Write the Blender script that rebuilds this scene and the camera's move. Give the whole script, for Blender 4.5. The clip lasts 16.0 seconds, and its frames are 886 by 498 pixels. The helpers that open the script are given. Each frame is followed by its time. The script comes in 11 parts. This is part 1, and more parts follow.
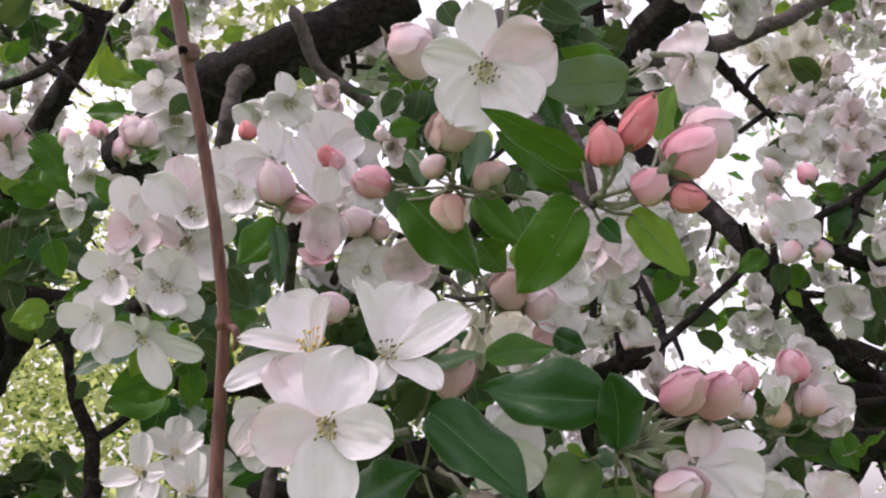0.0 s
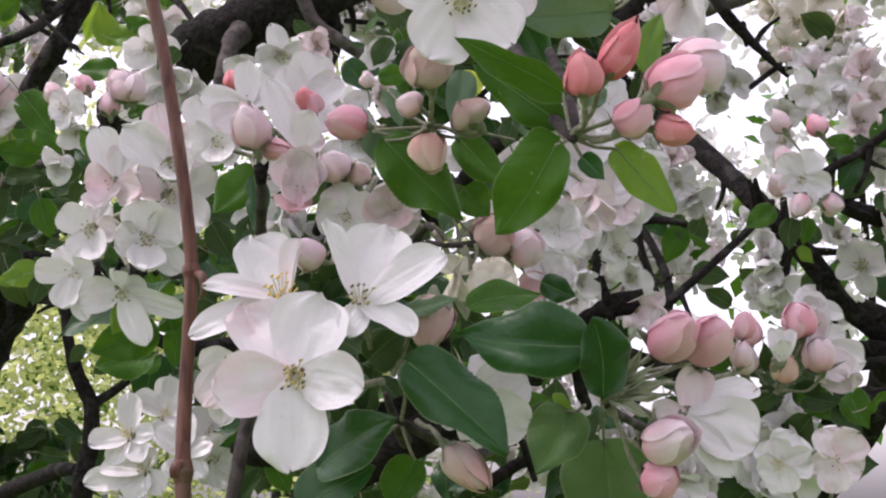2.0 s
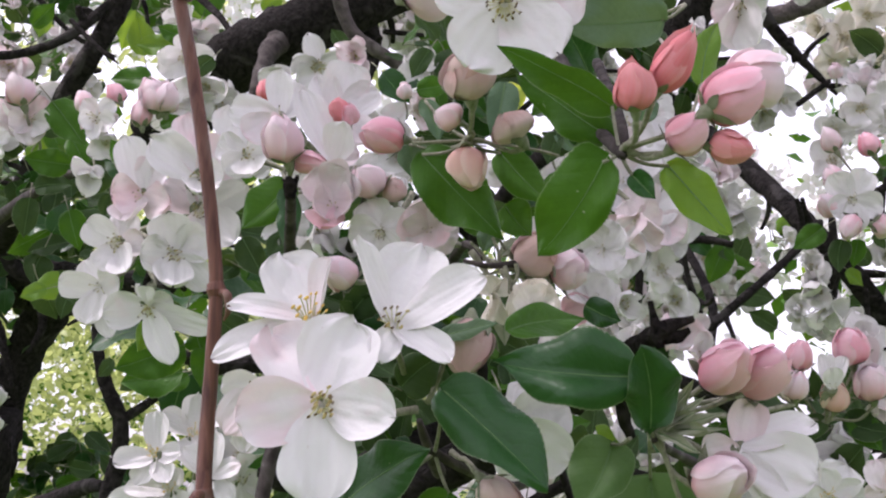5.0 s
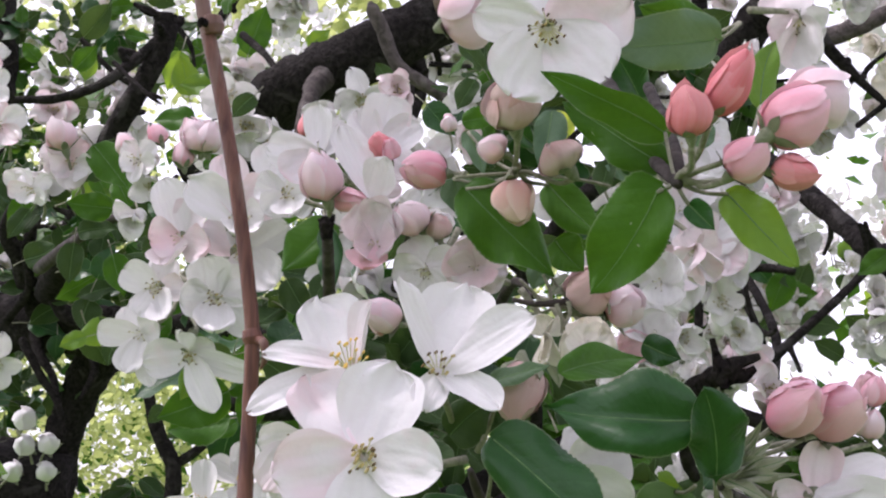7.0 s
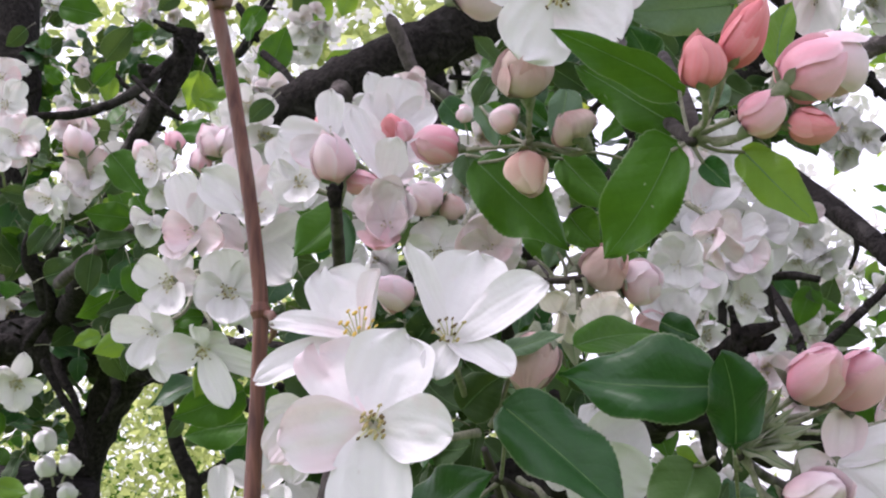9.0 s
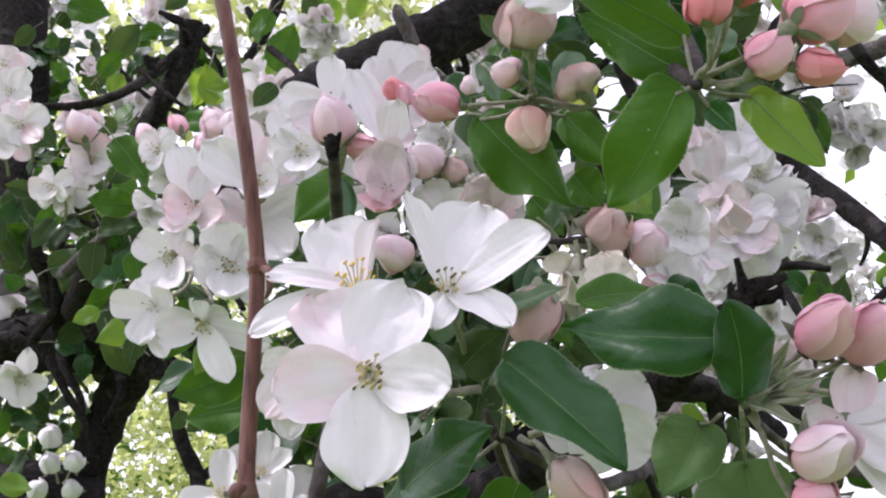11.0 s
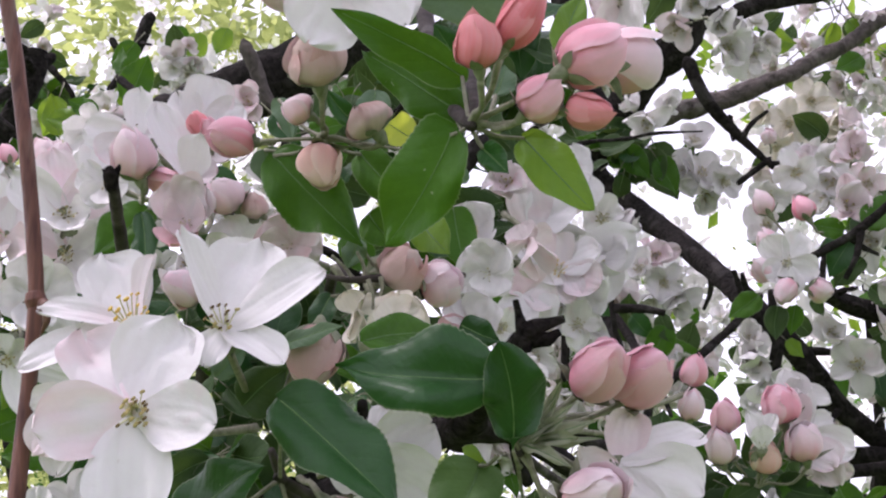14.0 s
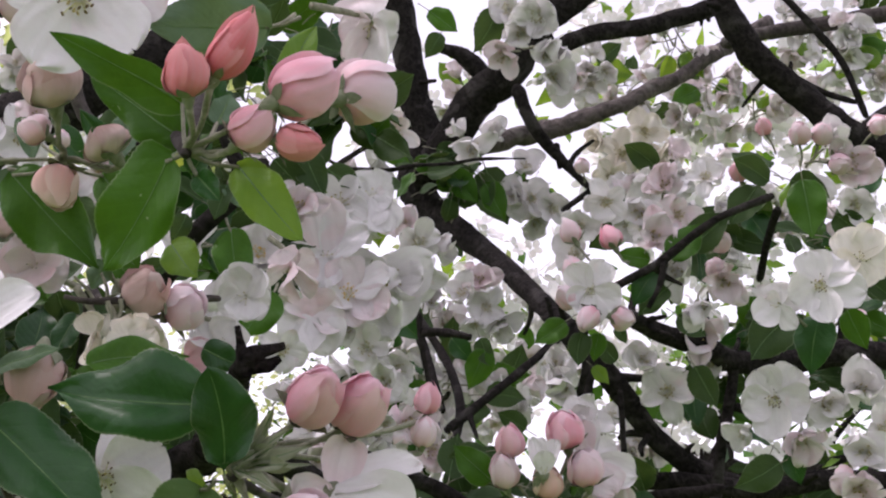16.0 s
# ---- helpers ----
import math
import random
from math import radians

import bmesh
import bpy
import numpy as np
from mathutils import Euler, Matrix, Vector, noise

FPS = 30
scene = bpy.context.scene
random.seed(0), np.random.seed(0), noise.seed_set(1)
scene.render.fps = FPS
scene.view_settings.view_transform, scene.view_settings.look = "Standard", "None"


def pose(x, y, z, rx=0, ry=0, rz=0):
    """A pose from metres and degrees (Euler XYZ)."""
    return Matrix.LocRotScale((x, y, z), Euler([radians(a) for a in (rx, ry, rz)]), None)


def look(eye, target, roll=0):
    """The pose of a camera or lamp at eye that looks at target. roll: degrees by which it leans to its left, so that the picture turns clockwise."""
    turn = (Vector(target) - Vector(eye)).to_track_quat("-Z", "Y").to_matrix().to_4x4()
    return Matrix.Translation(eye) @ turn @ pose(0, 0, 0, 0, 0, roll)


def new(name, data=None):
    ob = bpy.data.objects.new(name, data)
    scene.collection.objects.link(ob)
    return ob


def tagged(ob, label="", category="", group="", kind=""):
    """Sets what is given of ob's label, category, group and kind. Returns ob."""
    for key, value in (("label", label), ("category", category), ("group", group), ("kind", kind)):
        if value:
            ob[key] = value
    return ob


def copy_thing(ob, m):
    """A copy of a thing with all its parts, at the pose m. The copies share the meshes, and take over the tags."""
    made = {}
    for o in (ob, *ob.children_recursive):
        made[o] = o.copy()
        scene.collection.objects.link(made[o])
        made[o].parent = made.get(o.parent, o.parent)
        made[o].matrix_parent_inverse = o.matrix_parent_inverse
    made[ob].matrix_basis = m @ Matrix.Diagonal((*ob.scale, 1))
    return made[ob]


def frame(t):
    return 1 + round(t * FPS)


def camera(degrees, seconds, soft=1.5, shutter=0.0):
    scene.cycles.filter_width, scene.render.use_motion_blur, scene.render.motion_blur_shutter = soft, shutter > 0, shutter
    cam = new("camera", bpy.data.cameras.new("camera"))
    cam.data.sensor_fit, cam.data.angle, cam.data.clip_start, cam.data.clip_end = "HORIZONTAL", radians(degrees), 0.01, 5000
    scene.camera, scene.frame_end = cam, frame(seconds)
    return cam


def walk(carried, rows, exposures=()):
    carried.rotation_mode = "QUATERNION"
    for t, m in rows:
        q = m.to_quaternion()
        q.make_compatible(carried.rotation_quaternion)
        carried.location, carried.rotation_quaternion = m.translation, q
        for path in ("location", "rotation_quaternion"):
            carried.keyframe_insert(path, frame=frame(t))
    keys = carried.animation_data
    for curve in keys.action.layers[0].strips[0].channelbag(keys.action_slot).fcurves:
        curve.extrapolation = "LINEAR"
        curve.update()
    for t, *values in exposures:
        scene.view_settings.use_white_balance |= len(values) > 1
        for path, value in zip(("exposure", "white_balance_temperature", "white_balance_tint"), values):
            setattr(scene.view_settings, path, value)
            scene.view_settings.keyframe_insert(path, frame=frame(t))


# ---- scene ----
cam = camera(32, 16.0, soft=2.2)
PATH = (
    (0, pose(-0.0085, -0.0351, 1.6081, 100.248, -0.396, -1.202)),
    (0.5, pose(-0.0050, -0.0276, 1.6062, 99.437, -0.637, -0.840)),
    (1, pose(-0.0017, -0.0229, 1.6058, 99.560, -0.512, -0.928)),
    (1.5, pose(0.0025, -0.0183, 1.6043, 99.288, -0.168, -0.362)),
    (2, pose(0.0044, -0.0113, 1.6038, 99.153, -0.021, -0.388)),
    (2.5, pose(0.0051, -0.0089, 1.6033, 99.277, -0.017, -0.369)),
    (3, pose(0.0020, -0.0041, 1.6016, 99.575, -0.165, -0.306)),
    (3.5, pose(0.0012, 0.0001, 1.6013, 100.027, -0.188, -0.043)),
    (4, pose(0.0041, 0.0045, 1.6031, 99.733, -0.487, -0.030)),
    (6.5, pose(0.0042, 0.0289, 1.6154, 99.645, -0.698, 3.002)),
    (7, pose(0.0064, 0.0357, 1.6152, 100.873, 0.055, 3.182)),
    (7.5, pose(0.0092, 0.0399, 1.6100, 101.242, 0.322, 2.796)),
    (8, pose(0.0079, 0.0418, 1.6054, 101.505, 0.185, 3.415)),
    (10.5, pose(0.0128, 0.0566, 1.5896, 103.157, 0.137, 4.525)),
    (11, pose(0.0114, 0.0587, 1.5861, 102.927, 0.037, 4.599)),
    (11.5, pose(0.0137, 0.0609, 1.5848, 103.071, 0.106, 4.644)),
    (12, pose(0.0139, 0.0630, 1.5804, 102.527, 0.063, 4.991)),
    (12.5, pose(0.0193, 0.0672, 1.5804, 102.757, -0.139, 4.554)),
    (13, pose(0.0204, 0.0675, 1.5802, 103.272, -0.368, 3.559)),
    (13.5, pose(0.0263, 0.0662, 1.5836, 103.967, -0.293, 1.614)),
    (14, pose(0.0349, 0.0618, 1.5866, 104.344, 0.007, 0.009)),
    (14.5, pose(0.0510, 0.0593, 1.5863, 104.263, 0.011, -2.142)),
    (15, pose(0.0599, 0.0607, 1.5838, 104.365, 0.096, -3.332)),
    (15.5, pose(0.0636, 0.0557, 1.5850, 104.876, 0.047, -3.677)),
    (16, pose(0.0696, 0.0549, 1.5877, 105.028, -0.155, -5.029)),
)
walk(cam, PATH, exposures=((0, 1.07, 6540, 32), (2.5, 1.15, 6350, 32), (3.5, 1.20, 6300, 32), (7, 1.29, 6240, 31), (10.5, 1.41, 6150, 32), (12.5, 1.39, 6160, 33), (14, 1.23, 6220, 33), (16, 1.01, 6410, 32)))

# ---- exposure and light ----
world = bpy.data.worlds.new("world")
scene.world = world
world.use_nodes = True
wn, wl = world.node_tree.nodes, world.node_tree.links
sky = wn.new("ShaderNodeTexSky")
sky.sky_type, sky.sun_disc = "NISHITA", False
sky.sun_elevation, sky.sun_rotation = radians(62), radians(-85)
sky.air_density, sky.dust_density, sky.ozone_density = 1.0, 2.5, 2.0
veil = wn.new("ShaderNodeHueSaturation")  # thin high cloud takes the blue out
veil.inputs["Saturation"].default_value = 0.22
wl.new(sky.outputs["Color"], veil.inputs["Color"])
wl.new(veil.outputs["Color"], wn["Background"].inputs["Color"])
wn["Background"].inputs["Strength"].default_value = 0.15
sun = new("sun", bpy.data.lights.new("sun", "SUN"))
sun.data.energy, sun.data.angle, sun.data.color = 2.4, radians(5), (1.0, 0.97, 0.93)
sun.matrix_world = look((0, 0, 0), (math.sin(radians(85)) * math.cos(radians(62)), -math.cos(radians(85)) * math.cos(radians(62)), -math.sin(radians(62))))


# ---- materials ----
def graph(name):
    m = bpy.data.materials.new(name)
    m.use_nodes = True
    m.node_tree.nodes.clear()
    return m, m.node_tree.nodes, m.node_tree.links


def math_node(nodes, links, op, a, b=None, c=None):
    n = nodes.new("ShaderNodeMath")
    n.operation = op
    for k, v in enumerate((a, b, c)):
        if v is None:
            continue
        if isinstance(v, (int, float)):
            n.inputs[k].default_value = v
        else:
            links.new(v, n.inputs[k])
    return n.outputs[0]


def mix_node(nodes, links, fac, a, b):
    n = nodes.new("ShaderNodeMix")
    n.data_type = "RGBA"
    for sock, v in ((n.inputs[0], fac), (n.inputs[6], a), (n.inputs[7], b)):
        if isinstance(v, (int, float)):
            sock.default_value = v
        elif isinstance(v, tuple):
            sock.default_value = (*v, 1)
        else:
            links.new(v, sock)
    return n.outputs[2]


def ramp_node(nodes, links, fac, lo, hi):
    n = nodes.new("ShaderNodeMapRange")
    n.inputs["From Min"].default_value, n.inputs["From Max"].default_value = lo, hi
    links.new(fac, n.inputs["Value"])
    return n.outputs[0]


def noise_node(nodes, links, scale, detail=3, vector=None, distort=0.0):
    n = nodes.new("ShaderNodeTexNoise")
    n.inputs["Scale"].default_value, n.inputs["Detail"].default_value, n.inputs["Distortion"].default_value = scale, detail, distort
    if vector is not None:
        links.new(vector, n.inputs["Vector"])
    return n.outputs["Fac"]


def leafy(name, colour_of, through_of, rough, share, bump_of=None, bump=0.3, distance=0.0005, gloss=0.5):
    """A thin sheet: a surface that both reflects and lets light through."""
    m, nodes, links = graph(name)
    uv = nodes.new("ShaderNodeUVMap")
    split = nodes.new("ShaderNodeSeparateXYZ")
    links.new(uv.outputs[0], split.inputs[0])
    u, v = split.outputs[0], split.outputs[1]
    place = nodes.new("ShaderNodeTexCoord").outputs["Object"]
    luck = nodes.new("ShaderNodeObjectInfo").outputs["Random"]
    colour = colour_of(nodes, links, u, v, place, luck)
    skin = nodes.new("ShaderNodeBsdfPrincipled")
    skin.inputs["Roughness"].default_value = rough
    skin.inputs["Specular IOR Level"].default_value = gloss
    links.new(colour, skin.inputs["Base Color"])
    trans = nodes.new("ShaderNodeBsdfTranslucent")
    links.new(through_of(nodes, links, colour), trans.inputs["Color"])
    if bump_of:
        b = nodes.new("ShaderNodeBump")
        b.inputs["Strength"].default_value, b.inputs["Distance"].default_value = bump, distance
        links.new(bump_of(nodes, links, u, v, place), b.inputs["Height"])
        links.new(b.outputs[0], skin.inputs["Normal"])
    both = nodes.new("ShaderNodeMixShader")
    both.inputs[0].default_value = share
    links.new(skin.outputs[0], both.inputs[1])
    links.new(trans.outputs[0], both.inputs[2])
    out = nodes.new("ShaderNodeOutputMaterial")
    links.new(both.outputs[0], out.inputs[0])
    return m


def petal_material(name, pale, blush, low, high, spread=0.5, share=0.34, rim=0.0, ridge=0.10):
    """Blush grows from low to high along the petal, broken by soft blotches and fine veins."""
    def colour(nodes, links, u, v, place, luck):
        blotch = noise_node(nodes, links, 95, 2, place)
        shifted = math_node(nodes, links, "MULTIPLY_ADD", luck, 37.0, 0.0)
        big = nodes.new("ShaderNodeTexNoise")
        big.noise_dimensions = "4D"
        big.inputs["Scale"].default_value, big.inputs["Detail"].default_value = 75, 2
        links.new(place, big.inputs["Vector"])
        links.new(shifted, big.inputs["W"])
        along = ramp_node(nodes, links, v, low, high)
        patch = ramp_node(nodes, links, big.outputs["Fac"], 0.66 - spread * 0.45, 0.95)
        fac = math_node(nodes, links, "MULTIPLY", math_node(nodes, links, "ADD", along, patch), math_node(nodes, links, "MULTIPLY_ADD", luck, 0.5, 0.35))
        fac = math_node(nodes, links, "MULTIPLY", fac, math_node(nodes, links, "MULTIPLY_ADD", blotch, 0.8, 0.6))
        if rim:
            edge = ramp_node(nodes, links, math_node(nodes, links, "ABSOLUTE", math_node(nodes, links, "SUBTRACT", u, 0.5)), 0.5, 0.34)
            fac = math_node(nodes, links, "MULTIPLY", fac, math_node(nodes, links, "MULTIPLY_ADD", edge, rim, 1.0 - rim))
        fan = math_node(nodes, links, "MULTIPLY", math_node(nodes, links, "SUBTRACT", u, 0.5), 46.0)
        vein = math_node(nodes, links, "SINE", math_node(nodes, links, "ADD", fan, math_node(nodes, links, "MULTIPLY", blotch, 3.0)))
        base = mix_node(nodes, links, math_node(nodes, links, "MINIMUM", fac, 1.0), pale, blush)
        veined = mix_node(nodes, links, math_node(nodes, links, "MULTIPLY_ADD", vein, 0.035, 0.035), base, (0.62, 0.52, 0.55))
        spots = noise_node(nodes, links, 620, 1, place)
        dots = ramp_node(nodes, links, spots, 0.78, 0.83)
        return mix_node(nodes, links, math_node(nodes, links, "MULTIPLY", dots, 0.25), veined, (0.42, 0.30, 0.24))

    def lit_through(nodes, links, colour):
        return mix_node(nodes, links, 0.25, colour, (0.95, 0.90, 0.90))

    def relief(nodes, links, u, v, place):
        fan = math_node(nodes, links, "MULTIPLY", math_node(nodes, links, "SUBTRACT", u, 0.5), 46.0)
        wavy = math_node(nodes, links, "ADD", fan, math_node(nodes, links, "MULTIPLY", noise_node(nodes, links, 90, 2, place), 9.0))
        return math_node(nodes, links, "ADD", math_node(nodes, links, "MULTIPLY", math_node(nodes, links, "SINE", wavy), 0.03 if rim else ridge), math_node(nodes, links, "MULTIPLY", noise_node(nodes, links, 160, 3, place), 3.0))

    return leafy(name, colour, lit_through, 0.55, share, relief, 0.4, 0.0007, 0.35)


def leaf_material(name, dark, light, vein, rough=0.38, share=0.28, glow=(0.35, 0.55, 0.04), gloss=0.5):
    def ribs(nodes, links, u, v):
        side = math_node(nodes, links, "ABSOLUTE", math_node(nodes, links, "SUBTRACT", u, 0.5))
        slant = math_node(nodes, links, "SUBTRACT", math_node(nodes, links, "MULTIPLY", v, 8.0), math_node(nodes, links, "MULTIPLY", side, 4.5))
        saw = math_node(nodes, links, "ABSOLUTE", math_node(nodes, links, "SUBTRACT", math_node(nodes, links, "FRACT", slant), 0.5))
        line = ramp_node(nodes, links, saw, 0.07, 0.0)
        mid = ramp_node(nodes, links, side, 0.018, 0.004)
        return math_node(nodes, links, "MAXIMUM", math_node(nodes, links, "MULTIPLY", line, 0.26), mid), saw

    def colour(nodes, links, u, v, place, luck):
        big = noise_node(nodes, links, 60, 3, place)
        fine = noise_node(nodes, links, 700, 2, place)
        fac = math_node(nodes, links, "ADD", math_node(nodes, links, "MULTIPLY", big, 0.7), math_node(nodes, links, "MULTIPLY", math_node(nodes, links, "ADD", fine, luck), 0.28))
        base = mix_node(nodes, links, ramp_node(nodes, links, fac, 0.3, 0.95), dark, light)
        line, _ = ribs(nodes, links, u, v)
        veined = mix_node(nodes, links, math_node(nodes, links, "MULTIPLY", line, 0.38), base, vein)
        # Highlight along the leaf edge, painted in as a pale tone.
        rim_highlight = ramp_node(nodes, links, math_node(nodes, links, "ABSOLUTE", math_node(nodes, links, "SUBTRACT", u, 0.5)), 0.475, 0.498)
        veined = mix_node(nodes, links, math_node(nodes, links, "MULTIPLY", rim_highlight, 0.55), veined, (0.30, 0.34, 0.22))
        scar = ramp_node(nodes, links, noise_node(nodes, links, 330, 1, place, 1.5), 0.80, 0.84)
        return mix_node(nodes, links, math_node(nodes, links, "MULTIPLY", scar, 0.6), veined, (0.42, 0.42, 0.32))

    def lit_through(nodes, links, colour):
        return mix_node(nodes, links, 0.6, colour, glow)

    def relief(nodes, links, u, v, place):
        line, saw = ribs(nodes, links, u, v)
        return math_node(nodes, links, "ADD", math_node(nodes, links, "MULTIPLY", math_node(nodes, links, "SMOOTH_MIN", saw, 0.25, 0.2), 0.35), math_node(nodes, links, "MULTIPLY", noise_node(nodes, links, 420, 2, place), 0.5))

    return leafy(name, colour, lit_through, rough, share, relief, 0.5, 0.0012, gloss)


def solid(name, a, b, scale, rough=0.6, bump=0.3, distance=0.0004, c=None, metal=0.0, stretch=None, gloss=0.25):
    """An opaque surface with two tones of grain and, where given, blotches of a third."""
    m, nodes, links = graph(name)
    place = nodes.new("ShaderNodeTexCoord").outputs["Object"]
    if stretch:
        grid = nodes.new("ShaderNodeMapping")
        grid.inputs["Scale"].default_value = stretch
        links.new(place, grid.inputs[0])
        place = grid.outputs[0]
    grain = noise_node(nodes, links, scale, 6, place, 0.6)
    colour = mix_node(nodes, links, ramp_node(nodes, links, grain, 0.32, 0.68), a, b)
    if c:
        patch = ramp_node(nodes, links, noise_node(nodes, links, scale * 0.22, 4, place, 0.8), 0.56, 0.66)
        colour = mix_node(nodes, links, math_node(nodes, links, "MULTIPLY", patch, 0.7), colour, c)
    skin = nodes.new("ShaderNodeBsdfPrincipled")
    skin.inputs["Roughness"].default_value, skin.inputs["Metallic"].default_value = rough, metal
    skin.inputs["Specular IOR Level"].default_value = gloss
    links.new(colour, skin.inputs["Base Color"])
    b_node = nodes.new("ShaderNodeBump")
    b_node.inputs["Strength"].default_value, b_node.inputs["Distance"].default_value = bump, distance
    links.new(grain, b_node.inputs["Height"])
    links.new(b_node.outputs[0], skin.inputs["Normal"])
    out = nodes.new("ShaderNodeOutputMaterial")
    links.new(skin.outputs[0], out.inputs[0])
    return m


PETAL = petal_material("petal_white", (0.76, 0.745, 0.735), (0.78, 0.46, 0.53), 0.95, 1.9, 0.10, 0.18)
PETAL_BLUSH = petal_material("petal_blush", (0.76, 0.715, 0.715), (0.80, 0.38, 0.45), 0.9, 1.6, 0.62, 0.18)
PETAL_PINK = petal_material("petal_pink", (0.82, 0.64, 0.69), (0.82, 0.30, 0.38), 0.2, 1.1, 0.9, 0.26)
PETAL_OLIVE = petal_material("petal_olive", (0.59, 0.48, 0.42), (0.62, 0.27, 0.25), 0.3, 1.3, 0.8, 0.18)
PETAL_CREAM = petal_material("petal_cream", (0.80, 0.77, 0.68), (0.80, 0.66, 0.48), 0.7, 1.6, 0.4, 0.28)
BUD_PINK = petal_material("bud_pink", (0.86, 0.61, 0.66), (0.86, 0.23, 0.33), 1.4, -0.6, 0.8, 0.22, 0.7)
BUD_RED = petal_material("bud_red", (0.80, 0.38, 0.38), (0.74, 0.12, 0.15), 0.9, 0.0, 1.0, 0.20, 0.45)
BUD_PALE = petal_material("bud_pale", (0.83, 0.74, 0.76), (0.84, 0.44, 0.49), 1.0, 0.1, 0.5, 0.26, 0.6)
BUD_PEACH = petal_material("bud_peach", (0.80, 0.66, 0.56), (0.78, 0.40, 0.34), 1.3, 0.0, 0.6, 0.22, 0.5)
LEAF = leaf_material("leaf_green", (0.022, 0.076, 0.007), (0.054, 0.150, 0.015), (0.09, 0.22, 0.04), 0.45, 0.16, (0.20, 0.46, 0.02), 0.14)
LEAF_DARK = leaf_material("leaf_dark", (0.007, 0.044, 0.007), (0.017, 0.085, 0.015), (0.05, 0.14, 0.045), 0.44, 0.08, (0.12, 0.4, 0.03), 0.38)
# Shaded copy of LEAF: the shade inside the crown is in its colour.
LEAF_SHADED = leaf_material("leaf_shade_toned", (0.016, 0.040, 0.013), (0.050, 0.090, 0.032), (0.09, 0.14, 0.06), 0.6, 0.14, (0.22, 0.36, 0.06), 0.12)
# Lit copy of LEAF: back light put into a paler base and glow.
LEAF_BRIGHT = leaf_material("leaf_bright_lit", (0.055, 0.150, 0.014), (0.120, 0.250, 0.026), (0.22, 0.34, 0.10), 0.45, 0.38, (0.42, 0.60, 0.04), 0.25)
LEAF_GREY = leaf_material("leaf_underside", (0.055, 0.115, 0.066), (0.105, 0.175, 0.100), (0.18, 0.26, 0.17), 0.6, 0.18, (0.3, 0.45, 0.1), 0.2)
# Sunlight on one far leaf, put into a very light yellow-green.
LEAF_YELLOW = leaf_material("leaf_yellow_sunlit", (0.28, 0.38, 0.03), (0.45, 0.52, 0.06), (0.5, 0.55, 0.2), 0.5, 0.5, (0.8, 0.85, 0.1))
YOUNG = leaf_material("leaf_young", (0.17, 0.19, 0.13), (0.36, 0.37, 0.29), (0.42, 0.43, 0.35), 0.7, 0.25, (0.40, 0.48, 0.18), 0.2)
LEAF_SOFT = leaf_material("leaf_downy_green", (0.040, 0.098, 0.026), (0.085, 0.165, 0.052), (0.16, 0.25, 0.12), 0.55, 0.25, (0.28, 0.46, 0.08), 0.2)
RIB = solid("leaf_rib", (0.075, 0.16, 0.045), (0.14, 0.24, 0.085), 400, 0.55)
STALK = solid("stalk_green", (0.15, 0.155, 0.10), (0.30, 0.295, 0.22), 500, 0.7, 0.5)
SEPAL = solid("sepal_green", (0.12, 0.15, 0.085), (0.25, 0.26, 0.18), 400, 0.75, 0.4)
FILAMENT = solid("filament_pale", (0.50, 0.50, 0.22), (0.66, 0.64, 0.36), 500, 0.6)
ANTHER = solid("anther_brown", (0.055, 0.036, 0.018), (0.24, 0.17, 0.07), 900, 0.8, 0.5)
ANTHER_PALE = solid("anther_pale", (0.26, 0.20, 0.08), (0.55, 0.46, 0.20), 900, 0.8, 0.5)
ANTHER_YELLOW = solid("anther_yellow", (0.60, 0.36, 0.05), (0.78, 0.58, 0.16), 900, 0.8, 0.5)
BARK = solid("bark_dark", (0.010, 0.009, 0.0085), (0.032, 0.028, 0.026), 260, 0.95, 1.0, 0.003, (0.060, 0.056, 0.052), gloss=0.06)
BARK_GREY = solid("bark_grey", (0.026, 0.021, 0.019), (0.075, 0.062, 0.056), 170, 0.85, 0.9, 0.002, (0.12, 0.11, 0.10))
# Lit copy of BARK: sunlight on the wood put into a lighter colour.
BARK_LIT = solid("bark_sunlit", (0.045, 0.038, 0.034), (0.125, 0.105, 0.095), 150, 0.85, 1.0, 0.004, (0.20, 0.185, 0.165))
SHOOT = solid("shoot_red_brown", (0.075, 0.030, 0.022), (0.19, 0.085, 0.058), 420, 0.5, 0.8, 0.0008, (0.17, 0.11, 0.085), 0.0, (1, 1, 0.12))
CUT = solid("dead_wood", (0.006, 0.005, 0.005), (0.032, 0.027, 0.024), 420, 0.95, 1.0, 0.005, (0.05, 0.045, 0.04), gloss=0.06)
# Lighter than real foliage: the sunlight on the bushes is in this colour.
HEDGE = leaf_material("hedge_leaf_sunlit", (0.15, 0.22, 0.05), (0.42, 0.46, 0.18), (0.3, 0.4, 0.2), 0.5, 0.5, (0.70, 0.76, 0.28), 0.3)
GRASS = solid("grass", (0.03, 0.07, 0.012), (0.09, 0.15, 0.035), 9, 0.9, 0.6, 0.02)


# ---- building helpers ----
def V(*a):
    return Vector(a)


def sheet(verts, faces, uvs=None):
    """Mesh data with smooth faces and one UV for every vertex."""
    me = bpy.data.meshes.new("mesh")
    me.from_pydata([tuple(v) for v in verts], [], faces)
    me.polygons.foreach_set("use_smooth", [True] * len(me.polygons))
    if uvs:
        layer = me.uv_layers.new(name="UVMap")
        idx = np.empty(len(me.loops), dtype=np.int32)
        me.loops.foreach_get("vertex_index", idx)
        layer.data.foreach_set("uv", np.array(uvs, dtype=np.float32)[idx].ravel())
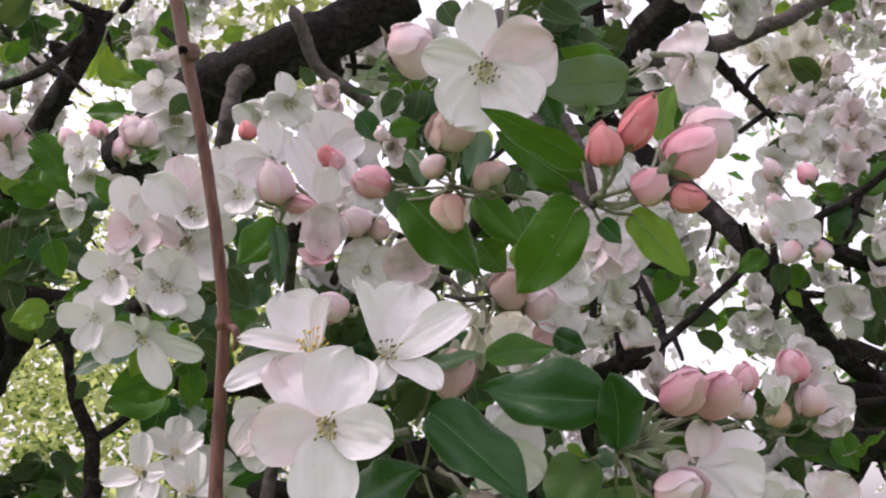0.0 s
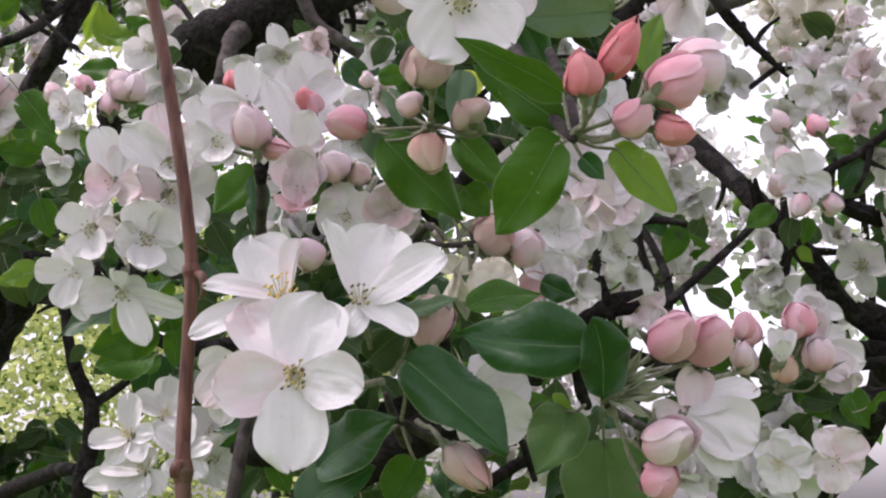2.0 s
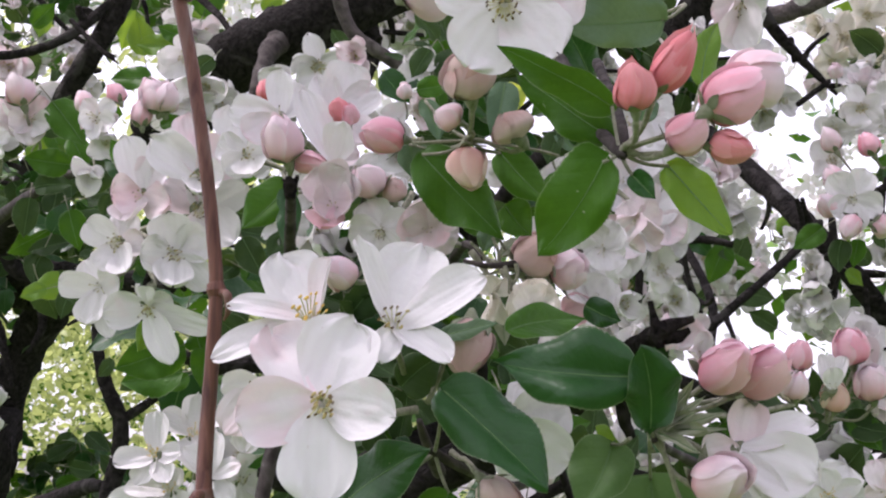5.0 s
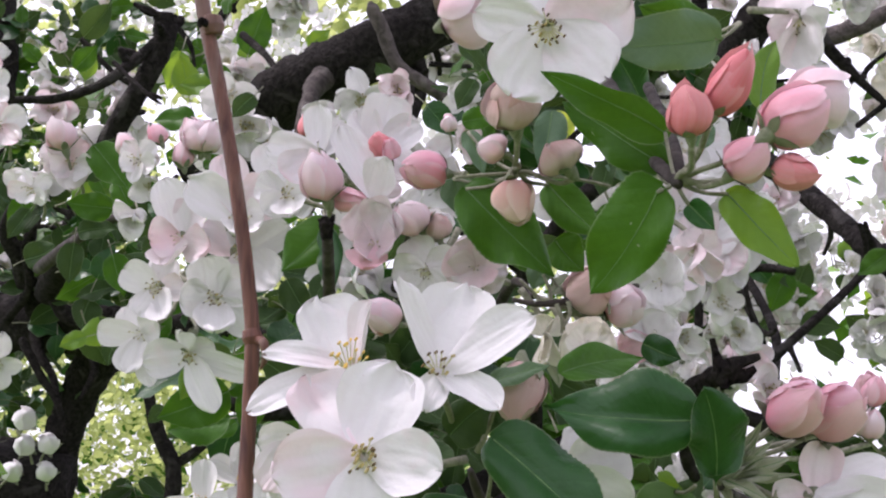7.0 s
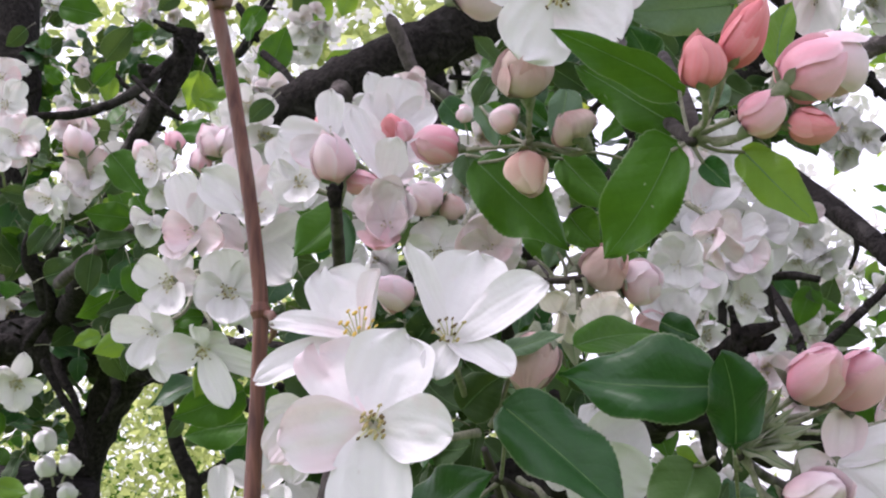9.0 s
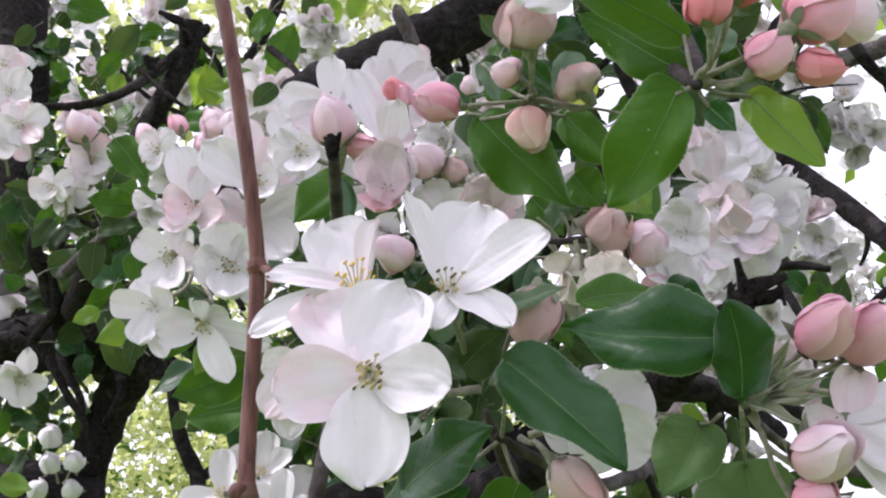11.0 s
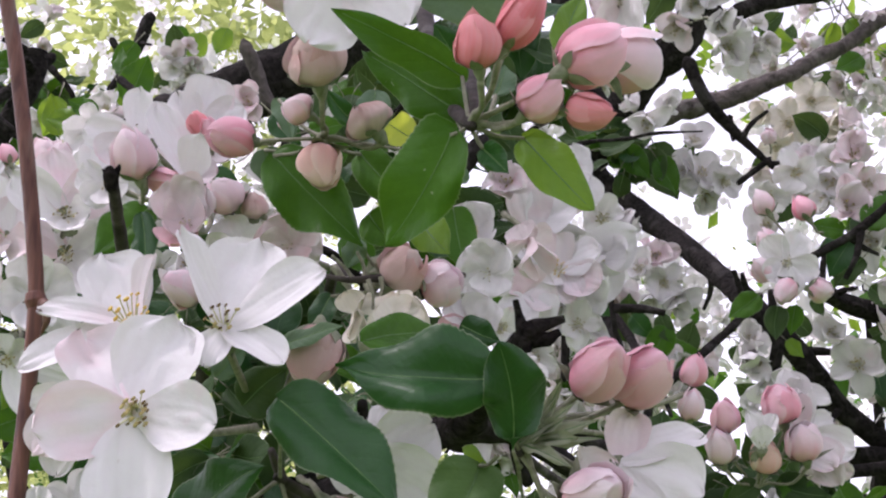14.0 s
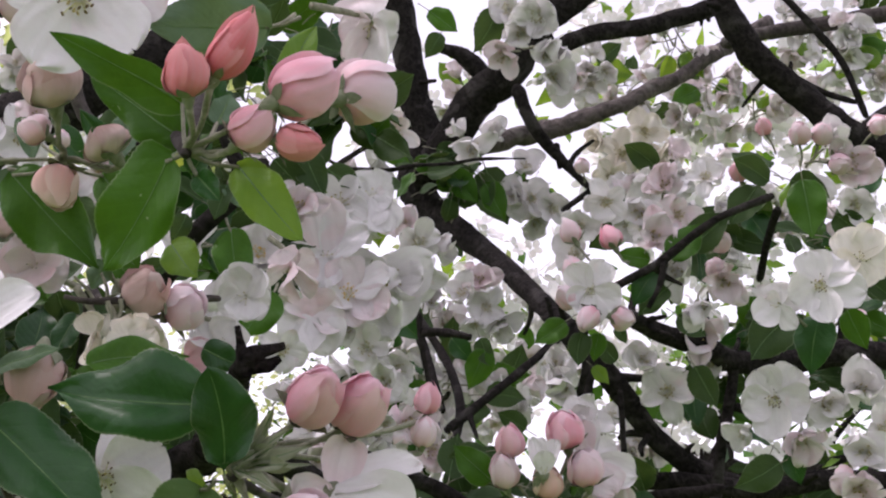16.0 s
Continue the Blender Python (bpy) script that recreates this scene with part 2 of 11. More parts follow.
    me.update()
    return me


def part(name, me, material, parent, label="", at=None):
    me.name = name
    if not me.materials:
        me.materials.append(material)
    ob = new(name, me)
    ob.parent = parent
    if at is not None:
        ob.matrix_local = at
    if label:
        tagged(ob, label)
    return ob


def thing(name, place, label, category, group="", kind=""):
    ob = new(name)
    ob.empty_display_size = 0.01
    ob.location = place
    return tagged(ob, label, category, group, kind)


def frame_of(axis, face):
    """Side, along and face directions: along is exact, face as near as it can be."""
    y = Vector(axis).normalized()
    z = Vector(face) - Vector(face).dot(y) * y
    if z.length < 1e-4:
        z = y.orthogonal()
    z.normalize()
    return y.cross(z), y, z


def curve_points(pts, radii, steps):
    """Catmull-Rom through the points, with radii."""
    P = [Vector(p) for p in pts]
    P = [2 * P[0] - P[1]] + P + [2 * P[-1] - P[-2]]
    R = [radii[0]] + list(radii) + [radii[-1]]
    out = []
    for k in range(1, len(P) - 2):
        for s in range(steps):
            t = s / steps
            p = 0.5 * (2 * P[k] + (P[k + 1] - P[k - 1]) * t + (2 * P[k - 1] - 5 * P[k] + 4 * P[k + 1] - P[k + 2]) * t * t + (3 * P[k] - P[k - 1] - 3 * P[k + 1] + P[k + 2]) * t ** 3)
            out.append((p, R[k] + (R[k + 1] - R[k]) * t))
    out.append((P[-2], R[-2]))
    return out


def tube(pts, radii, sides=8, steps=5, rough=0.0, grain=90.0):
    """A round stem along a smooth curve, capped, its skin uneven by rough times its radius."""
    rings = curve_points(pts, radii, steps)
    verts, faces = [], []
    up = V(0.3, 0.2, 1.0)
    for k, (p, r) in enumerate(rings):
        a, b = rings[max(k - 1, 0)][0], rings[min(k + 1, len(rings) - 1)][0]
        x, y, z = frame_of(b - a, up)
        up = z
        for s in range(sides):
            w = 2 * math.pi * s / sides
            d = x * math.cos(w) + z * math.sin(w)
            k2 = r
            if rough:
                q = p + d * r
                k2 = r * (1 + rough * (noise.noise(q * grain) + 0.5 * noise.noise(q * grain * 3.1)))
            verts.append(p + d * k2)
    for k in range(len(rings) - 1):
        for s in range(sides):
            n = (s + 1) % sides
            faces.append((k * sides + s, k * sides + n, (k + 1) * sides + n, (k + 1) * sides + s))
    faces.append(tuple(range(sides))[::-1])
    faces.append(tuple(range((len(rings) - 1) * sides, len(rings) * sides)))
    return sheet(verts, faces)


def petal_mesh(axis, face, length, width, cup=0.25, curl=0.0, ruffle=0.10, notch=0.04, claw=0.16, twist=0.0, seed=0, nu=16, nv=18):
    """A petal that starts at the origin: a narrow claw, a broad rounded blade, dished, softly creased and bent along, its rim uneven and rolled."""
    x, y, z = frame_of(axis, face)
    if twist:
        q = Matrix.Rotation(radians(twist), 3, y)
        x, z = q @ x, q @ z
    verts, uvs, faces = [], [], []
    off = V(seed * 7.3, seed * 3.1, seed * 1.7)
    lean = 0.16 * noise.noise(off + V(0.4, 0.7, 2.2))
    roll = 0.5 * noise.noise(off + V(1.4, 3.7, 8.2))
    for j in range(nv + 1):
        v = 1 - (1 - j / nv) ** 1.6
        if v < 0.58:
            half = claw + (1 - claw) * math.sin(1.5708 * v / 0.58) ** 0.95
        else:
            half = max(0.0, 1 - ((v - 0.58) / 0.421) ** 2.8) ** 0.5
        for i in range(nu + 1):
            u = -1 + 2 * i / nu
            n = noise.noise(off + V(u * 1.6, v * 2.2, 0.3))
            n2 = noise.noise(off + V(u * 1.9, v * 1.7, 9.3))
            edge = max(abs(u), v) ** 2
            rim = max(u * u * half, v ** 5)
            vv = v * (1 - notch * math.exp(-((u - lean) / 0.2) ** 2) * v ** 6) + (0.06 * n2 * edge + 0.022 * noise.noise(off + V(u * 4.5, 1.0, 3.0)) * v ** 4) * v
            side = (u + lean * v * (1 - u * u)) * half * 0.5 * width * (1 + 0.12 * n + 0.03 * noise.noise(off + V(u * 2.0, v * 6.0, 1.0)))
            a = curl * vv
            along = length * vv * (1 - a * a / 6)
            fold = math.exp(-((u - lean * 0.6) / 0.16) ** 2) - 0.6 * math.exp(-((u - 0.5 + lean) / 0.2) ** 2) - 0.5 * math.exp(-((u + 0.55 + lean) / 0.18) ** 2)
            lift = length * (curl * vv * vv * 0.5) + cup * width * 0.5 * (u * u * half * half) * (0.35 + 0.65 * v)
            lift += 1.35 * ruffle * width * n2 * edge + 0.085 * width * noise.noise(off + V(u * 3.0, v * 2.8, 4.0)) * v + 0.024 * width * noise.noise(off + V(u * 6.5, v * 6.0, 7.0)) * edge
            lift += 0.028 * width * fold * math.sin(3.14 * v ** 0.8) + 0.13 * roll * width * rim * rim
            verts.append(x * side + y * along + z * lift)
            uvs.append(((u * half + 1) / 2, v))
    for j in range(nv):
        for i in range(nu):
            a = j * (nu + 1) + i
            faces.append((a, a + 1, a + nu + 2, a + nu + 1))
    return sheet(verts, faces, uvs)


def leaf_mesh(axis, face, length, width, fold=0.25, curl=0.0, wave=0.05, tip=1.0, serrate=0.02, heart=0.35, seed=0, nu=12, nv=46):
    """A leaf blade from the origin: rounded at the base, drawn to a point, finely toothed, folded along the rib, bent and twisted."""
    x, y, z = frame_of(axis, face)
    verts, uvs, faces = [], [], []
    off = V(seed * 5.3, seed * 2.9, seed * 1.3)
    rnd = random.Random(seed * 13 + 5)
    bend, twist, uneven = rnd.uniform(-0.13, 0.13), rnd.uniform(-0.55, 0.55), rnd.uniform(-0.12, 0.12)
    beat, shift, droop = rnd.uniform(1.1, 1.9), (rnd.uniform(0, 6.28), rnd.uniform(0, 6.28)), rnd.uniform(0.3, 0.9)
    fold *= 1.5
    ribs = []
    for j in range(nv + 1):
        v = j / nv
        half = math.sin(math.pi * v ** (0.78 - 0.22 * heart)) ** (0.58 if v < 0.4 else 0.58 + 0.95 * tip * (v - 0.4) ** 1.2) if 0 < v < 1 else 0.0
        half = max(half, 0.012)
        c, d = math.cos(twist * (v - 0.35)), math.sin(twist * (v - 0.35))
        spine = x * (bend * length * v * (1 - v) * 1.6) + y * (length * v * (1 - (curl * v) ** 2 / 6)) + z * (curl * length * v * v * 0.5 + wave * width * noise.noise(off + V(0, v * 2.6, 0.0)) * 0.3)
        for i in range(nu + 1):
            u = -1 + 2 * i / nu
            n = noise.noise(off + V(u * 1.3, v * 2.6, 0.0)) - 0.3 * noise.noise(off + V(0, v * 2.6, 0.0))
            tooth = 1 + serrate * (0.35 + 1.2 * abs(noise.noise(off + V(u, v * 9.0, 5.0)))) * (1 if j % 2 else -1) * (1 if abs(u) > 0.99 else 0)
            s = u * half * tooth * 0.5 * width * (1 + uneven * u + 0.12 * noise.noise(off + V(0.7 if u < 0 else 4.7, v * 2.3, 2.0)))
            swell = math.sin(6.283 * beat * v + shift[0 if u < 0 else 1]) * u * u * math.sin(3.1416 * v ** 0.8)
            lift = fold * abs(s) * (1 - droop * u * u) + wave * width * (0.9 * n * abs(u) + 0.85 * swell) + 0.012 * width * math.sin((v * 8 - abs(u) * 2.2) * 6.283) * abs(u) * (1 - abs(u)) * 2
            back = 0.10 * heart * length * abs(u) * (-1 if v < 0.2 else 0) * (0.2 - v) * 4
            verts.append(spine + x * (s * c - lift * d) + z * (s * d + lift * c) + y * back)
            uvs.append(((u + 1) / 2, v))
        ribs.append(spine)
    for j in range(nv):
        for i in range(nu):
            a = j * (nu + 1) + i
            faces.append((a, a + 1, a + nu + 2, a + nu + 1))
    return sheet(verts, faces, uvs), ribs


def leaf(base, tip, width, face=(0, -1, 0.1), mat=None, fold=0.25, curl=0.0, wave=0.13, stalk=None, label="green apple leaf with toothed edge on a stalk", seed=1, heart=0.55, tip_sharp=0.7, group="apple leaves"):
    """One leaf with its rib and stalk; base, tip and the far end of the stalk in the world."""
    base, tip = Vector(base), Vector(tip)
    ob = thing("apple_leaf", base, label, "leaf", group)
    mat = mat or LEAF
    me, ribs = leaf_mesh(tip - base, face, (tip - base).length, width, fold, curl, wave, tip_sharp, 0.026, heart, seed)
    part("blade", me, mat, ob)
    _, _, z = frame_of(tip - base, face)
    r = max(0.00024, width * 0.0065)
    part("midrib", tube([p + z * r * 0.1 for p in ribs[::6]], [r * (1 - 0.8 * k / 8) for k in range(len(ribs[::6]))], 5, 3), RIB, ob)
    if stalk is not None:
        end = Vector(stalk) - base
        part("stalk", tube([V(0, 0, 0), end * 0.5 + V(0, 0, -0.08 * end.length), end], [max(r, 0.0005), max(r, 0.00048), max(r, 0.0006)], 6, 4), STALK, ob)
    return ob


def stamen_list(face, length, count, spread, seed):
    """Start and end of each stamen in a loose brush round face."""
    rnd = random.Random(seed)
    x, y, z = frame_of(face, V(0.2, 0.1, 1))
    out = []
    for k in range(count):
        w = 6.283 * (k + rnd.random() * 0.6) / count
        d = (y + (x * math.cos(w) + z * math.sin(w)) * spread * (0.1 + 1.1 * rnd.random())).normalized()
        start = (x * math.cos(w) + z * math.sin(w)) * length * 0.14
        out.append((start, start + d * length * (0.5 + 0.65 * rnd.random()), y, rnd.random()))
    return out


def filament_mesh(stamens, length, sides=4):
    verts, faces = [], []
    for start, end, y, luck in stamens:
        d = (end - start).normalized()
        a = d.orthogonal().normalized()
        b, r, n0 = d.cross(a), length * 0.022, len(verts)
        for p in (start, start * 0.5 + end * 0.5 + y * length * 0.05, end):
            for s in range(sides):
                verts.append(p + (a * math.cos(6.283 * s / sides) + b * math.sin(6.283 * s / sides)) * r)
        for q in range(2):
            for s in range(sides):
                n = (s + 1) % sides
                faces.append((n0 + q * sides + s, n0 + q * sides + n, n0 + q * sides + sides + n, n0 + q * sides + sides + s))
    return sheet(verts, faces)


def anther_mesh(stamens, length):
    verts, faces = [], []
    for start, end, y, luck in stamens:
        d = (end - start).normalized()
        side = (d.orthogonal().normalized() + y.cross(d) * (luck - 0.5) * 3).normalized()
        s1, _, s2 = frame_of(side, d)
        R, n0 = length * (0.052 + 0.03 * luck), len(verts)
        for t, g in ((-1.25, 0.2), (-0.8, 0.85), (0.0, 0.9), (0.8, 0.85), (1.25, 0.2)):
            for s in range(6):
                verts.append(end + side * R * t + (s1 * math.cos(1.047 * s) + s2 * math.sin(1.047 * s)) * R * 0.75 * g)
        for q in range(4):
            for s in range(6):
                faces.append((n0 + q * 6 + s, n0 + q * 6 + (s + 1) % 6, n0 + q * 6 + 6 + (s + 1) % 6, n0 + q * 6 + 6 + s))
        faces.append(tuple(n0 + s for s in range(6))[::-1])
        faces.append(tuple(n0 + 24 + s for s in range(6)))
    return sheet(verts, faces)


def sepals(ob, face, size, seed, back=0.35):
    """Five narrow sepals behind a flower or under a bud, and the little cup they grow from."""
    rnd = random.Random(seed)
    x, y, z = frame_of(face, V(0.31, 0.2, 0.9))
    part("calyx", tube([-y * size * 0.35, -y * size * 0.16, V(0, 0, 0)], [size * 0.05, size * 0.10, size * 0.10], 8, 3), SEPAL, ob)
    for k in range(5):
        w = 6.283 * k / 5 + rnd.random() * 0.3
        d = (x * math.cos(w) + z * math.sin(w)) + y * back
        part("sepal", petal_mesh(d, y, size * 0.36, size * 0.13, 0.3, -0.5, 0.05, -0.25, 0.5, 0, seed + k, 4, 5), SEPAL, ob)


def flower(place, face, label, mat=None, stalk=None, size=0.045, stamen=0.009, count=18, spread=0.55, seed=1, anther=None, group="open apple flowers"):
    """A flower without petals: stamens, calyx and stalk. petal() adds the petals one by one."""
    place = Vector(place)
    ob = thing("apple_flower", place, label, "flower", group)
    face = Vector(face).normalized()
    for one in stamen_list(face, stamen, count, spread, seed):
        stem = part("stamen", filament_mesh([one], stamen), FILAMENT, ob)
        part("anther", anther_mesh([one], stamen), anther or (ANTHER if one[3] < 0.6 else ANTHER_PALE), stem)
    sepals(ob, face, size * 0.5, seed, -1.1)
    if stalk is not None:
        end = Vector(stalk) - place
        part("stalk", tube([-face * size * 0.15, -face * size * 0.2 + end * 0.4 + V(0.05, 0.0, -0.07) * end.length, end], [0.0011, 0.0009, 0.0012], 6, 4, 0.15, 900.0), STALK, ob)
    return ob


def petal(ob, tip, width, face, cup=0.25, curl=0.0, mat=None, twist=0.0, ruffle=0.10, notch=0.04, seed=1, claw=0.26):
    """A petal of a flower, from its middle to tip, in metres from there."""
    tip = Vector(tip)
    return part("petal", petal_mesh(tip, face, tip.length, width, cup, curl, ruffle, notch, claw, twist, seed), mat or PETAL, ob)


def bud_petal_mesh(radius, height, turn, span, gap, open_top, seed, nu=9, nv=10, sharp=0.5, hinge=0.0):
    """One petal of a bud: a shell round the z axis from the base up, one edge tucked in, the other lying outside, hinged outwards."""
    verts, uvs, faces = [], [], []
    for j in range(nv + 1):
        v = j / nv
        for i in range(nu + 1):
            u = -1 + 2 * i / nu
            rag = noise.noise(V(u * 2.6 + seed, v * 1.5, turn))
            up = 0.02 + (0.975 - 0.5 * open_top) * v * (1 - 0.20 * u * u * v * v + 0.05 * rag * v)
            body = math.sin(math.pi * min(up, 0.995) ** 0.80) ** sharp * (1 - 0.16 * up)
            w = turn + span * u * (0.45 + 0.55 * math.sin(math.pi * min(v * 0.8 + 0.12, 1)) ** 0.7) + 0.55 * v + 0.10 * rag
            edge = max(0.0, u) ** 3
            lip = 0.32 * open_top * v * v + hinge * v * v + 0.07 * edge * v
            r = radius * body * (1 + gap * u) + radius * (0.06 * noise.noise(V(u * 1.4 + seed, v * 2, turn)) + 0.05 * noise.noise(V(u * 3.5 + seed, v * 4, turn)) * v + lip)
            verts.append(V(r * math.cos(w), r * math.sin(w), height * up))
            uvs.append(((u + 1) / 2, v))
    for j in range(nv):
        for i in range(nu):
            a = j * (nu + 1) + i
            faces.append((a, a + 1, a + nu + 2, a + nu + 1))
    return sheet(verts, faces, uvs)


def clasp_mesh(radius, height, turn, span, reach, flare, sharp, seed, nu=4, nv=7):
    """A sepal that lies on the outside of a bud, broad at its foot, its point free."""
    verts, uvs, faces = [], [], []
    for j in range(nv + 1):
        v = j / nv
        for i in range(nu + 1):
            u = -1 + 2 * i / nu
            up = 0.01 + reach * v * (1 - 0.08 * u * u)
            body = math.sin(math.pi * up ** 0.80) ** sharp * (1 - 0.16 * up)
            r = radius * (body * 1.05 + 0.05 + flare * v ** 3 + 0.05 * noise.noise(V(u + seed, v * 2, turn)))
            w = turn + span * u * (1 - v ** 1.4) + 0.25 * v * noise.noise(V(seed * 1.7, turn, 0.5))
            verts.append(V(r * math.cos(w), r * math.sin(w), height * up))
            uvs.append(((u + 1) / 2, v))
    for j in range(nv):
        for i in range(nu):
            a = j * (nu + 1) + i
            faces.append((a, a + 1, a + nu + 2, a + nu + 1))
    return sheet(verts, faces, uvs)


def bud(base, tip, width, mat=None, stalk=None, label="closed pink apple blossom bud", opening=0.0, seed=1, group="apple buds", calyx=0.8, sharp=0.6):
    """A closed or half-open bud from base to tip."""
    base, tip = Vector(base), Vector(tip)
    ob = thing("apple_bud", base, label, "bud", group)
    rnd = random.Random(seed * 7 + 3)
    x, y, z = frame_of(tip - base, V(0.1, -1, 0.2))
    turn = Matrix((x, z, y)).transposed().to_4x4()
    if turn.determinant() < 0:
        turn = Matrix((-x, z, y)).transposed().to_4x4()
    h, r = (tip - base).length, width * 0.5
    for k in range(5):
        tall = h * (1.0 if k == 0 else rnd.uniform(0.80, 0.99))
        part("petal", bud_petal_mesh(r * rnd.uniform(0.93, 1.0), tall, 6.283 * k / 5 + seed + rnd.uniform(-0.25, 0.25), rnd.uniform(0.95, 1.25), 0.10, opening, seed + k, 12, 14, sharp, rnd.uniform(0.0, 0.10) + opening * rnd.uniform(0.0, 1.5)), mat or BUD_PINK, ob, "", turn)
    part("core", tube([y * h * 0.05, y * h * 0.35, y * h * 0.7, y * h * 0.9], [r * 0.3, r * 0.8, r * 0.6, r * 0.1], 10, 4), mat or BUD_PINK, ob)
    part("calyx", tube([-y * width * 0.26, -y * width * 0.1, y * width * 0.06], [width * 0.06, width * 0.13, width * 0.16], 8, 3), SEPAL, ob)
    for k in range(5):
        part("sepal", clasp_mesh(r, h, 6.283 * k / 5 + seed * 0.7 + rnd.uniform(-0.15, 0.15), 0.5, (0.19 + rnd.uniform(-0.03, 0.07)) * calyx / 0.8, rnd.uniform(0.0, 0.5), sharp, seed + k), SEPAL, ob, "", turn)
    if stalk is not None:
        end = Vector(stalk) - base
        sway = V(rnd.uniform(-1, 1), rnd.uniform(-1, 1), rnd.uniform(-1, 0.3)) * end.length * 0.05
        part("stalk", tube([-y * width * 0.2, -y * width * 0.3 + end * 0.35 + sway, end * 0.75 + sway * 0.6, end], [0.0009, 0.0007, 0.0007, 0.0010], 7, 4, 0.18, 900.0), STALK, ob)
    return ob


def flower_kind(kind, mat, seed):
    """A whole flower to be copied: 4 cm across, facing up z, with petals by its kind."""
    rnd = random.Random(seed)
    cupped = {"flat": 0.42, "cupped": 0.95, "half": 1.8}[kind]
    ob = thing("apple_flower", (0, 0, 0), "white apple flower with faint pink blush and yellow stamens", "flower", "open apple flowers")
    brush = stamen_list(V(0, 0, 1), 0.0082, 17, 0.6, seed)
    tuft = part("stamen_tuft", filament_mesh(brush, 0.0082, 3), FILAMENT, ob, "pale yellow-green tuft of stamens")
    part("anther_tuft", anther_mesh(brush, 0.0082), ANTHER_PALE, tuft)
    x, y, z = V(1, 0, 0), V(0, 1, 0), V(0, 0, 1)
    part("calyx", tube([V(0, 0, -0.007), V(0, 0, -0.003), V(0, 0, 0)], [0.0012, 0.0026, 0.0024], 7, 2), SEPAL, ob)
    for k in range(5):
        w = 6.283 * k / 5 + rnd.uniform(-0.3, 0.3)
        d = V(math.cos(w), math.sin(w), cupped * rnd.uniform(0.55, 1.35) + rnd.uniform(-0.12, 0.2))
        part("petal", petal_mesh(d, V(-d.x * cupped, -d.y * cupped, 1), 0.0215 * rnd.uniform(0.78, 1.12), 0.0185 * rnd.uniform(0.66, 1.15), rnd.uniform(0.3, 1.15), rnd.uniform(-0.7, 0.9), 0.24, 0.07, 0.2, rnd.uniform(-24, 24), seed * 5 + k, 8, 9), mat, ob)
    part("stalk", tube([V(0, 0, -0.006), V(0.001, 0, -0.016), V(0.004, 0.002, -0.030)], [0.0008, 0.0008, 0.001], 5, 3), STALK, ob)
    return ob


def facing(place, face, spin=0.0, scale=1.0):
    """The pose that turns z to face."""
    m = Vector(face).to_track_quat("Z", "Y").to_matrix().to_4x4()
    return Matrix.Translation(place) @ m @ Matrix.Rotation(radians(spin), 4, "Z") @ Matrix.Scale(scale, 4)


def leaf_kind(mat, seed, fold, curl):
    """A whole leaf to be copied: 4 cm long along y, facing z."""
    ob = thing("apple_leaf", (0, 0, 0), "small green apple leaf on a blossom spur", "leaf", "apple leaves")
    me, ribs = leaf_mesh(V(0, 1, 0), V(0, 0, 1), 0.04, 0.026, fold, curl, 0.12, 1.0, 0.035, 0.3, seed, 6, 18)
    part("blade", me, mat, ob)
    part("midrib", tube([p + V(0, 0, 0.0001) for p in ribs[::6]], [0.0004, 0.0003, 0.0002, 0.0001], 4, 2), RIB, ob)
    part("stalk", tube([V(0, 0, 0), V(0, -0.008, -0.001), V(0, -0.016, -0.004)], [0.0005, 0.0005, 0.0007], 5, 2), STALK, ob)
    return ob


def bud_kind(mat, seed, opening, label):
    """A whole bud to be copied: 1.5 cm high along z."""
    ob = bud((0, 0, 0), (0, 0, 0.016), 0.0135, mat, (0.002, 0.001, -0.026), label, opening, seed)
    return ob


KINDS = {
    "flat": [flower_kind("flat", PETAL, 11), flower_kind("flat", PETAL, 12), flower_kind("flat", PETAL_BLUSH, 13), flower_kind("flat", PETAL, 14)],
    "cupped": [flower_kind("cupped", PETAL, 21), flower_kind("cupped", PETAL_BLUSH, 22), flower_kind("cupped", PETAL, 23), flower_kind("cupped", PETAL, 24)],
    "half": [flower_kind("half", PETAL_BLUSH, 31), flower_kind("half", PETAL, 32), flower_kind("half", PETAL, 33)],
    "cream": [flower_kind("flat", PETAL_CREAM, 41), flower_kind("cupped", PETAL_CREAM, 42)],
    "bud": [bud_kind(BUD_PALE, 51, 0.03, "closed pink apple bud on a spur"), bud_kind(BUD_PALE, 52, 0.06, "pale pink apple bud just opening")],
    "redbud": [bud_kind(BUD_PINK, 53, 0.0, "tight deep-pink apple bud on a spur")],
    "whitebud": [bud_kind(PETAL, 55, 0.05, "round white apple bud on a shaded spur")],
    "palebud": [bud_kind(BUD_PALE, 54, 0.1, "round white-pink apple bud just opening")],
    "leaf": [leaf_kind(LEAF, 61, 0.3, 0.2), leaf_kind(LEAF_SHADED, 62, 0.15, -0.4), leaf_kind(LEAF, 63, 0.35, -0.3), leaf_kind(LEAF_SHADED, 68, 0.3, 0.4)],
    "darkleaf": [leaf_kind(LEAF_SHADED, 64, 0.3, 0.1), leaf_kind(LEAF_DARK, 65, 0.2, -0.5), leaf_kind(LEAF_SHADED, 69, 0.4, 0.5)],
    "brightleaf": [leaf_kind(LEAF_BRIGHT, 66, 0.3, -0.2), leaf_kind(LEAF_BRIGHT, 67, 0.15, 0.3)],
}


def bloom(kind, place, face, size, spin=0.0, which=0):
    """A flower, 4 cm at size 1, or a bud, at a place of its own."""
    return copy_thing(KINDS[kind][which % len(KINDS[kind])], facing(place, face, spin, size))


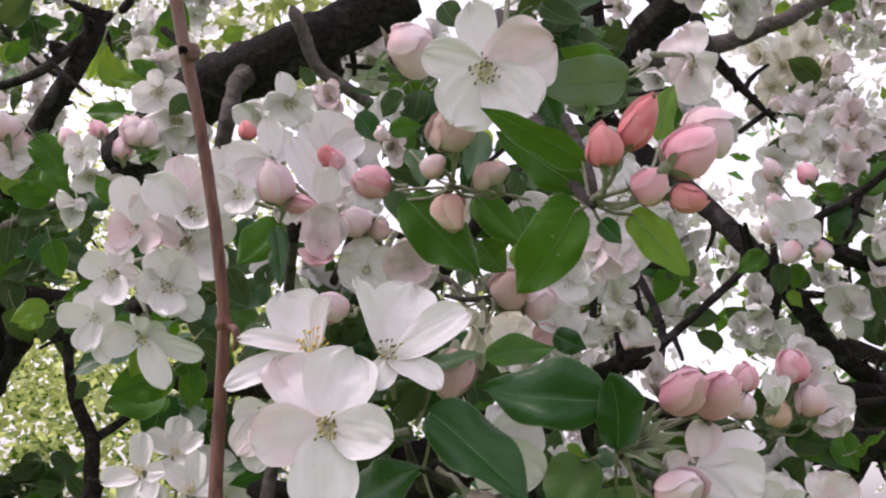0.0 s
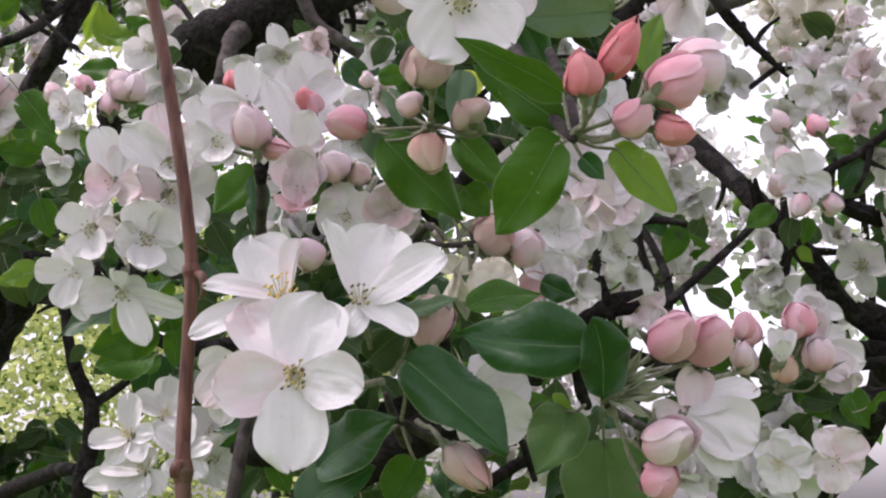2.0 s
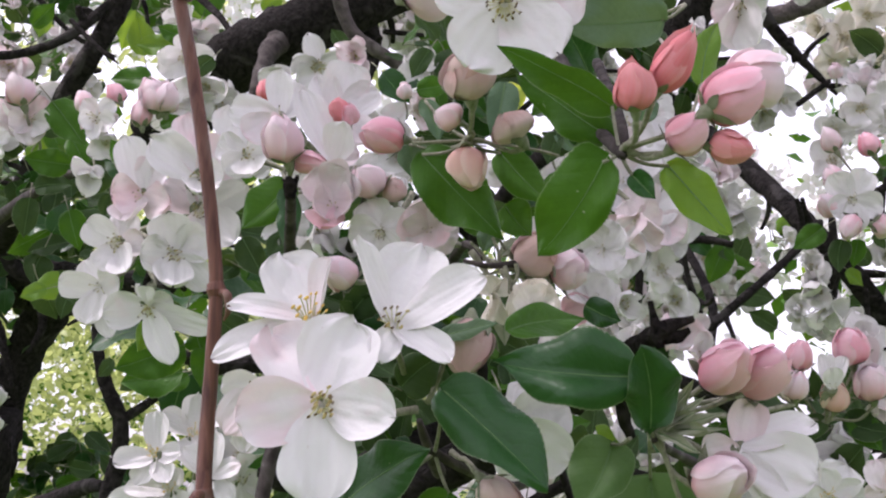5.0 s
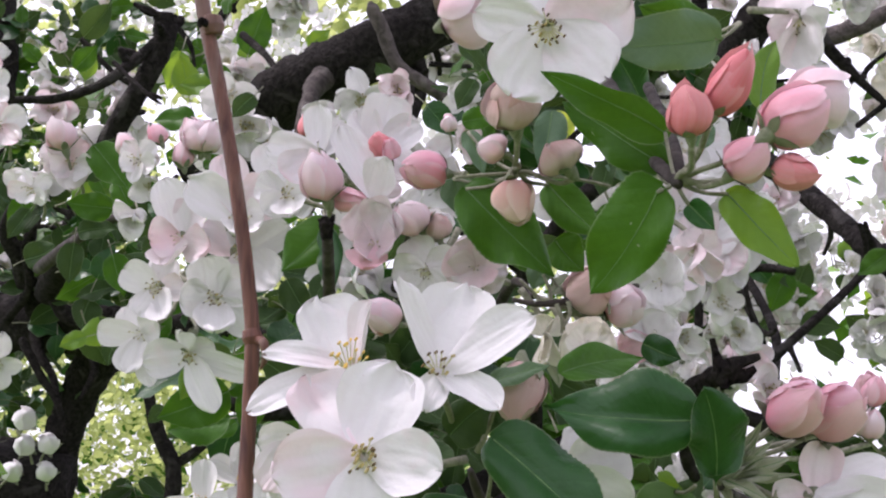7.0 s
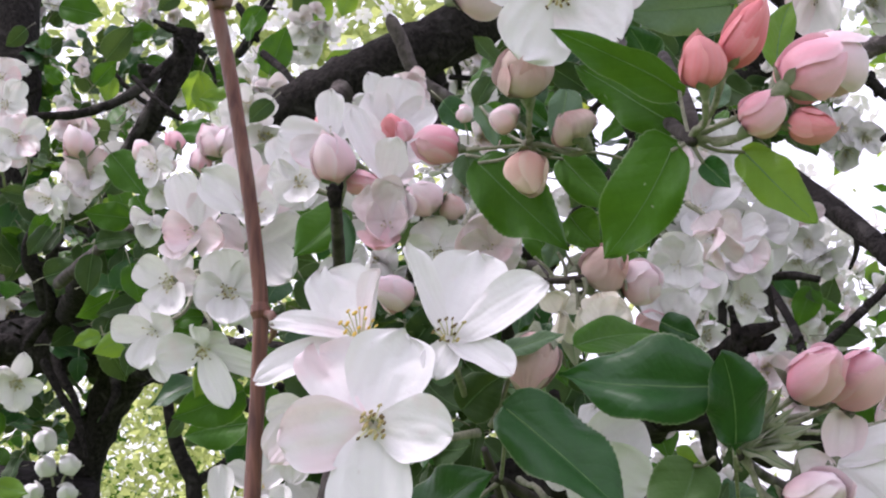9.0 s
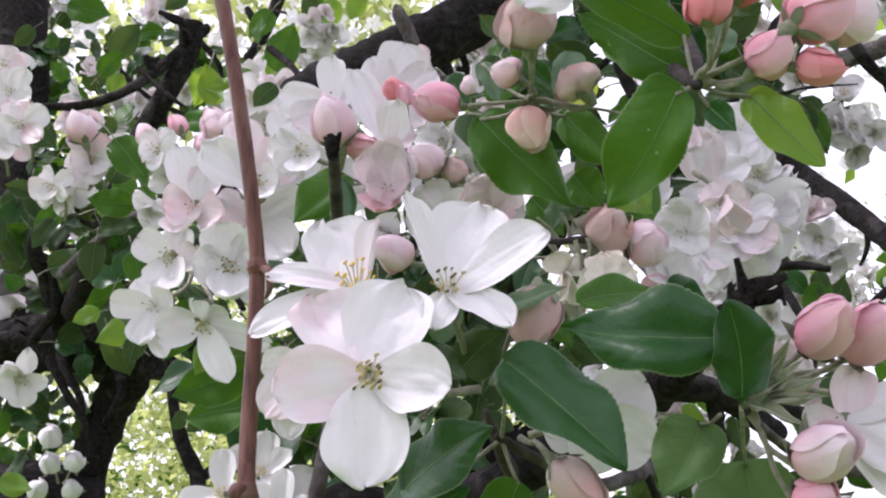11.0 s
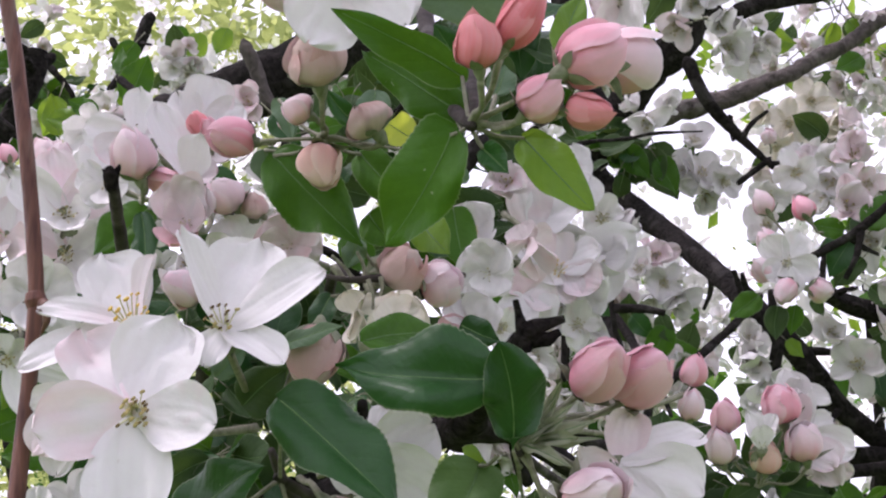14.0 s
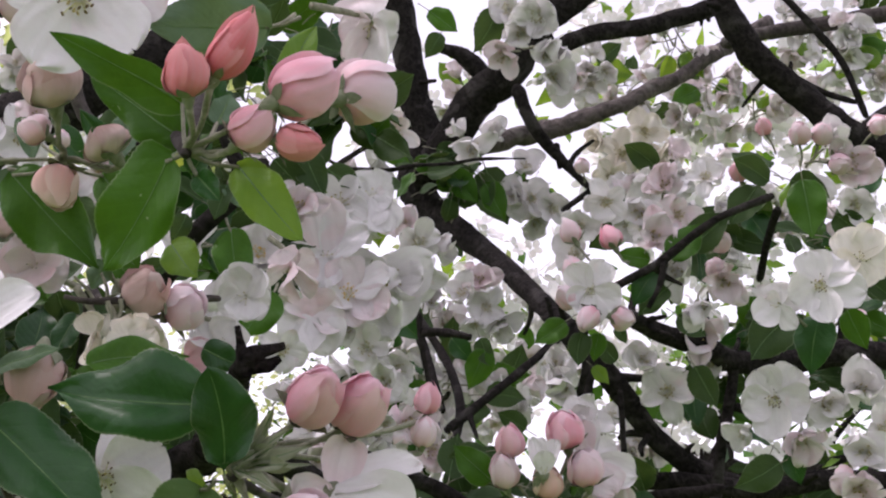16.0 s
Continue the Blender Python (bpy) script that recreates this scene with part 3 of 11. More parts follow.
def small_leaf(place, way, face, size, kind="leaf", which=0):
    """A leaf, 4 cm long at size 1, that grows from place along way."""
    x, y, z = frame_of(way, face)
    m = Matrix.Translation(place) @ Matrix((x, y, z)).transposed().to_4x4() @ Matrix.Scale(size, 4)
    return copy_thing(KINDS[kind][which % len(KINDS[kind])], m)


FAR = {"far_blossom": [], "far_leaves": []}


def gather(kind, which, m):
    """Notes a pattern at pose m, to be joined with the rest of its sort."""
    pattern = KINDS[kind][which % len(KINDS[kind])]
    sort = "far_leaves" if "leaf" in kind else "far_blossom"
    FAR[sort] += [(ob.data, m @ (ob.matrix_local if ob.parent == pattern else ob.parent.matrix_local @ ob.matrix_local)) for ob in pattern.children_recursive]


def joined(name, label, category):
    """One mesh of all that was gathered under a name."""
    mats, slots, verts, faces, index, uvs, n0 = [], {}, [], [], [], [], 0
    for me, m in FAR[name]:
        co = np.empty(len(me.vertices) * 3)
        me.vertices.foreach_get("co", co)
        a = np.array(m)
        verts.append(co.reshape(-1, 3) @ a[:3, :3].T + a[:3, 3])
        k = slots.setdefault(me.materials[0].name, len(slots))
        if k == len(mats):
            mats.append(me.materials[0])
        uv = np.zeros((len(me.vertices), 2))
        if me.uv_layers:
            idx, flat = np.empty(len(me.loops), dtype=np.int32), np.empty(len(me.loops) * 2, dtype=np.float32)
            me.loops.foreach_get("vertex_index", idx)
            me.uv_layers[0].data.foreach_get("uv", flat)
            uv[idx] = flat.reshape(-1, 2)
        uvs.append(uv)
        polys = [tuple(n0 + v for v in p.vertices) for p in me.polygons]
        faces += polys
        index += [k] * len(polys)
        n0 += len(me.vertices)
    me = sheet(np.concatenate(verts).tolist(), faces, np.concatenate(uvs).tolist())
    for m in mats:
        me.materials.append(m)
    me.polygons.foreach_set("material_index", index)
    me.name = name
    return tagged(new(name, me), label, category, "", "stuff")


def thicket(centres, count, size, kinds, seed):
    """Single leaves, mostly dark-toned to stand in for shade in hollows of the crown, each centre a place and a radius.
    """
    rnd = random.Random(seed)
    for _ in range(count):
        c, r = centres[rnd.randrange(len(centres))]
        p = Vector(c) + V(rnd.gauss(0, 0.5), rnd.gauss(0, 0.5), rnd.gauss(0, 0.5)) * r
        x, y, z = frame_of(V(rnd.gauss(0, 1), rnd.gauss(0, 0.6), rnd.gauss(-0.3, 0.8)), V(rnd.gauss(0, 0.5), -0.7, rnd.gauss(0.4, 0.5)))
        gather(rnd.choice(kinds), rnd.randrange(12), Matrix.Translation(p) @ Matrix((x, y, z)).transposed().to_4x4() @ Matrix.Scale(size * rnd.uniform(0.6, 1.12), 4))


def spray(spur, face, count, reach, seed, kinds=("flat", "cupped", "cupped", "half"), leaves=4, buds=0, size=1.0, leaf_kinds=("leaf", "darkleaf"), bud_kinds=("bud",), wide=1.0):
    """A far blossom spur: flowers on stalks all round its end, with buds and a whorl of leaves."""
    rnd = random.Random(seed)
    spur, face = Vector(spur), Vector(face).normalized()
    for k in range(count + buds):
        for _ in range(30):
            d = V(rnd.gauss(0, 1), rnd.gauss(0, 1), rnd.gauss(0, 1)).normalized() * wide + face * 0.9
            if d.length > 0.3 and d.normalized().dot(face) > 0.0:
                break
        d.normalize()
        s = size * rnd.uniform(0.82, 1.15)
        kind = rnd.choice(kinds if k < count else bud_kinds)
        m = facing(spur + d * reach * rnd.uniform(0.7, 1.15), d + V(rnd.uniform(-0.3, 0.3), rnd.uniform(-0.3, 0.1), rnd.uniform(-0.25, 0.25)), rnd.uniform(0, 360), s)
        gather(kind, rnd.randrange(12), m)
    for k in range(leaves):
        d = V(rnd.gauss(0, 1), rnd.gauss(0, 0.6), rnd.gauss(0, 1)).normalized() - face * 0.2
        x, y, z = frame_of(d, face + V(0, -0.4, rnd.uniform(-0.2, 0.6)))
        m = Matrix.Translation(spur + d.normalized() * 0.014 * size) @ Matrix((x, y, z)).transposed().to_4x4() @ Matrix.Scale(size * rnd.uniform(0.75, 1.2), 4)
        gather(rnd.choice(leaf_kinds), rnd.randrange(12), m)


# ---- ground and distance ----
def ground():
    verts, faces = [], []
    n = 40
    for j in range(n + 1):
        for i in range(n + 1):
            gx, gy = (i / n * 2 - 1), (j / n * 2 - 1)
            px, py = gx * abs(gx) ** 2 * 900, gy * abs(gy) ** 2 * 900
            verts.append((px, py, 0.06 * noise.noise(V(px * 0.4, py * 0.4, 0)) - 0.05))
    for j in range(n):
        for i in range(n):
            a = j * (n + 1) + i
            faces.append((a, a + 1, a + n + 2, a + n + 1))
    me = sheet(verts, faces)
    me.name = "ground"
    me.materials.append(GRASS)
    return tagged(new("ground", me), "green orchard grass under the apple tree", "ground", "", "structure")


def leaf_heap(centres, count, size, seed, long=2.2, droop=0.4):
    """Mesh data of many small leaves round the given centres (place, radius)."""
    rnd = random.Random(seed)
    verts, faces, uvs = [], [], []
    for _ in range(count):
        c, r = centres[rnd.randrange(len(centres))]
        d = V(rnd.gauss(0, 0.5), rnd.gauss(0, 0.5), rnd.gauss(0, 0.5))
        p = Vector(c) + d * r
        a = V(rnd.gauss(0, 1), rnd.gauss(0, 1), rnd.gauss(0, 0.6) - droop).normalized()
        x, y, z = frame_of(a, V(rnd.gauss(0, 1), rnd.gauss(0, 1), rnd.gauss(0.5, 1)))
        s = size * rnd.uniform(0.6, 1.4)
        n0 = len(verts)
        for w, l, h in ((0, 0, 0), (-0.5, 0.45, 0.12), (0.5, 0.45, 0.12), (0, 0.5, 0), (0, 1, -0.1)):
            verts.append(p + x * w * s + y * l * s * long + z * h * s)
            uvs.append((0.5 + w, l))
        faces += [(n0, n0 + 3, n0 + 1), (n0, n0 + 2, n0 + 3), (n0 + 1, n0 + 3, n0 + 4), (n0 + 3, n0 + 2, n0 + 4)]
    return sheet(verts, faces, uvs)


def leaf_cloud(name, label, category, centres, count, size, mat, seed, long=2.2, droop=0.4):
    """Leaves round the given centres as one object."""
    me = leaf_heap(centres, count, size, seed, long, droop)
    me.name = name
    me.materials.append(mat)
    return tagged(new(name, me), label, category, "", "stuff")


def blossom_heap(centres, count, size, seed):
    """Mesh data of many five-petalled flowers round the given centres."""
    rnd = random.Random(seed)
    verts, faces, uvs = [], [], []
    for _ in range(count):
        c, r = centres[rnd.randrange(len(centres))]
        d = V(rnd.gauss(0, 0.5), rnd.gauss(0, 0.5), rnd.gauss(0, 0.5))
        p = Vector(c) + d * r
        x, y, z = frame_of(V(rnd.gauss(0, 1), rnd.gauss(0, 1), rnd.gauss(0, 1)), (d * 1.5 + V(0, -0.5, -0.1)).normalized())
        s = size * rnd.uniform(0.75, 1.2) * 0.5
        cup = rnd.uniform(0.05, 0.8)
        for k in range(5):
            w = 1.2566 * k + rnd.uniform(-0.15, 0.15)
            a, b = x * math.cos(w) + y * math.sin(w), y * math.cos(w) - x * math.sin(w)
            n0 = len(verts)
            for along, side, h in ((0.05, 0, 0), (0.45, -0.34, 0.28), (0.5, 0, 0.2), (0.45, 0.34, 0.28), (0.85, -0.3, 0.7), (0.85, 0.3, 0.7), (1.0, 0, 0.85)):
                verts.append(p + (a * along + b * side + z * h * cup) * s)
                uvs.append((0.5 + side, along))
            faces += [(n0, n0 + 2, n0 + 1), (n0, n0 + 3, n0 + 2), (n0 + 1, n0 + 2, n0 + 6, n0 + 4), (n0 + 2, n0 + 3, n0 + 5, n0 + 6)]
    return sheet(verts, faces, uvs)


def blossom_cloud(name, label, centres, count, size, mat, seed):
    """Far blossom as one object."""
    me = blossom_heap(centres, count, size, seed)
    me.name = name
    me.materials.append(mat)
    return tagged(new(name, me), label, "blossom", "", "stuff")


ground()
# Unseen leaves added overhead to darken the left side; the gap admits sun.
OVERHEAD_SHADE = [((-1.5 + 0.3 * x + 0.1 * (y % 2), 0.75 + 0.3 * y, 2.5 + 0.3 * y + 0.12 * ((x * 3 + y * 5) % 4)), 0.30) for x in range(5) for y in range(5) if not (x in (1, 2) and y < 3)]
leaf_cloud("crown", "unseen apple leaves added overhead to cut the sky light", "foliage", OVERHEAD_SHADE, 3000, 0.036, LEAF, 21, 1.7, 0.1)
# Lower unseen layer, added to shade the left blossom, left open towards the sun.
SHADE = [((-0.85 + 0.12 * x, 0.16 + 0.16 * y, 2.2 + 0.04 * y + 0.06 * ((x * 3 + y * 5) % 4)), 0.13) for x in range(6) for y in range(6) if not (x in (2, 3, 4) and y > 2)]
leaf_cloud("crown", "unseen apple leaves added overhead to shade the left blossom", "foliage", SHADE, 1500, 0.030, LEAF, 23, 1.7, 0.1)

tree = thing("apple_tree", (-0.55, 1.6, 0.0), "old apple tree with dark rough bark, in full blossom", "tree")
tree.location = (0, 0, 0)
part("trunk", tube([(-0.62, 1.62, -0.1), (-0.6, 1.6, 0.6), (-0.54, 1.52, 1.3), (-0.47, 1.42, 1.7)], [0.13, 0.1, 0.085, 0.06], 16, 10, 0.14, 30.0), BARK, tree, "dark furrowed trunk")

# limbs at the trunk side
part("limb", tube([(-0.5251, 1.42, 1.8022), (-0.4588, 1.38, 1.8103), (-0.4163, 1.36, 1.8065), (-0.3765, 1.38, 1.7991), (-0.3002, 1.3, 1.7714)], [0.0336, 0.0263, 0.0246, 0.0214, 0.0070], 10, 7, 0.18), BARK, tree)
part("spur", tube([(-0.451, 1.3603, 1.8118), (-0.4545, 1.3511, 1.8137), (-0.4583, 1.3408, 1.8157)], [0.0025, 0.0019, 0.0014], 6, 4, 0.3, 300.0), BARK, tree)
part("spur", tube([(-0.4023, 1.3666, 1.8169), (-0.3947, 1.3682, 1.8292), (-0.3958, 1.369, 1.8439)], [0.0033, 0.0026, 0.0018], 6, 4, 0.3, 300.0), BARK, tree)
part("spur", tube([(-0.3976, 1.3558, 1.808), (-0.3913, 1.3436, 1.813), (-0.3819, 1.3337, 1.8161)], [0.0026, 0.0020, 0.0014], 6, 4, 0.3, 300.0), BARK, tree)
part("spur", tube([(-0.4298, 1.3796, 1.8161), (-0.4262, 1.3823, 1.819), (-0.4207, 1.3889, 1.8239)], [0.0035, 0.0027, 0.0019], 6, 4, 0.3, 300.0), BARK, tree)
part("spur", tube([(-0.4486, 1.3604, 1.8147), (-0.4541, 1.3524, 1.821), (-0.4623, 1.3393, 1.8258)], [0.0021, 0.0017, 0.0012], 6, 4, 0.3, 300.0), BARK, tree)
part("limb", tube([(-0.3775, 1.42, 1.8003), (-0.4103, 1.45, 1.7528), (-0.4272, 1.46, 1.7125), (-0.4468, 1.5, 1.6424)], [0.0205, 0.0182, 0.0172, 0.0185], 10, 7, 0.18), BARK, tree)
part("spur", tube([(-0.4265, 1.4488, 1.735), (-0.4292, 1.4453, 1.7359), (-0.4335, 1.4428, 1.7379)], [0.0035, 0.0027, 0.0019], 6, 4, 0.3, 300.0), BARK, tree)
part("spur", tube([(-0.3871, 1.424, 1.775), (-0.3866, 1.4209, 1.7723), (-0.385, 1.4175, 1.7671)], [0.0022, 0.0017, 0.0012], 6, 4, 0.3, 300.0), BARK, tree)
part("spur", tube([(-0.435, 1.4993, 1.652), (-0.4274, 1.5041, 1.6518), (-0.4203, 1.5071, 1.6521)], [0.0022, 0.0017, 0.0012], 6, 4, 0.3, 300.0), BARK, tree)
part("spur", tube([(-0.4403, 1.5029, 1.6525), (-0.4358, 1.5052, 1.6572), (-0.4304, 1.5108, 1.6651)], [0.0036, 0.0027, 0.0019], 6, 4, 0.3, 300.0), BARK, tree)
part("branch", tube([(-0.4176, 1.3624, 1.7999), (-0.4183, 1.35, 1.8098), (-0.4213, 1.3, 1.8495), (-0.4281, 1.28, 1.8743), (-0.4131, 1.26, 1.898), (-0.4107, 1.2568, 1.9018)], [0.0037, 0.0122, 0.0081, 0.0061, 0.0042, 0.0013], 10, 7, 0.18), BARK, tree)
part("spur", tube([(-0.4225, 1.2856, 1.8643), (-0.4166, 1.2817, 1.8642), (-0.4128, 1.279, 1.8628)], [0.0030, 0.0023, 0.0016], 6, 4, 0.3, 300.0), BARK, tree)
part("spur", tube([(-0.4272, 1.2864, 1.8719), (-0.4267, 1.292, 1.8794), (-0.4302, 1.2967, 1.8865)], [0.0024, 0.0018, 0.0013], 6, 4, 0.3, 300.0), BARK, tree)
part("limb", tube([(-0.4591, 1.38, 1.8154), (-0.5286, 1.5, 1.9039), (-0.5481, 1.55, 2.022), (-0.5709, 1.6, 2.1508), (-0.604, 1.65, 2.2911)], [0.0176, 0.0208, 0.0262, 0.0317, 0.0352], 14, 7, 0.2), BARK, tree)
part("spur", tube([(-0.5282, 1.5301, 1.9711), (-0.521, 1.5307, 1.9683), (-0.513, 1.5305, 1.9671)], [0.0021, 0.0016, 0.0011], 6, 4, 0.3, 300.0), BARK, tree)
part("spur", tube([(-0.5907, 1.646, 2.2289), (-0.5897, 1.6501, 2.2234), (-0.5895, 1.6554, 2.2195)], [0.0028, 0.0021, 0.0015], 6, 4, 0.3, 300.0), BARK, tree)
part("spur", tube([(-0.5261, 1.5239, 1.9646), (-0.5187, 1.5235, 1.9658), (-0.5127, 1.5228, 1.9665)], [0.0034, 0.0026, 0.0019], 6, 4, 0.3, 300.0), BARK, tree)
part("spur", tube([(-0.5482, 1.5731, 2.1022), (-0.5388, 1.5677, 2.1087), (-0.5262, 1.5641, 2.115)], [0.0032, 0.0025, 0.0017], 6, 4, 0.3, 300.0), BARK, tree)
part("spur", tube([(-0.5579, 1.5411, 2.0148), (-0.5656, 1.5363, 2.0169), (-0.5752, 1.5326, 2.0164)], [0.0035, 0.0027, 0.0019], 6, 4, 0.3, 300.0), BARK, tree)
part("branch", tube([(-0.2336, 1.0625, 1.9812), (-0.236, 1.06, 1.9774), (-0.2459, 1.05, 1.9623), (-0.2745, 1.03, 1.9267), (-0.3056, 1.02, 1.9107), (-0.3403, 1.02, 1.9092), (-0.3743, 1.02, 1.8951), (-0.3768, 1.02, 1.8941)], [0.0012, 0.0039, 0.0039, 0.0038, 0.0030, 0.0025, 0.0021, 0.0006], 10, 7, 0.18), BARK, tree)
part("spur", tube([(-0.2654, 1.0358, 1.9408), (-0.268, 1.0344, 1.9444), (-0.269, 1.031, 1.9486)], [0.0036, 0.0028, 0.0019], 6, 4, 0.3, 300.0), BARK, tree)
part("spur", tube([(-0.2417, 1.0548, 1.9723), (-0.2487, 1.0448, 1.9782), (-0.2635, 1.0393, 1.9831)], [0.0032, 0.0024, 0.0017], 6, 4, 0.3, 300.0), BARK, tree)
part("spur", tube([(-0.3378, 1.019, 1.9104), (-0.3379, 1.0099, 1.9173), (-0.3377, 0.9983, 1.9308)], [0.0023, 0.0017, 0.0012], 6, 4, 0.3, 300.0), BARK, tree)
part("twig", tube([(-0.3293, 1.4, 2.1041), (-0.3262, 1.4, 2.1004), (-0.3067, 1.4, 2.0775), (-0.3006, 1.4, 2.0552), (-0.3, 1.4, 2.0529)], [0.0011, 0.0037, 0.0026, 0.0018, 0.0006], 6, 7, 0.18), BARK, tree)
part("twig", tube([(-0.3897, 1.34, 2.0607), (-0.3874, 1.34, 2.0584), (-0.3551, 1.34, 2.0256), (-0.3187, 1.34, 2.0063), (-0.3164, 1.34, 2.0051)], [0.0008, 0.0025, 0.0025, 0.0020, 0.0006], 6, 7, 0.18), BARK, tree)
part("branch", tube([(-0.3778, 2.1, 2.4538), (-0.382, 2.1, 2.442), (-0.4049, 2.1, 2.3786), (-0.4283, 2.1, 2.3411), (-0.4332, 2.1, 2.3332)], [0.0029, 0.0097, 0.0080, 0.0072, 0.0022], 10, 7, 0.18), BARK, tree)
part("spur", tube([(-0.3914, 2.0968, 2.4055), (-0.3831, 2.0847, 2.4009), (-0.3715, 2.0776, 2.3955)], [0.0033, 0.0025, 0.0018], 6, 4, 0.3, 300.0), BARK, tree)
part("twig", tube([(-0.4336, 2.1, 2.4157), (-0.4302, 2.1, 2.4092), (-0.4045, 2.1, 2.3616), (-0.4015, 2.1, 2.3561)], [0.0017, 0.0056, 0.0048, 0.0014], 6, 7, 0.18), BARK, tree)
part("branch", tube([(-0.2713, 1.1417, 1.7567), (-0.2705, 1.14, 1.7518), (-0.2655, 1.13, 1.722), (-0.2576, 1.13, 1.694), (-0.2466, 1.13, 1.6703), (-0.2457, 1.13, 1.643), (-0.2454, 1.13, 1.6354)], [0.0012, 0.0041, 0.0040, 0.0052, 0.0059, 0.0059, 0.0018], 10, 7, 0.18), BARK, tree)
part("spur", tube([(-0.2714, 1.1374, 1.7485), (-0.2791, 1.131, 1.745), (-0.2858, 1.1178, 1.7379)], [0.0021, 0.0016, 0.0012], 6, 4, 0.3, 300.0), BARK, tree)
part("spur", tube([(-0.2696, 1.1359, 1.745), (-0.2715, 1.1318, 1.7515), (-0.2728, 1.1301, 1.756)], [0.0036, 0.0028, 0.0019], 6, 4, 0.3, 300.0), BARK, tree)
part("twig", tube([(-0.2508, 1.13, 1.6673), (-0.2466, 1.13, 1.6703), (-0.2192, 1.13, 1.6898), (-0.1975, 1.1, 1.7021), (-0.1959, 1.0977, 1.703)], [0.0012, 0.0039, 0.0032, 0.0023, 0.0007], 6, 7, 0.18), BARK, tree)
part("twig", tube([(-0.4019, 1.2767, 1.8511), (-0.3987, 1.28, 1.8446), (-0.379, 1.3, 1.8046), (-0.3403, 1.3, 1.7971), (-0.3342, 1.3, 1.7959)], [0.0018, 0.0061, 0.0071, 0.0047, 0.0014], 10, 7, 0.18), BARK, tree)
part("twig", tube([(-0.4245, 1.3226, 1.821), (-0.4217, 1.32, 1.8242), (-0.3995, 1.3, 1.8491), (-0.376, 1.3, 1.8633), (-0.3422, 1.28, 1.8823)], [0.0012, 0.0038, 0.0033, 0.0024, 0.0012], 7, 7, 0.25), BARK, tree)
part("twig", tube([(-0.4177, 1.3, 1.7871), (-0.415, 1.3, 1.7823), (-0.3991, 1.3, 1.7539), (-0.3835, 1.3, 1.7304), (-0.3776, 1.3, 1.7072), (-0.3772, 1.3, 1.7055)], [0.0013, 0.0042, 0.0037, 0.0028, 0.0014, 0.0004], 7, 7, 0.25), BARK, tree)
part("twig", tube([(-0.4447, 1.3336, 1.804), (-0.4413, 1.33, 1.8067), (-0.4129, 1.3, 1.83), (-0.4128, 1.28, 1.8596), (-0.393, 1.26, 1.8785), (-0.3919, 1.2589, 1.8795)], [0.0013, 0.0043, 0.0038, 0.0028, 0.0014, 0.0004], 7, 7, 0.25), BARK, tree)
part("twig", tube([(-0.3741, 1.3424, 1.794), (-0.3719, 1.34, 1.7879), (-0.3629, 1.33, 1.7622), (-0.3709, 1.32, 1.7372), (-0.3716, 1.3191, 1.7351)], [0.0016, 0.0053, 0.0043, 0.0019, 0.0006], 7, 7, 0.25), BARK, tree)
part("twig", tube([(-0.4865, 1.4023, 1.9265), (-0.4832, 1.4, 1.9241), (-0.4539, 1.38, 1.9029), (-0.4056, 1.36, 1.8922), (-0.4033, 1.359, 1.8917)], [0.0011, 0.0036, 0.0031, 0.0020, 0.0006], 7, 7, 0.25), BARK, tree)
part("twig", tube([(-0.4837, 1.4, 1.8352), (-0.4832, 1.4, 1.8399), (-0.4799, 1.4, 1.8711), (-0.4925, 1.4, 1.903), (-0.4934, 1.4, 1.9055)], [0.0011, 0.0036, 0.0031, 0.0021, 0.0006], 7, 7, 0.25), BARK, tree)

part("limb", tube([(-0.5277, 1.36, 1.804), (-0.4518, 1.36, 1.809), (-0.4033, 1.35, 1.8096), (-0.3528, 1.33, 1.8075), (-0.2869, 1.3, 1.7976), (-0.2243, 1.27, 1.7876), (-0.1662, 1.22, 1.7747)], [0.01338, 0.01235, 0.01222, 0.01057, 0.00934, 0.00817, 0.00520], 12, 7, 0.2), BARK, tree)
part("branch", tube([(-0.4272, 1.34, 1.8931), (-0.4288, 1.34, 1.8579), (-0.4275, 1.35, 1.8298), (-0.4257, 1.36, 1.8116)], [0.00542, 0.00637, 0.00786, 0.00987], 10, 7, 0.2), BARK, tree)
part("branch", tube([(-0.4187, 1.34, 1.8032), (-0.4111, 1.33, 1.7772), (-0.396, 1.32, 1.7565), (-0.3869, 1.31, 1.7339)], [0.00728, 0.00479, 0.00332, 0.00211], 10, 7, 0.2), BARK, tree)

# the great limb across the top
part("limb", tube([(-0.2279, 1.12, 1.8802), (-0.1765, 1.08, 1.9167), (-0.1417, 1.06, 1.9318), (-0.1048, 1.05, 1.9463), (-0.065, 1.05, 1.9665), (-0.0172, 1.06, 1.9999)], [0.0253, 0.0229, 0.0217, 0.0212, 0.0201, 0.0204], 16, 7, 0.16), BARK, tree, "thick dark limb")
part("spur", tube([(-0.0973, 1.0578, 1.9566), (-0.0954, 1.0639, 1.9625), (-0.0916, 1.0698, 1.9694)], [0.0034, 0.0026, 0.0018], 6, 4, 0.3, 300.0), BARK, tree)
part("spur", tube([(-0.1497, 1.0657, 1.9384), (-0.1457, 1.0643, 1.9453), (-0.1438, 1.0636, 1.9541)], [0.0023, 0.0018, 0.0013], 6, 4, 0.3, 300.0), BARK, tree)
part("spur", tube([(-0.1351, 1.0546, 1.9476), (-0.1354, 1.0536, 1.9517), (-0.1376, 1.0521, 1.9579)], [0.0023, 0.0017, 0.0012], 6, 4, 0.3, 300.0), BARK, tree)
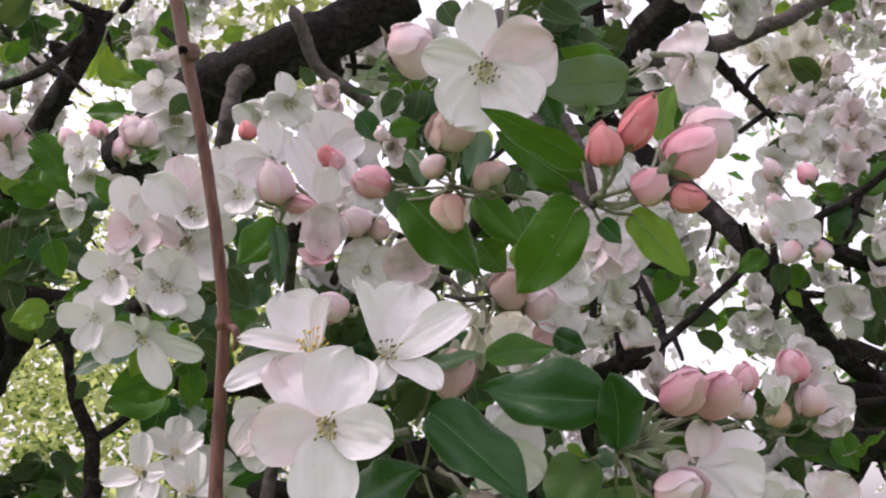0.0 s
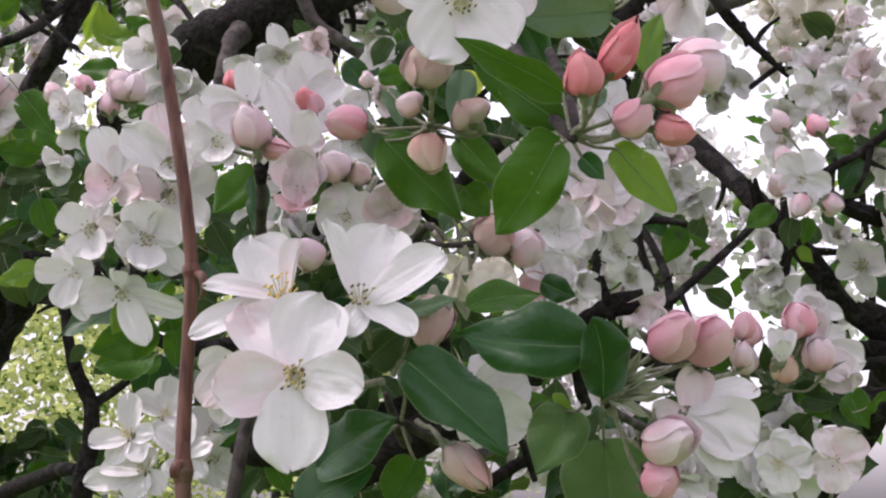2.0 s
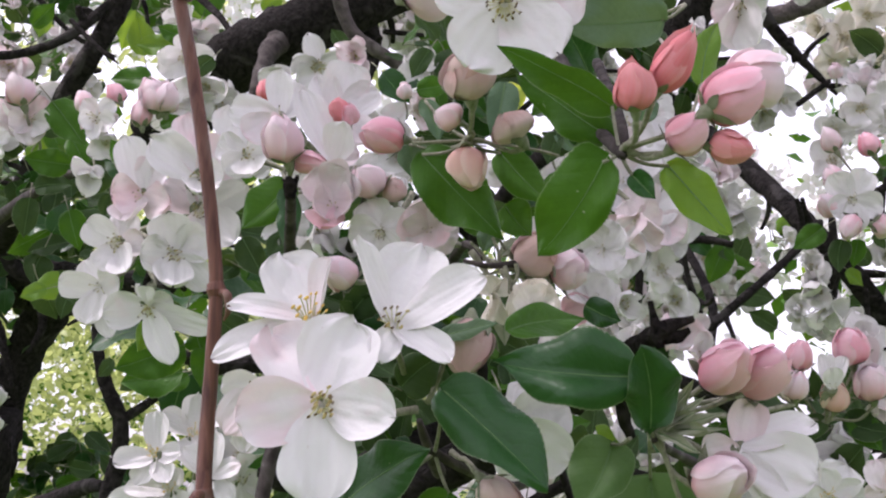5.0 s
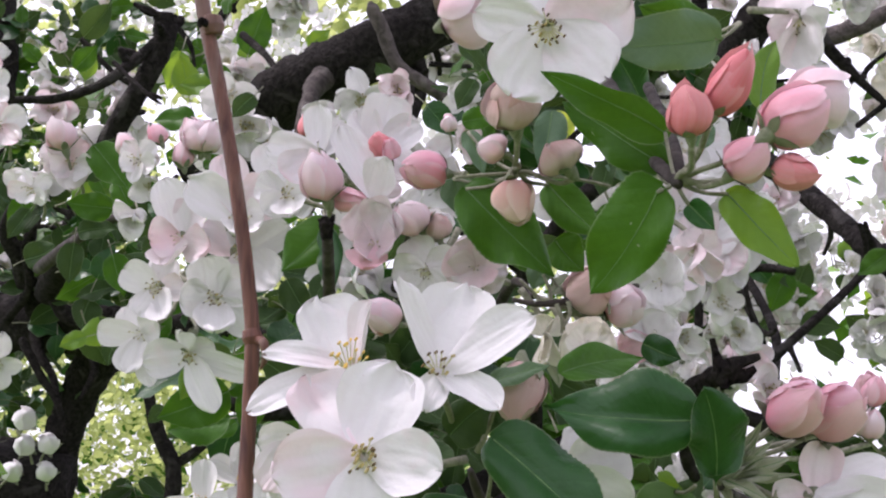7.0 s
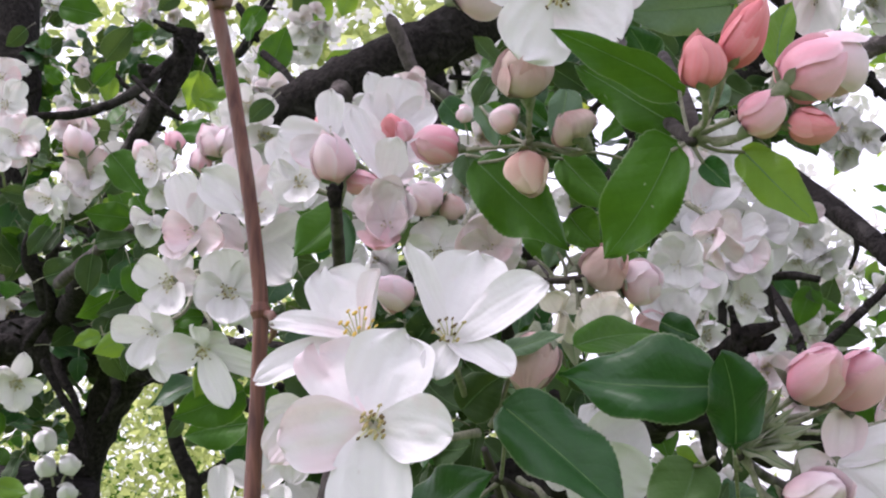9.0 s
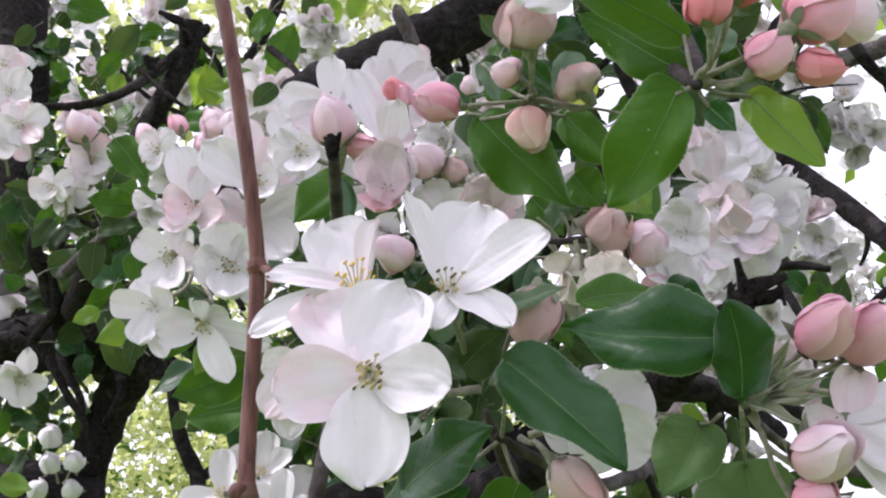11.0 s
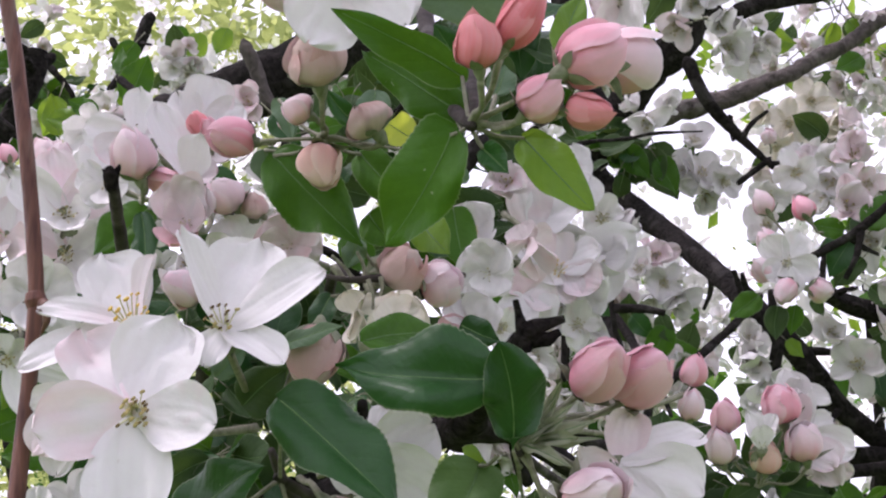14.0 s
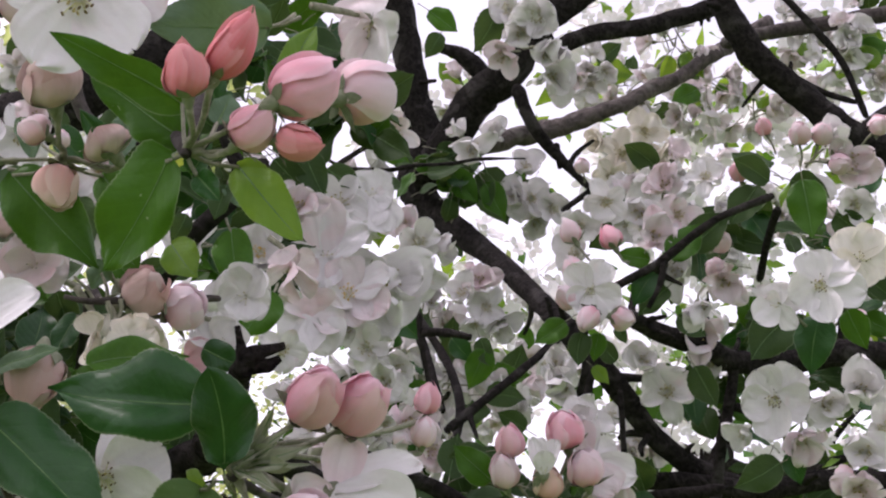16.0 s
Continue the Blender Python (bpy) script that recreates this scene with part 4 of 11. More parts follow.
part("spur", tube([(-0.0594, 1.0602, 1.9618), (-0.0538, 1.0712, 1.9496), (-0.054, 1.085, 1.9428)], [0.0031, 0.0024, 0.0016], 6, 4, 0.3, 300.0), BARK, tree)
part("spur", tube([(-0.1169, 1.051, 1.9284), (-0.1145, 1.0472, 1.9185), (-0.1094, 1.0455, 1.9105)], [0.0028, 0.0021, 0.0015], 6, 4, 0.3, 300.0), BARK, tree)
part("spur", tube([(-0.1196, 1.0595, 1.9513), (-0.1222, 1.0634, 1.9567), (-0.1253, 1.0659, 1.9589)], [0.0033, 0.0026, 0.0018], 6, 4, 0.3, 300.0), BARK, tree)
part("branch", tube([(-0.123, 1.0709, 1.947), (-0.1258, 1.06, 1.9402), (-0.132, 1.035, 1.9249), (-0.1353, 1.02, 1.9113), (-0.1374, 1, 1.8836), (-0.1406, 1, 1.8641), (-0.1418, 1, 1.8569)], [0.0030, 0.0101, 0.0083, 0.0066, 0.0060, 0.0057, 0.0017], 10, 7, 0.18), BARK_GREY, tree, "grey side branch")
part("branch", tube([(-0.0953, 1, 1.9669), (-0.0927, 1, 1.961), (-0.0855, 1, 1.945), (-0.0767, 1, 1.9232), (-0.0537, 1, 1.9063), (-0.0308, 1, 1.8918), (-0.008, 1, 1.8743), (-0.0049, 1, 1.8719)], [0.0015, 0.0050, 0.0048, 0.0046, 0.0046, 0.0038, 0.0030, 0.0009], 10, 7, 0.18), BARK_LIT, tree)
part("twig", tube([(-0.0593, 1.05, 1.9396), (-0.0567, 1.05, 1.9394), (-0.0327, 1.05, 1.9374), (-0.0306, 1.05, 1.9372)], [0.0006, 0.0020, 0.0016, 0.0005], 6, 7, 0.18), BARK, tree)
part("branch", tube([(-0.079, 1.1, 1.9769), (-0.0763, 1.1, 1.9663), (-0.0697, 1.1, 1.9402), (-0.0782, 1.08, 1.9043), (-0.0798, 1.0762, 1.8975)], [0.0025, 0.0084, 0.0071, 0.0061, 0.0018], 10, 7, 0.18), BARK, tree)
part("spur", tube([(-0.0701, 1.0928, 1.9344), (-0.0665, 1.0818, 1.9398), (-0.062, 1.0723, 1.9424)], [0.0035, 0.0027, 0.0019], 6, 4, 0.3, 300.0), BARK, tree)
part("twig", tube([(-0.2192, 1.2027, 2.0162), (-0.2165, 1.2, 2.0134), (-0.1967, 1.18, 1.9925), (-0.1818, 1.16, 1.9698), (-0.1805, 1.1583, 1.9678)], [0.0011, 0.0037, 0.0031, 0.0022, 0.0007], 6, 7, 0.18), BARK, tree)

# branches behind the middle leaves
part("limb", tube([(0.0315, 0.5, 1.6402), (0.0149, 0.5, 1.6319), (-0.0035, 0.505, 1.622), (-0.0221, 0.51, 1.6111), (-0.0412, 0.52, 1.5963)], [0.00461, 0.00569, 0.00665, 0.00651, 0.00585], 12, 7, 0.2), BARK, tree)
part("spur", tube([(-0.0042, 0.49, 1.6214), (-0.0076, 0.475, 1.6286), (-0.01, 0.465, 1.6357)], [0.00233, 0.00157, 0.00103], 8, 7, 0.2), BARK_GREY, tree)
part("branch", tube([(0.0514, 0.62, 1.7735), (0.0482, 0.62, 1.7696), (0.0352, 0.62, 1.7539), (0.0215, 0.63, 1.7418), (0.0052, 0.66, 1.7233), (0.0032, 0.6637, 1.721)], [0.0012, 0.0040, 0.0040, 0.0035, 0.0037, 0.0011], 10, 7, 0.18), BARK, tree, "dark sloping branch")
part("spur", tube([(0.0432, 0.6196, 1.767), (0.0363, 0.6185, 1.7787), (0.0315, 0.6152, 1.7911)], [0.0033, 0.0026, 0.0018], 6, 4, 0.3, 300.0), BARK, tree)
part("spur", tube([(0.0038, 0.6588, 1.7246), (-0.0063, 0.6483, 1.733), (-0.021, 0.647, 1.7403)], [0.0023, 0.0018, 0.0013], 6, 4, 0.3, 300.0), BARK, tree)
part("branch", tube([(-0.0303, 0.5572, 1.6251), (-0.0244, 0.56, 1.6279), (-0.0032, 0.57, 1.6379), (0.019, 0.57, 1.647), (0.0389, 0.56, 1.6546), (0.0586, 0.56, 1.6526), (0.08, 0.58, 1.6422), (0.0833, 0.5831, 1.6406)], [0.0016, 0.0054, 0.0052, 0.0055, 0.0058, 0.0045, 0.0037, 0.0011], 10, 7, 0.18), BARK, tree, "dark rough branch")
part("spur", tube([(0.0103, 0.5678, 1.6457), (0.009, 0.5596, 1.6524), (0.0091, 0.5521, 1.6616)], [0.0035, 0.0027, 0.0019], 6, 4, 0.3, 300.0), BARK, tree)
part("spur", tube([(0.0132, 0.5691, 1.6417), (0.0135, 0.5654, 1.6335), (0.0124, 0.563, 1.6226)], [0.0036, 0.0028, 0.0019], 6, 4, 0.3, 300.0), BARK, tree)
part("spur", tube([(0.0593, 0.5615, 1.6507), (0.0596, 0.5658, 1.6435), (0.0629, 0.5711, 1.6374)], [0.0036, 0.0027, 0.0019], 6, 4, 0.3, 300.0), BARK, tree)
part("branch", tube([(0.0382, 0.5264, 1.6454), (0.0394, 0.52, 1.6464), (0.0473, 0.48, 1.6527), (0.0519, 0.44, 1.6561), (0.0546, 0.42, 1.6582), (0.059, 0.42, 1.6599), (0.0636, 0.42, 1.6612)], [0.0015, 0.0050, 0.0040, 0.0028, 0.0024, 0.0018, 0.0009], 16, 7, 0.5), CUT, tree, "black rotten stub of a dead branch")
part("branch", tube([(0.0547, 0.42, 1.6531), (0.0537, 0.42, 1.6578), (0.0528, 0.42, 1.662), (0.0521, 0.42, 1.6657)], [0.0010, 0.0021, 0.0013, 0.0007], 12, 7, 0.5), CUT, tree)
part("branch", tube([(0.0525, 0.421, 1.6557), (0.056, 0.421, 1.6562), (0.0595, 0.421, 1.6567), (0.0625, 0.421, 1.6583)], [0.0008, 0.0019, 0.0017, 0.0009], 12, 7, 0.6), CUT, tree)
part("branch", tube([(0.1332, 0.95, 1.7905), (0.1336, 0.95, 1.7863), (0.1353, 0.95, 1.7677), (0.1424, 0.96, 1.7394), (0.1488, 0.97, 1.711), (0.1496, 0.9713, 1.7074)], [0.0006, 0.0020, 0.0016, 0.0016, 0.0019, 0.0006], 8, 7, 0.18), BARK, tree)
part("spur", tube([(0.1359, 0.9495, 1.7775), (0.153, 0.9421, 1.7754), (0.1639, 0.9406, 1.7727)], [0.0033, 0.0025, 0.0018], 6, 4, 0.3, 300.0), BARK, tree)
part("spur", tube([(0.142, 0.9574, 1.7422), (0.1475, 0.9435, 1.7368), (0.1494, 0.9279, 1.7377)], [0.0023, 0.0018, 0.0013], 6, 4, 0.3, 300.0), BARK, tree)
part("branch", tube([(-0.0747, 0.6, 1.623), (-0.0671, 0.6, 1.6222), (-0.0474, 0.6, 1.6202), (-0.0262, 0.58, 1.628), (-0.021, 0.5752, 1.6298)], [0.0018, 0.0059, 0.0058, 0.0056, 0.0017], 10, 7, 0.18), BARK, tree)
part("spur", tube([(-0.0462, 0.602, 1.6227), (-0.0434, 0.6061, 1.6254), (-0.0439, 0.6089, 1.6295)], [0.0025, 0.0019, 0.0013], 6, 4, 0.3, 300.0), BARK, tree)
part("twig", tube([(0.0267, 0.5613, 1.6381), (0.0278, 0.56, 1.6366), (0.0361, 0.55, 1.6249), (0.041, 0.55, 1.611), (0.0415, 0.55, 1.6096)], [0.0005, 0.0018, 0.0014, 0.0012, 0.0004], 6, 7, 0.18), BARK, tree)
part("twig", tube([(0.0413, 0.5, 1.6844), (0.0297, 0.49, 1.6845), (0.0166, 0.48, 1.6842), (0.008, 0.5, 1.6899)], [0.0008, 0.0008, 0.0008, 0.0008], 6, 7, 0.18), STALK, tree)
part("twig", tube([(0.0084, 0.4985, 1.6894), (0.008, 0.5, 1.6899), (0.0024, 0.52, 1.6974), (-0.0037, 0.56, 1.6942), (-0.008, 0.58, 1.678), (-0.0086, 0.5826, 1.6759)], [0.0004, 0.0013, 0.0015, 0.0021, 0.0026, 0.0008], 8, 7, 0.18), BARK_GREY, tree)

# limbs of the open side
part("limb", tube([(0.1337, 1.36, 2.2079), (0.1473, 1.36, 2.1413), (0.1581, 1.36, 2.0761), (0.1685, 1.36, 2.0389), (0.1587, 1.36, 1.9963), (0.1846, 1.34, 1.959), (0.2168, 1.28, 1.9127), (0.2419, 1.2, 1.8591), (0.2591, 1.15, 1.8207), (0.2916, 1.15, 1.7837), (0.3218, 1.16, 1.7472), (0.3569, 1.17, 1.7243), (0.3972, 1.18, 1.7114)], [0.0130, 0.0134, 0.0142, 0.0152, 0.0160, 0.0123, 0.0093, 0.0085, 0.0087, 0.0088, 0.0078, 0.0081, 0.0090], 14, 7, 0.14), BARK, tree, "dark sloping limb")
part("spur", tube([(0.3166, 1.1551, 1.7481), (0.3071, 1.1418, 1.7382), (0.306, 1.1344, 1.7307)], [0.0032, 0.0025, 0.0017], 6, 4, 0.3, 300.0), BARK, tree)
part("spur", tube([(0.3953, 1.1831, 1.7172), (0.4008, 1.1912, 1.7261), (0.404, 1.1961, 1.73)], [0.0027, 0.0021, 0.0014], 6, 4, 0.3, 300.0), BARK, tree)
part("spur", tube([(0.2696, 1.1456, 1.8045), (0.2669, 1.1381, 1.8014), (0.2619, 1.1303, 1.7986)], [0.0021, 0.0016, 0.0011], 6, 4, 0.3, 300.0), BARK, tree)
part("spur", tube([(0.1664, 1.363, 2.0759), (0.17, 1.3632, 2.0771), (0.1736, 1.3658, 2.0788)], [0.0035, 0.0027, 0.0019], 6, 4, 0.3, 300.0), BARK, tree)
part("spur", tube([(0.2571, 1.1466, 1.8239), (0.2511, 1.1357, 1.8318), (0.2466, 1.1264, 1.8408)], [0.0034, 0.0026, 0.0018], 6, 4, 0.3, 300.0), BARK, tree)
part("spur", tube([(0.3156, 1.1632, 1.7506), (0.306, 1.1738, 1.7525), (0.2996, 1.1833, 1.7498)], [0.0034, 0.0026, 0.0018], 6, 4, 0.3, 300.0), BARK, tree)
part("spur", tube([(0.345, 1.1619, 1.7369), (0.346, 1.1582, 1.74), (0.3492, 1.1548, 1.7426)], [0.0024, 0.0019, 0.0013], 6, 4, 0.3, 300.0), BARK, tree)
part("spur", tube([(0.3589, 1.1725, 1.7301), (0.3588, 1.1729, 1.7357), (0.3598, 1.1764, 1.7417)], [0.0021, 0.0017, 0.0012], 6, 4, 0.3, 300.0), BARK, tree)
part("spur", tube([(0.3688, 1.1734, 1.7275), (0.3684, 1.1781, 1.7388), (0.3754, 1.1765, 1.7511)], [0.0023, 0.0017, 0.0012], 6, 4, 0.3, 300.0), BARK, tree)
part("spur", tube([(0.2916, 1.1503, 1.7896), (0.3113, 1.1543, 1.7896), (0.3209, 1.1519, 1.7892)], [0.0036, 0.0028, 0.0019], 6, 4, 0.3, 300.0), BARK, tree)
part("spur", tube([(0.1721, 1.3544, 2.0231), (0.1779, 1.3502, 2.0229), (0.1856, 1.3436, 2.0222)], [0.0030, 0.0023, 0.0016], 6, 4, 0.3, 300.0), BARK, tree)
part("spur", tube([(0.1601, 1.3536, 2.0908), (0.1643, 1.3438, 2.0889), (0.1744, 1.3337, 2.0864)], [0.0028, 0.0021, 0.0015], 6, 4, 0.3, 300.0), BARK, tree)
part("spur", tube([(0.2394, 1.2083, 1.8586), (0.2388, 1.2149, 1.846), (0.2351, 1.2238, 1.8355)], [0.0026, 0.0020, 0.0014], 6, 4, 0.3, 300.0), BARK, tree)
part("limb", tube([(0.1654, 1.35, 1.9986), (0.1876, 1.32, 2.031), (0.2102, 1.3, 2.0609), (0.2322, 1.28, 2.0746), (0.2605, 1.27, 2.1183), (0.3104, 1.27, 2.1572)], [0.0149, 0.0157, 0.0171, 0.0159, 0.0135, 0.0122], 14, 7, 0.14), BARK, tree)
part("spur", tube([(0.2593, 1.2746, 2.1204), (0.2487, 1.2844, 2.1174), (0.2422, 1.289, 2.1166)], [0.0026, 0.0020, 0.0014], 6, 4, 0.3, 300.0), BARK, tree)
part("spur", tube([(0.2678, 1.2756, 2.118), (0.269, 1.2825, 2.1141), (0.2752, 1.291, 2.1075)], [0.0023, 0.0017, 0.0012], 6, 4, 0.3, 300.0), BARK, tree)
part("spur", tube([(0.1902, 1.323, 2.0428), (0.1911, 1.3269, 2.0464), (0.1883, 1.3332, 2.0538)], [0.0030, 0.0023, 0.0016], 6, 4, 0.3, 300.0), BARK, tree)
part("spur", tube([(0.1886, 1.3311, 2.0175), (0.1984, 1.3324, 2.0162), (0.2146, 1.3341, 2.0098)], [0.0031, 0.0024, 0.0017], 6, 4, 0.3, 300.0), BARK, tree)
part("spur", tube([(0.2229, 1.2766, 2.0728), (0.2179, 1.2657, 2.0756), (0.2131, 1.2528, 2.0776)], [0.0022, 0.0017, 0.0012], 6, 4, 0.3, 300.0), BARK, tree)
part("spur", tube([(0.1828, 1.3384, 2.0207), (0.1846, 1.35, 2.0228), (0.1904, 1.3657, 2.0216)], [0.0033, 0.0026, 0.0018], 6, 4, 0.3, 300.0), BARK, tree)
part("branch", tube([(0.2289, 1.3, 2.0625), (0.22, 1.3, 2.0716), (0.1955, 1.3, 2.0968), (0.1659, 1.3, 2.1062), (0.1623, 1.3, 2.1074)], [0.0029, 0.0098, 0.0074, 0.0029, 0.0009], 10, 7, 0.18), BARK, tree)
part("spur", tube([(0.1791, 1.3013, 2.1031), (0.1772, 1.3046, 2.1064), (0.1771, 1.3077, 2.1089)], [0.0023, 0.0018, 0.0012], 6, 4, 0.3, 300.0), BARK, tree)
part("branch", tube([(0.2335, 1.25, 2.0528), (0.2366, 1.25, 2.0455), (0.249, 1.25, 2.0161), (0.2715, 1.26, 1.9932), (0.3039, 1.26, 1.9598), (0.3056, 1.26, 1.9581)], [0.0018, 0.0061, 0.0056, 0.0047, 0.0019, 0.0006], 10, 7, 0.18), BARK, tree)
part("spur", tube([(0.3003, 1.2592, 1.9642), (0.3047, 1.256, 1.9635), (0.3078, 1.2517, 1.9629)], [0.0024, 0.0019, 0.0013], 6, 4, 0.3, 300.0), BARK, tree)
part("spur", tube([(0.2791, 1.2599, 1.9869), (0.2866, 1.2597, 1.9982), (0.3003, 1.256, 2.0085)], [0.0029, 0.0022, 0.0015], 6, 4, 0.3, 300.0), BARK, tree)
part("twig", tube([(0.273, 1.26, 1.9475), (0.2754, 1.26, 1.9493), (0.2984, 1.26, 1.967), (0.3013, 1.26, 1.9692)], [0.0007, 0.0023, 0.0028, 0.0008], 6, 7, 0.18), BARK, tree)
part("twig", tube([(0.2688, 1.26, 2.0066), (0.2693, 1.26, 2.003), (0.2713, 1.26, 1.9858), (0.2716, 1.26, 1.9834)], [0.0008, 0.0028, 0.0019, 0.0006], 6, 7, 0.18), BARK, tree)
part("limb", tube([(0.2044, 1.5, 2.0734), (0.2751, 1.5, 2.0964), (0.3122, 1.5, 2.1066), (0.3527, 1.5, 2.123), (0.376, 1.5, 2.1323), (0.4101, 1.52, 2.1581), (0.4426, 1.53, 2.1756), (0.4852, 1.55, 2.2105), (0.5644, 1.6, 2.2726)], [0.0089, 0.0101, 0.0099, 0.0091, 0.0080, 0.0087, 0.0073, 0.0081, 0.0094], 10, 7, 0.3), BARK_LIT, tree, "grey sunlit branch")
part("branch", tube([(0.2622, 1.26, 2.0874), (0.2707, 1.26, 2.0912), (0.3025, 1.26, 2.1053), (0.3539, 1.27, 2.1194), (0.4197, 1.28, 2.145), (0.4298, 1.2815, 2.149)], [0.0022, 0.0072, 0.0077, 0.0078, 0.0084, 0.0025], 10, 7, 0.18), BARK, tree)
part("spur", tube([(0.4082, 1.2817, 2.1375), (0.4092, 1.284, 2.1357), (0.4109, 1.2881, 2.1332)], [0.0032, 0.0024, 0.0017], 6, 4, 0.3, 300.0), BARK, tree)
part("spur", tube([(0.4021, 1.2807, 2.1349), (0.403, 1.2844, 2.1317), (0.4042, 1.2883, 2.1289)], [0.0023, 0.0018, 0.0013], 6, 4, 0.3, 300.0), BARK, tree)
part("limb", tube([(0.3712, 1.13, 2.1001), (0.3831, 1.13, 2.0677), (0.4087, 1.14, 2.0356), (0.4439, 1.15, 2.0128), (0.4779, 1.15, 1.9839), (0.5385, 1.15, 1.9561)], [0.0100, 0.0100, 0.0113, 0.0109, 0.0118, 0.0109], 14, 7, 0.14), BARK, tree)
part("spur", tube([(0.4902, 1.149, 1.9712), (0.4871, 1.1476, 1.9646), (0.4856, 1.147, 1.9586)], [0.0030, 0.0023, 0.0016], 6, 4, 0.3, 300.0), BARK, tree)
part("spur", tube([(0.4912, 1.1504, 1.9709), (0.4856, 1.1481, 1.9637), (0.4812, 1.1513, 1.9581)], [0.0031, 0.0024, 0.0017], 6, 4, 0.3, 300.0), BARK, tree)
part("spur", tube([(0.4141, 1.1454, 2.025), (0.4057, 1.1506, 2.015), (0.3982, 1.1577, 2.0046)], [0.0024, 0.0018, 0.0013], 6, 4, 0.3, 300.0), BARK, tree)
part("spur", tube([(0.4924, 1.1524, 1.9839), (0.4989, 1.1583, 1.9918), (0.501, 1.16, 2.0014)], [0.0026, 0.0020, 0.0014], 6, 4, 0.3, 300.0), BARK, tree)
part("spur", tube([(0.3759, 1.1263, 2.0735), (0.369, 1.1208, 2.0731), (0.3611, 1.1144, 2.0697)], [0.0034, 0.0026, 0.0018], 6, 4, 0.3, 300.0), BARK, tree)
part("spur", tube([(0.4299, 1.1437, 2.0293), (0.4328, 1.1414, 2.0325), (0.4335, 1.1414, 2.0374)], [0.0026, 0.0020, 0.0014], 6, 4, 0.3, 300.0), BARK, tree)
part("branch", tube([(0.4784, 1.15, 1.976), (0.4867, 1.15, 1.9819), (0.5103, 1.15, 1.9989), (0.5434, 1.15, 2.0164), (0.552, 1.15, 2.021)], [0.0024, 0.0078, 0.0074, 0.0075, 0.0022], 10, 7, 0.18), BARK, tree)
part("spur", tube([(0.5138, 1.1498, 1.9958), (0.5167, 1.1512, 1.9882), (0.5175, 1.149, 1.9815)], [0.0034, 0.0026, 0.0018], 6, 4, 0.3, 300.0), BARK, tree)
part("twig", tube([(0.4139, 1.1, 2.0773), (0.4164, 1.1, 2.0743), (0.4387, 1.1, 2.0478), (0.4586, 1.1, 2.0214), (0.4732, 1.1, 1.9818), (0.4743, 1.1, 1.9787)], [0.0009, 0.0030, 0.0030, 0.0027, 0.0025, 0.0008], 6, 7, 0.18), BARK, tree)
part("twig", tube([(0.4534, 1.2, 2.0486), (0.4572, 1.2, 2.0467), (0.4799, 1.2, 2.0354), (0.503, 1.2, 2.0289), (0.5059, 1.2, 2.0281)], [0.0010, 0.0032, 0.0027, 0.0023, 0.0007], 6, 7, 0.18), BARK, tree)
part("branch", tube([(0.4809, 1.5, 2.2023), (0.4897, 1.5, 2.2047), (0.5438, 1.5, 2.2193), (0.6044, 1.5, 2.2312), (0.678, 1.5, 2.2469), (0.6893, 1.5, 2.2493)], [0.0021, 0.0070, 0.0076, 0.0088, 0.0088, 0.0027], 10, 7, 0.18), BARK_GREY, tree)
part("twig", tube([(0.0705, 1.15, 1.9526), (0.0917, 1.15, 1.944), (0.1043, 1.15, 1.9426), (0.1253, 1.15, 1.9428), (0.1463, 1.15, 1.947), (0.1727, 1.16, 1.9524), (0.193, 1.15, 1.9534), (0.2272, 1.15, 1.9549)], [0.0010, 0.0017, 0.0015, 0.0019, 0.0015, 0.0017, 0.0013, 0.0006], 6, 7, 0.4), BARK, tree)
part("twig", tube([(0.0848, 1.16, 1.9479), (0.0876, 1.16, 1.9497), (0.1085, 1.16, 1.9638), (0.1255, 1.16, 1.9689), (0.1277, 1.16, 1.9695)], [0.0008, 0.0025, 0.0021, 0.0017, 0.0005], 6, 7, 0.18), BARK, tree)
part("branch", tube([(0.25, 1.0836, 1.8156), (0.2471, 1.08, 1.8125), (0.2226, 1.05, 1.7864), (0.1887, 1.02, 1.7561), (0.158, 1, 1.7292), (0.154, 0.9974, 1.7257)], [0.0010, 0.0032, 0.0031, 0.0030, 0.0034, 0.0010], 10, 7, 0.18), BARK, tree)
part("spur", tube([(0.2292, 1.0574, 1.796), (0.2295, 1.0495, 1.8094), (0.2247, 1.0432, 1.8231)], [0.0029, 0.0022, 0.0016], 6, 4, 0.3, 300.0), BARK, tree)
part("spur", tube([(0.1693, 1.0056, 1.7372), (0.1707, 0.9963, 1.7288), (0.1724, 0.9887, 1.7196)], [0.0022, 0.0017, 0.0012], 6, 4, 0.3, 300.0), BARK, tree)
part("branch", tube([(0.1276, 1.1619, 1.8601), (0.131, 1.16, 1.8549), (0.1492, 1.15, 1.8276), (0.1651, 1.12, 1.793), (0.1682, 1.05, 1.7497), (0.158, 1, 1.7135), (0.1569, 0.9946, 1.7096)], [0.0009, 0.0031, 0.0030, 0.0032, 0.0032, 0.0032, 0.0010], 10, 7, 0.18), BARK, tree)
part("spur", tube([(0.146, 1.1495, 1.8274), (0.1356, 1.1447, 1.8218), (0.1266, 1.143, 1.8192)], [0.0030, 0.0023, 0.0016], 6, 4, 0.3, 300.0), BARK, tree)
part("spur", tube([(0.1331, 1.1556, 1.85), (0.1315, 1.1464, 1.8479), (0.129, 1.14, 1.8462)], [0.0033, 0.0025, 0.0018], 6, 4, 0.3, 300.0), BARK, tree)
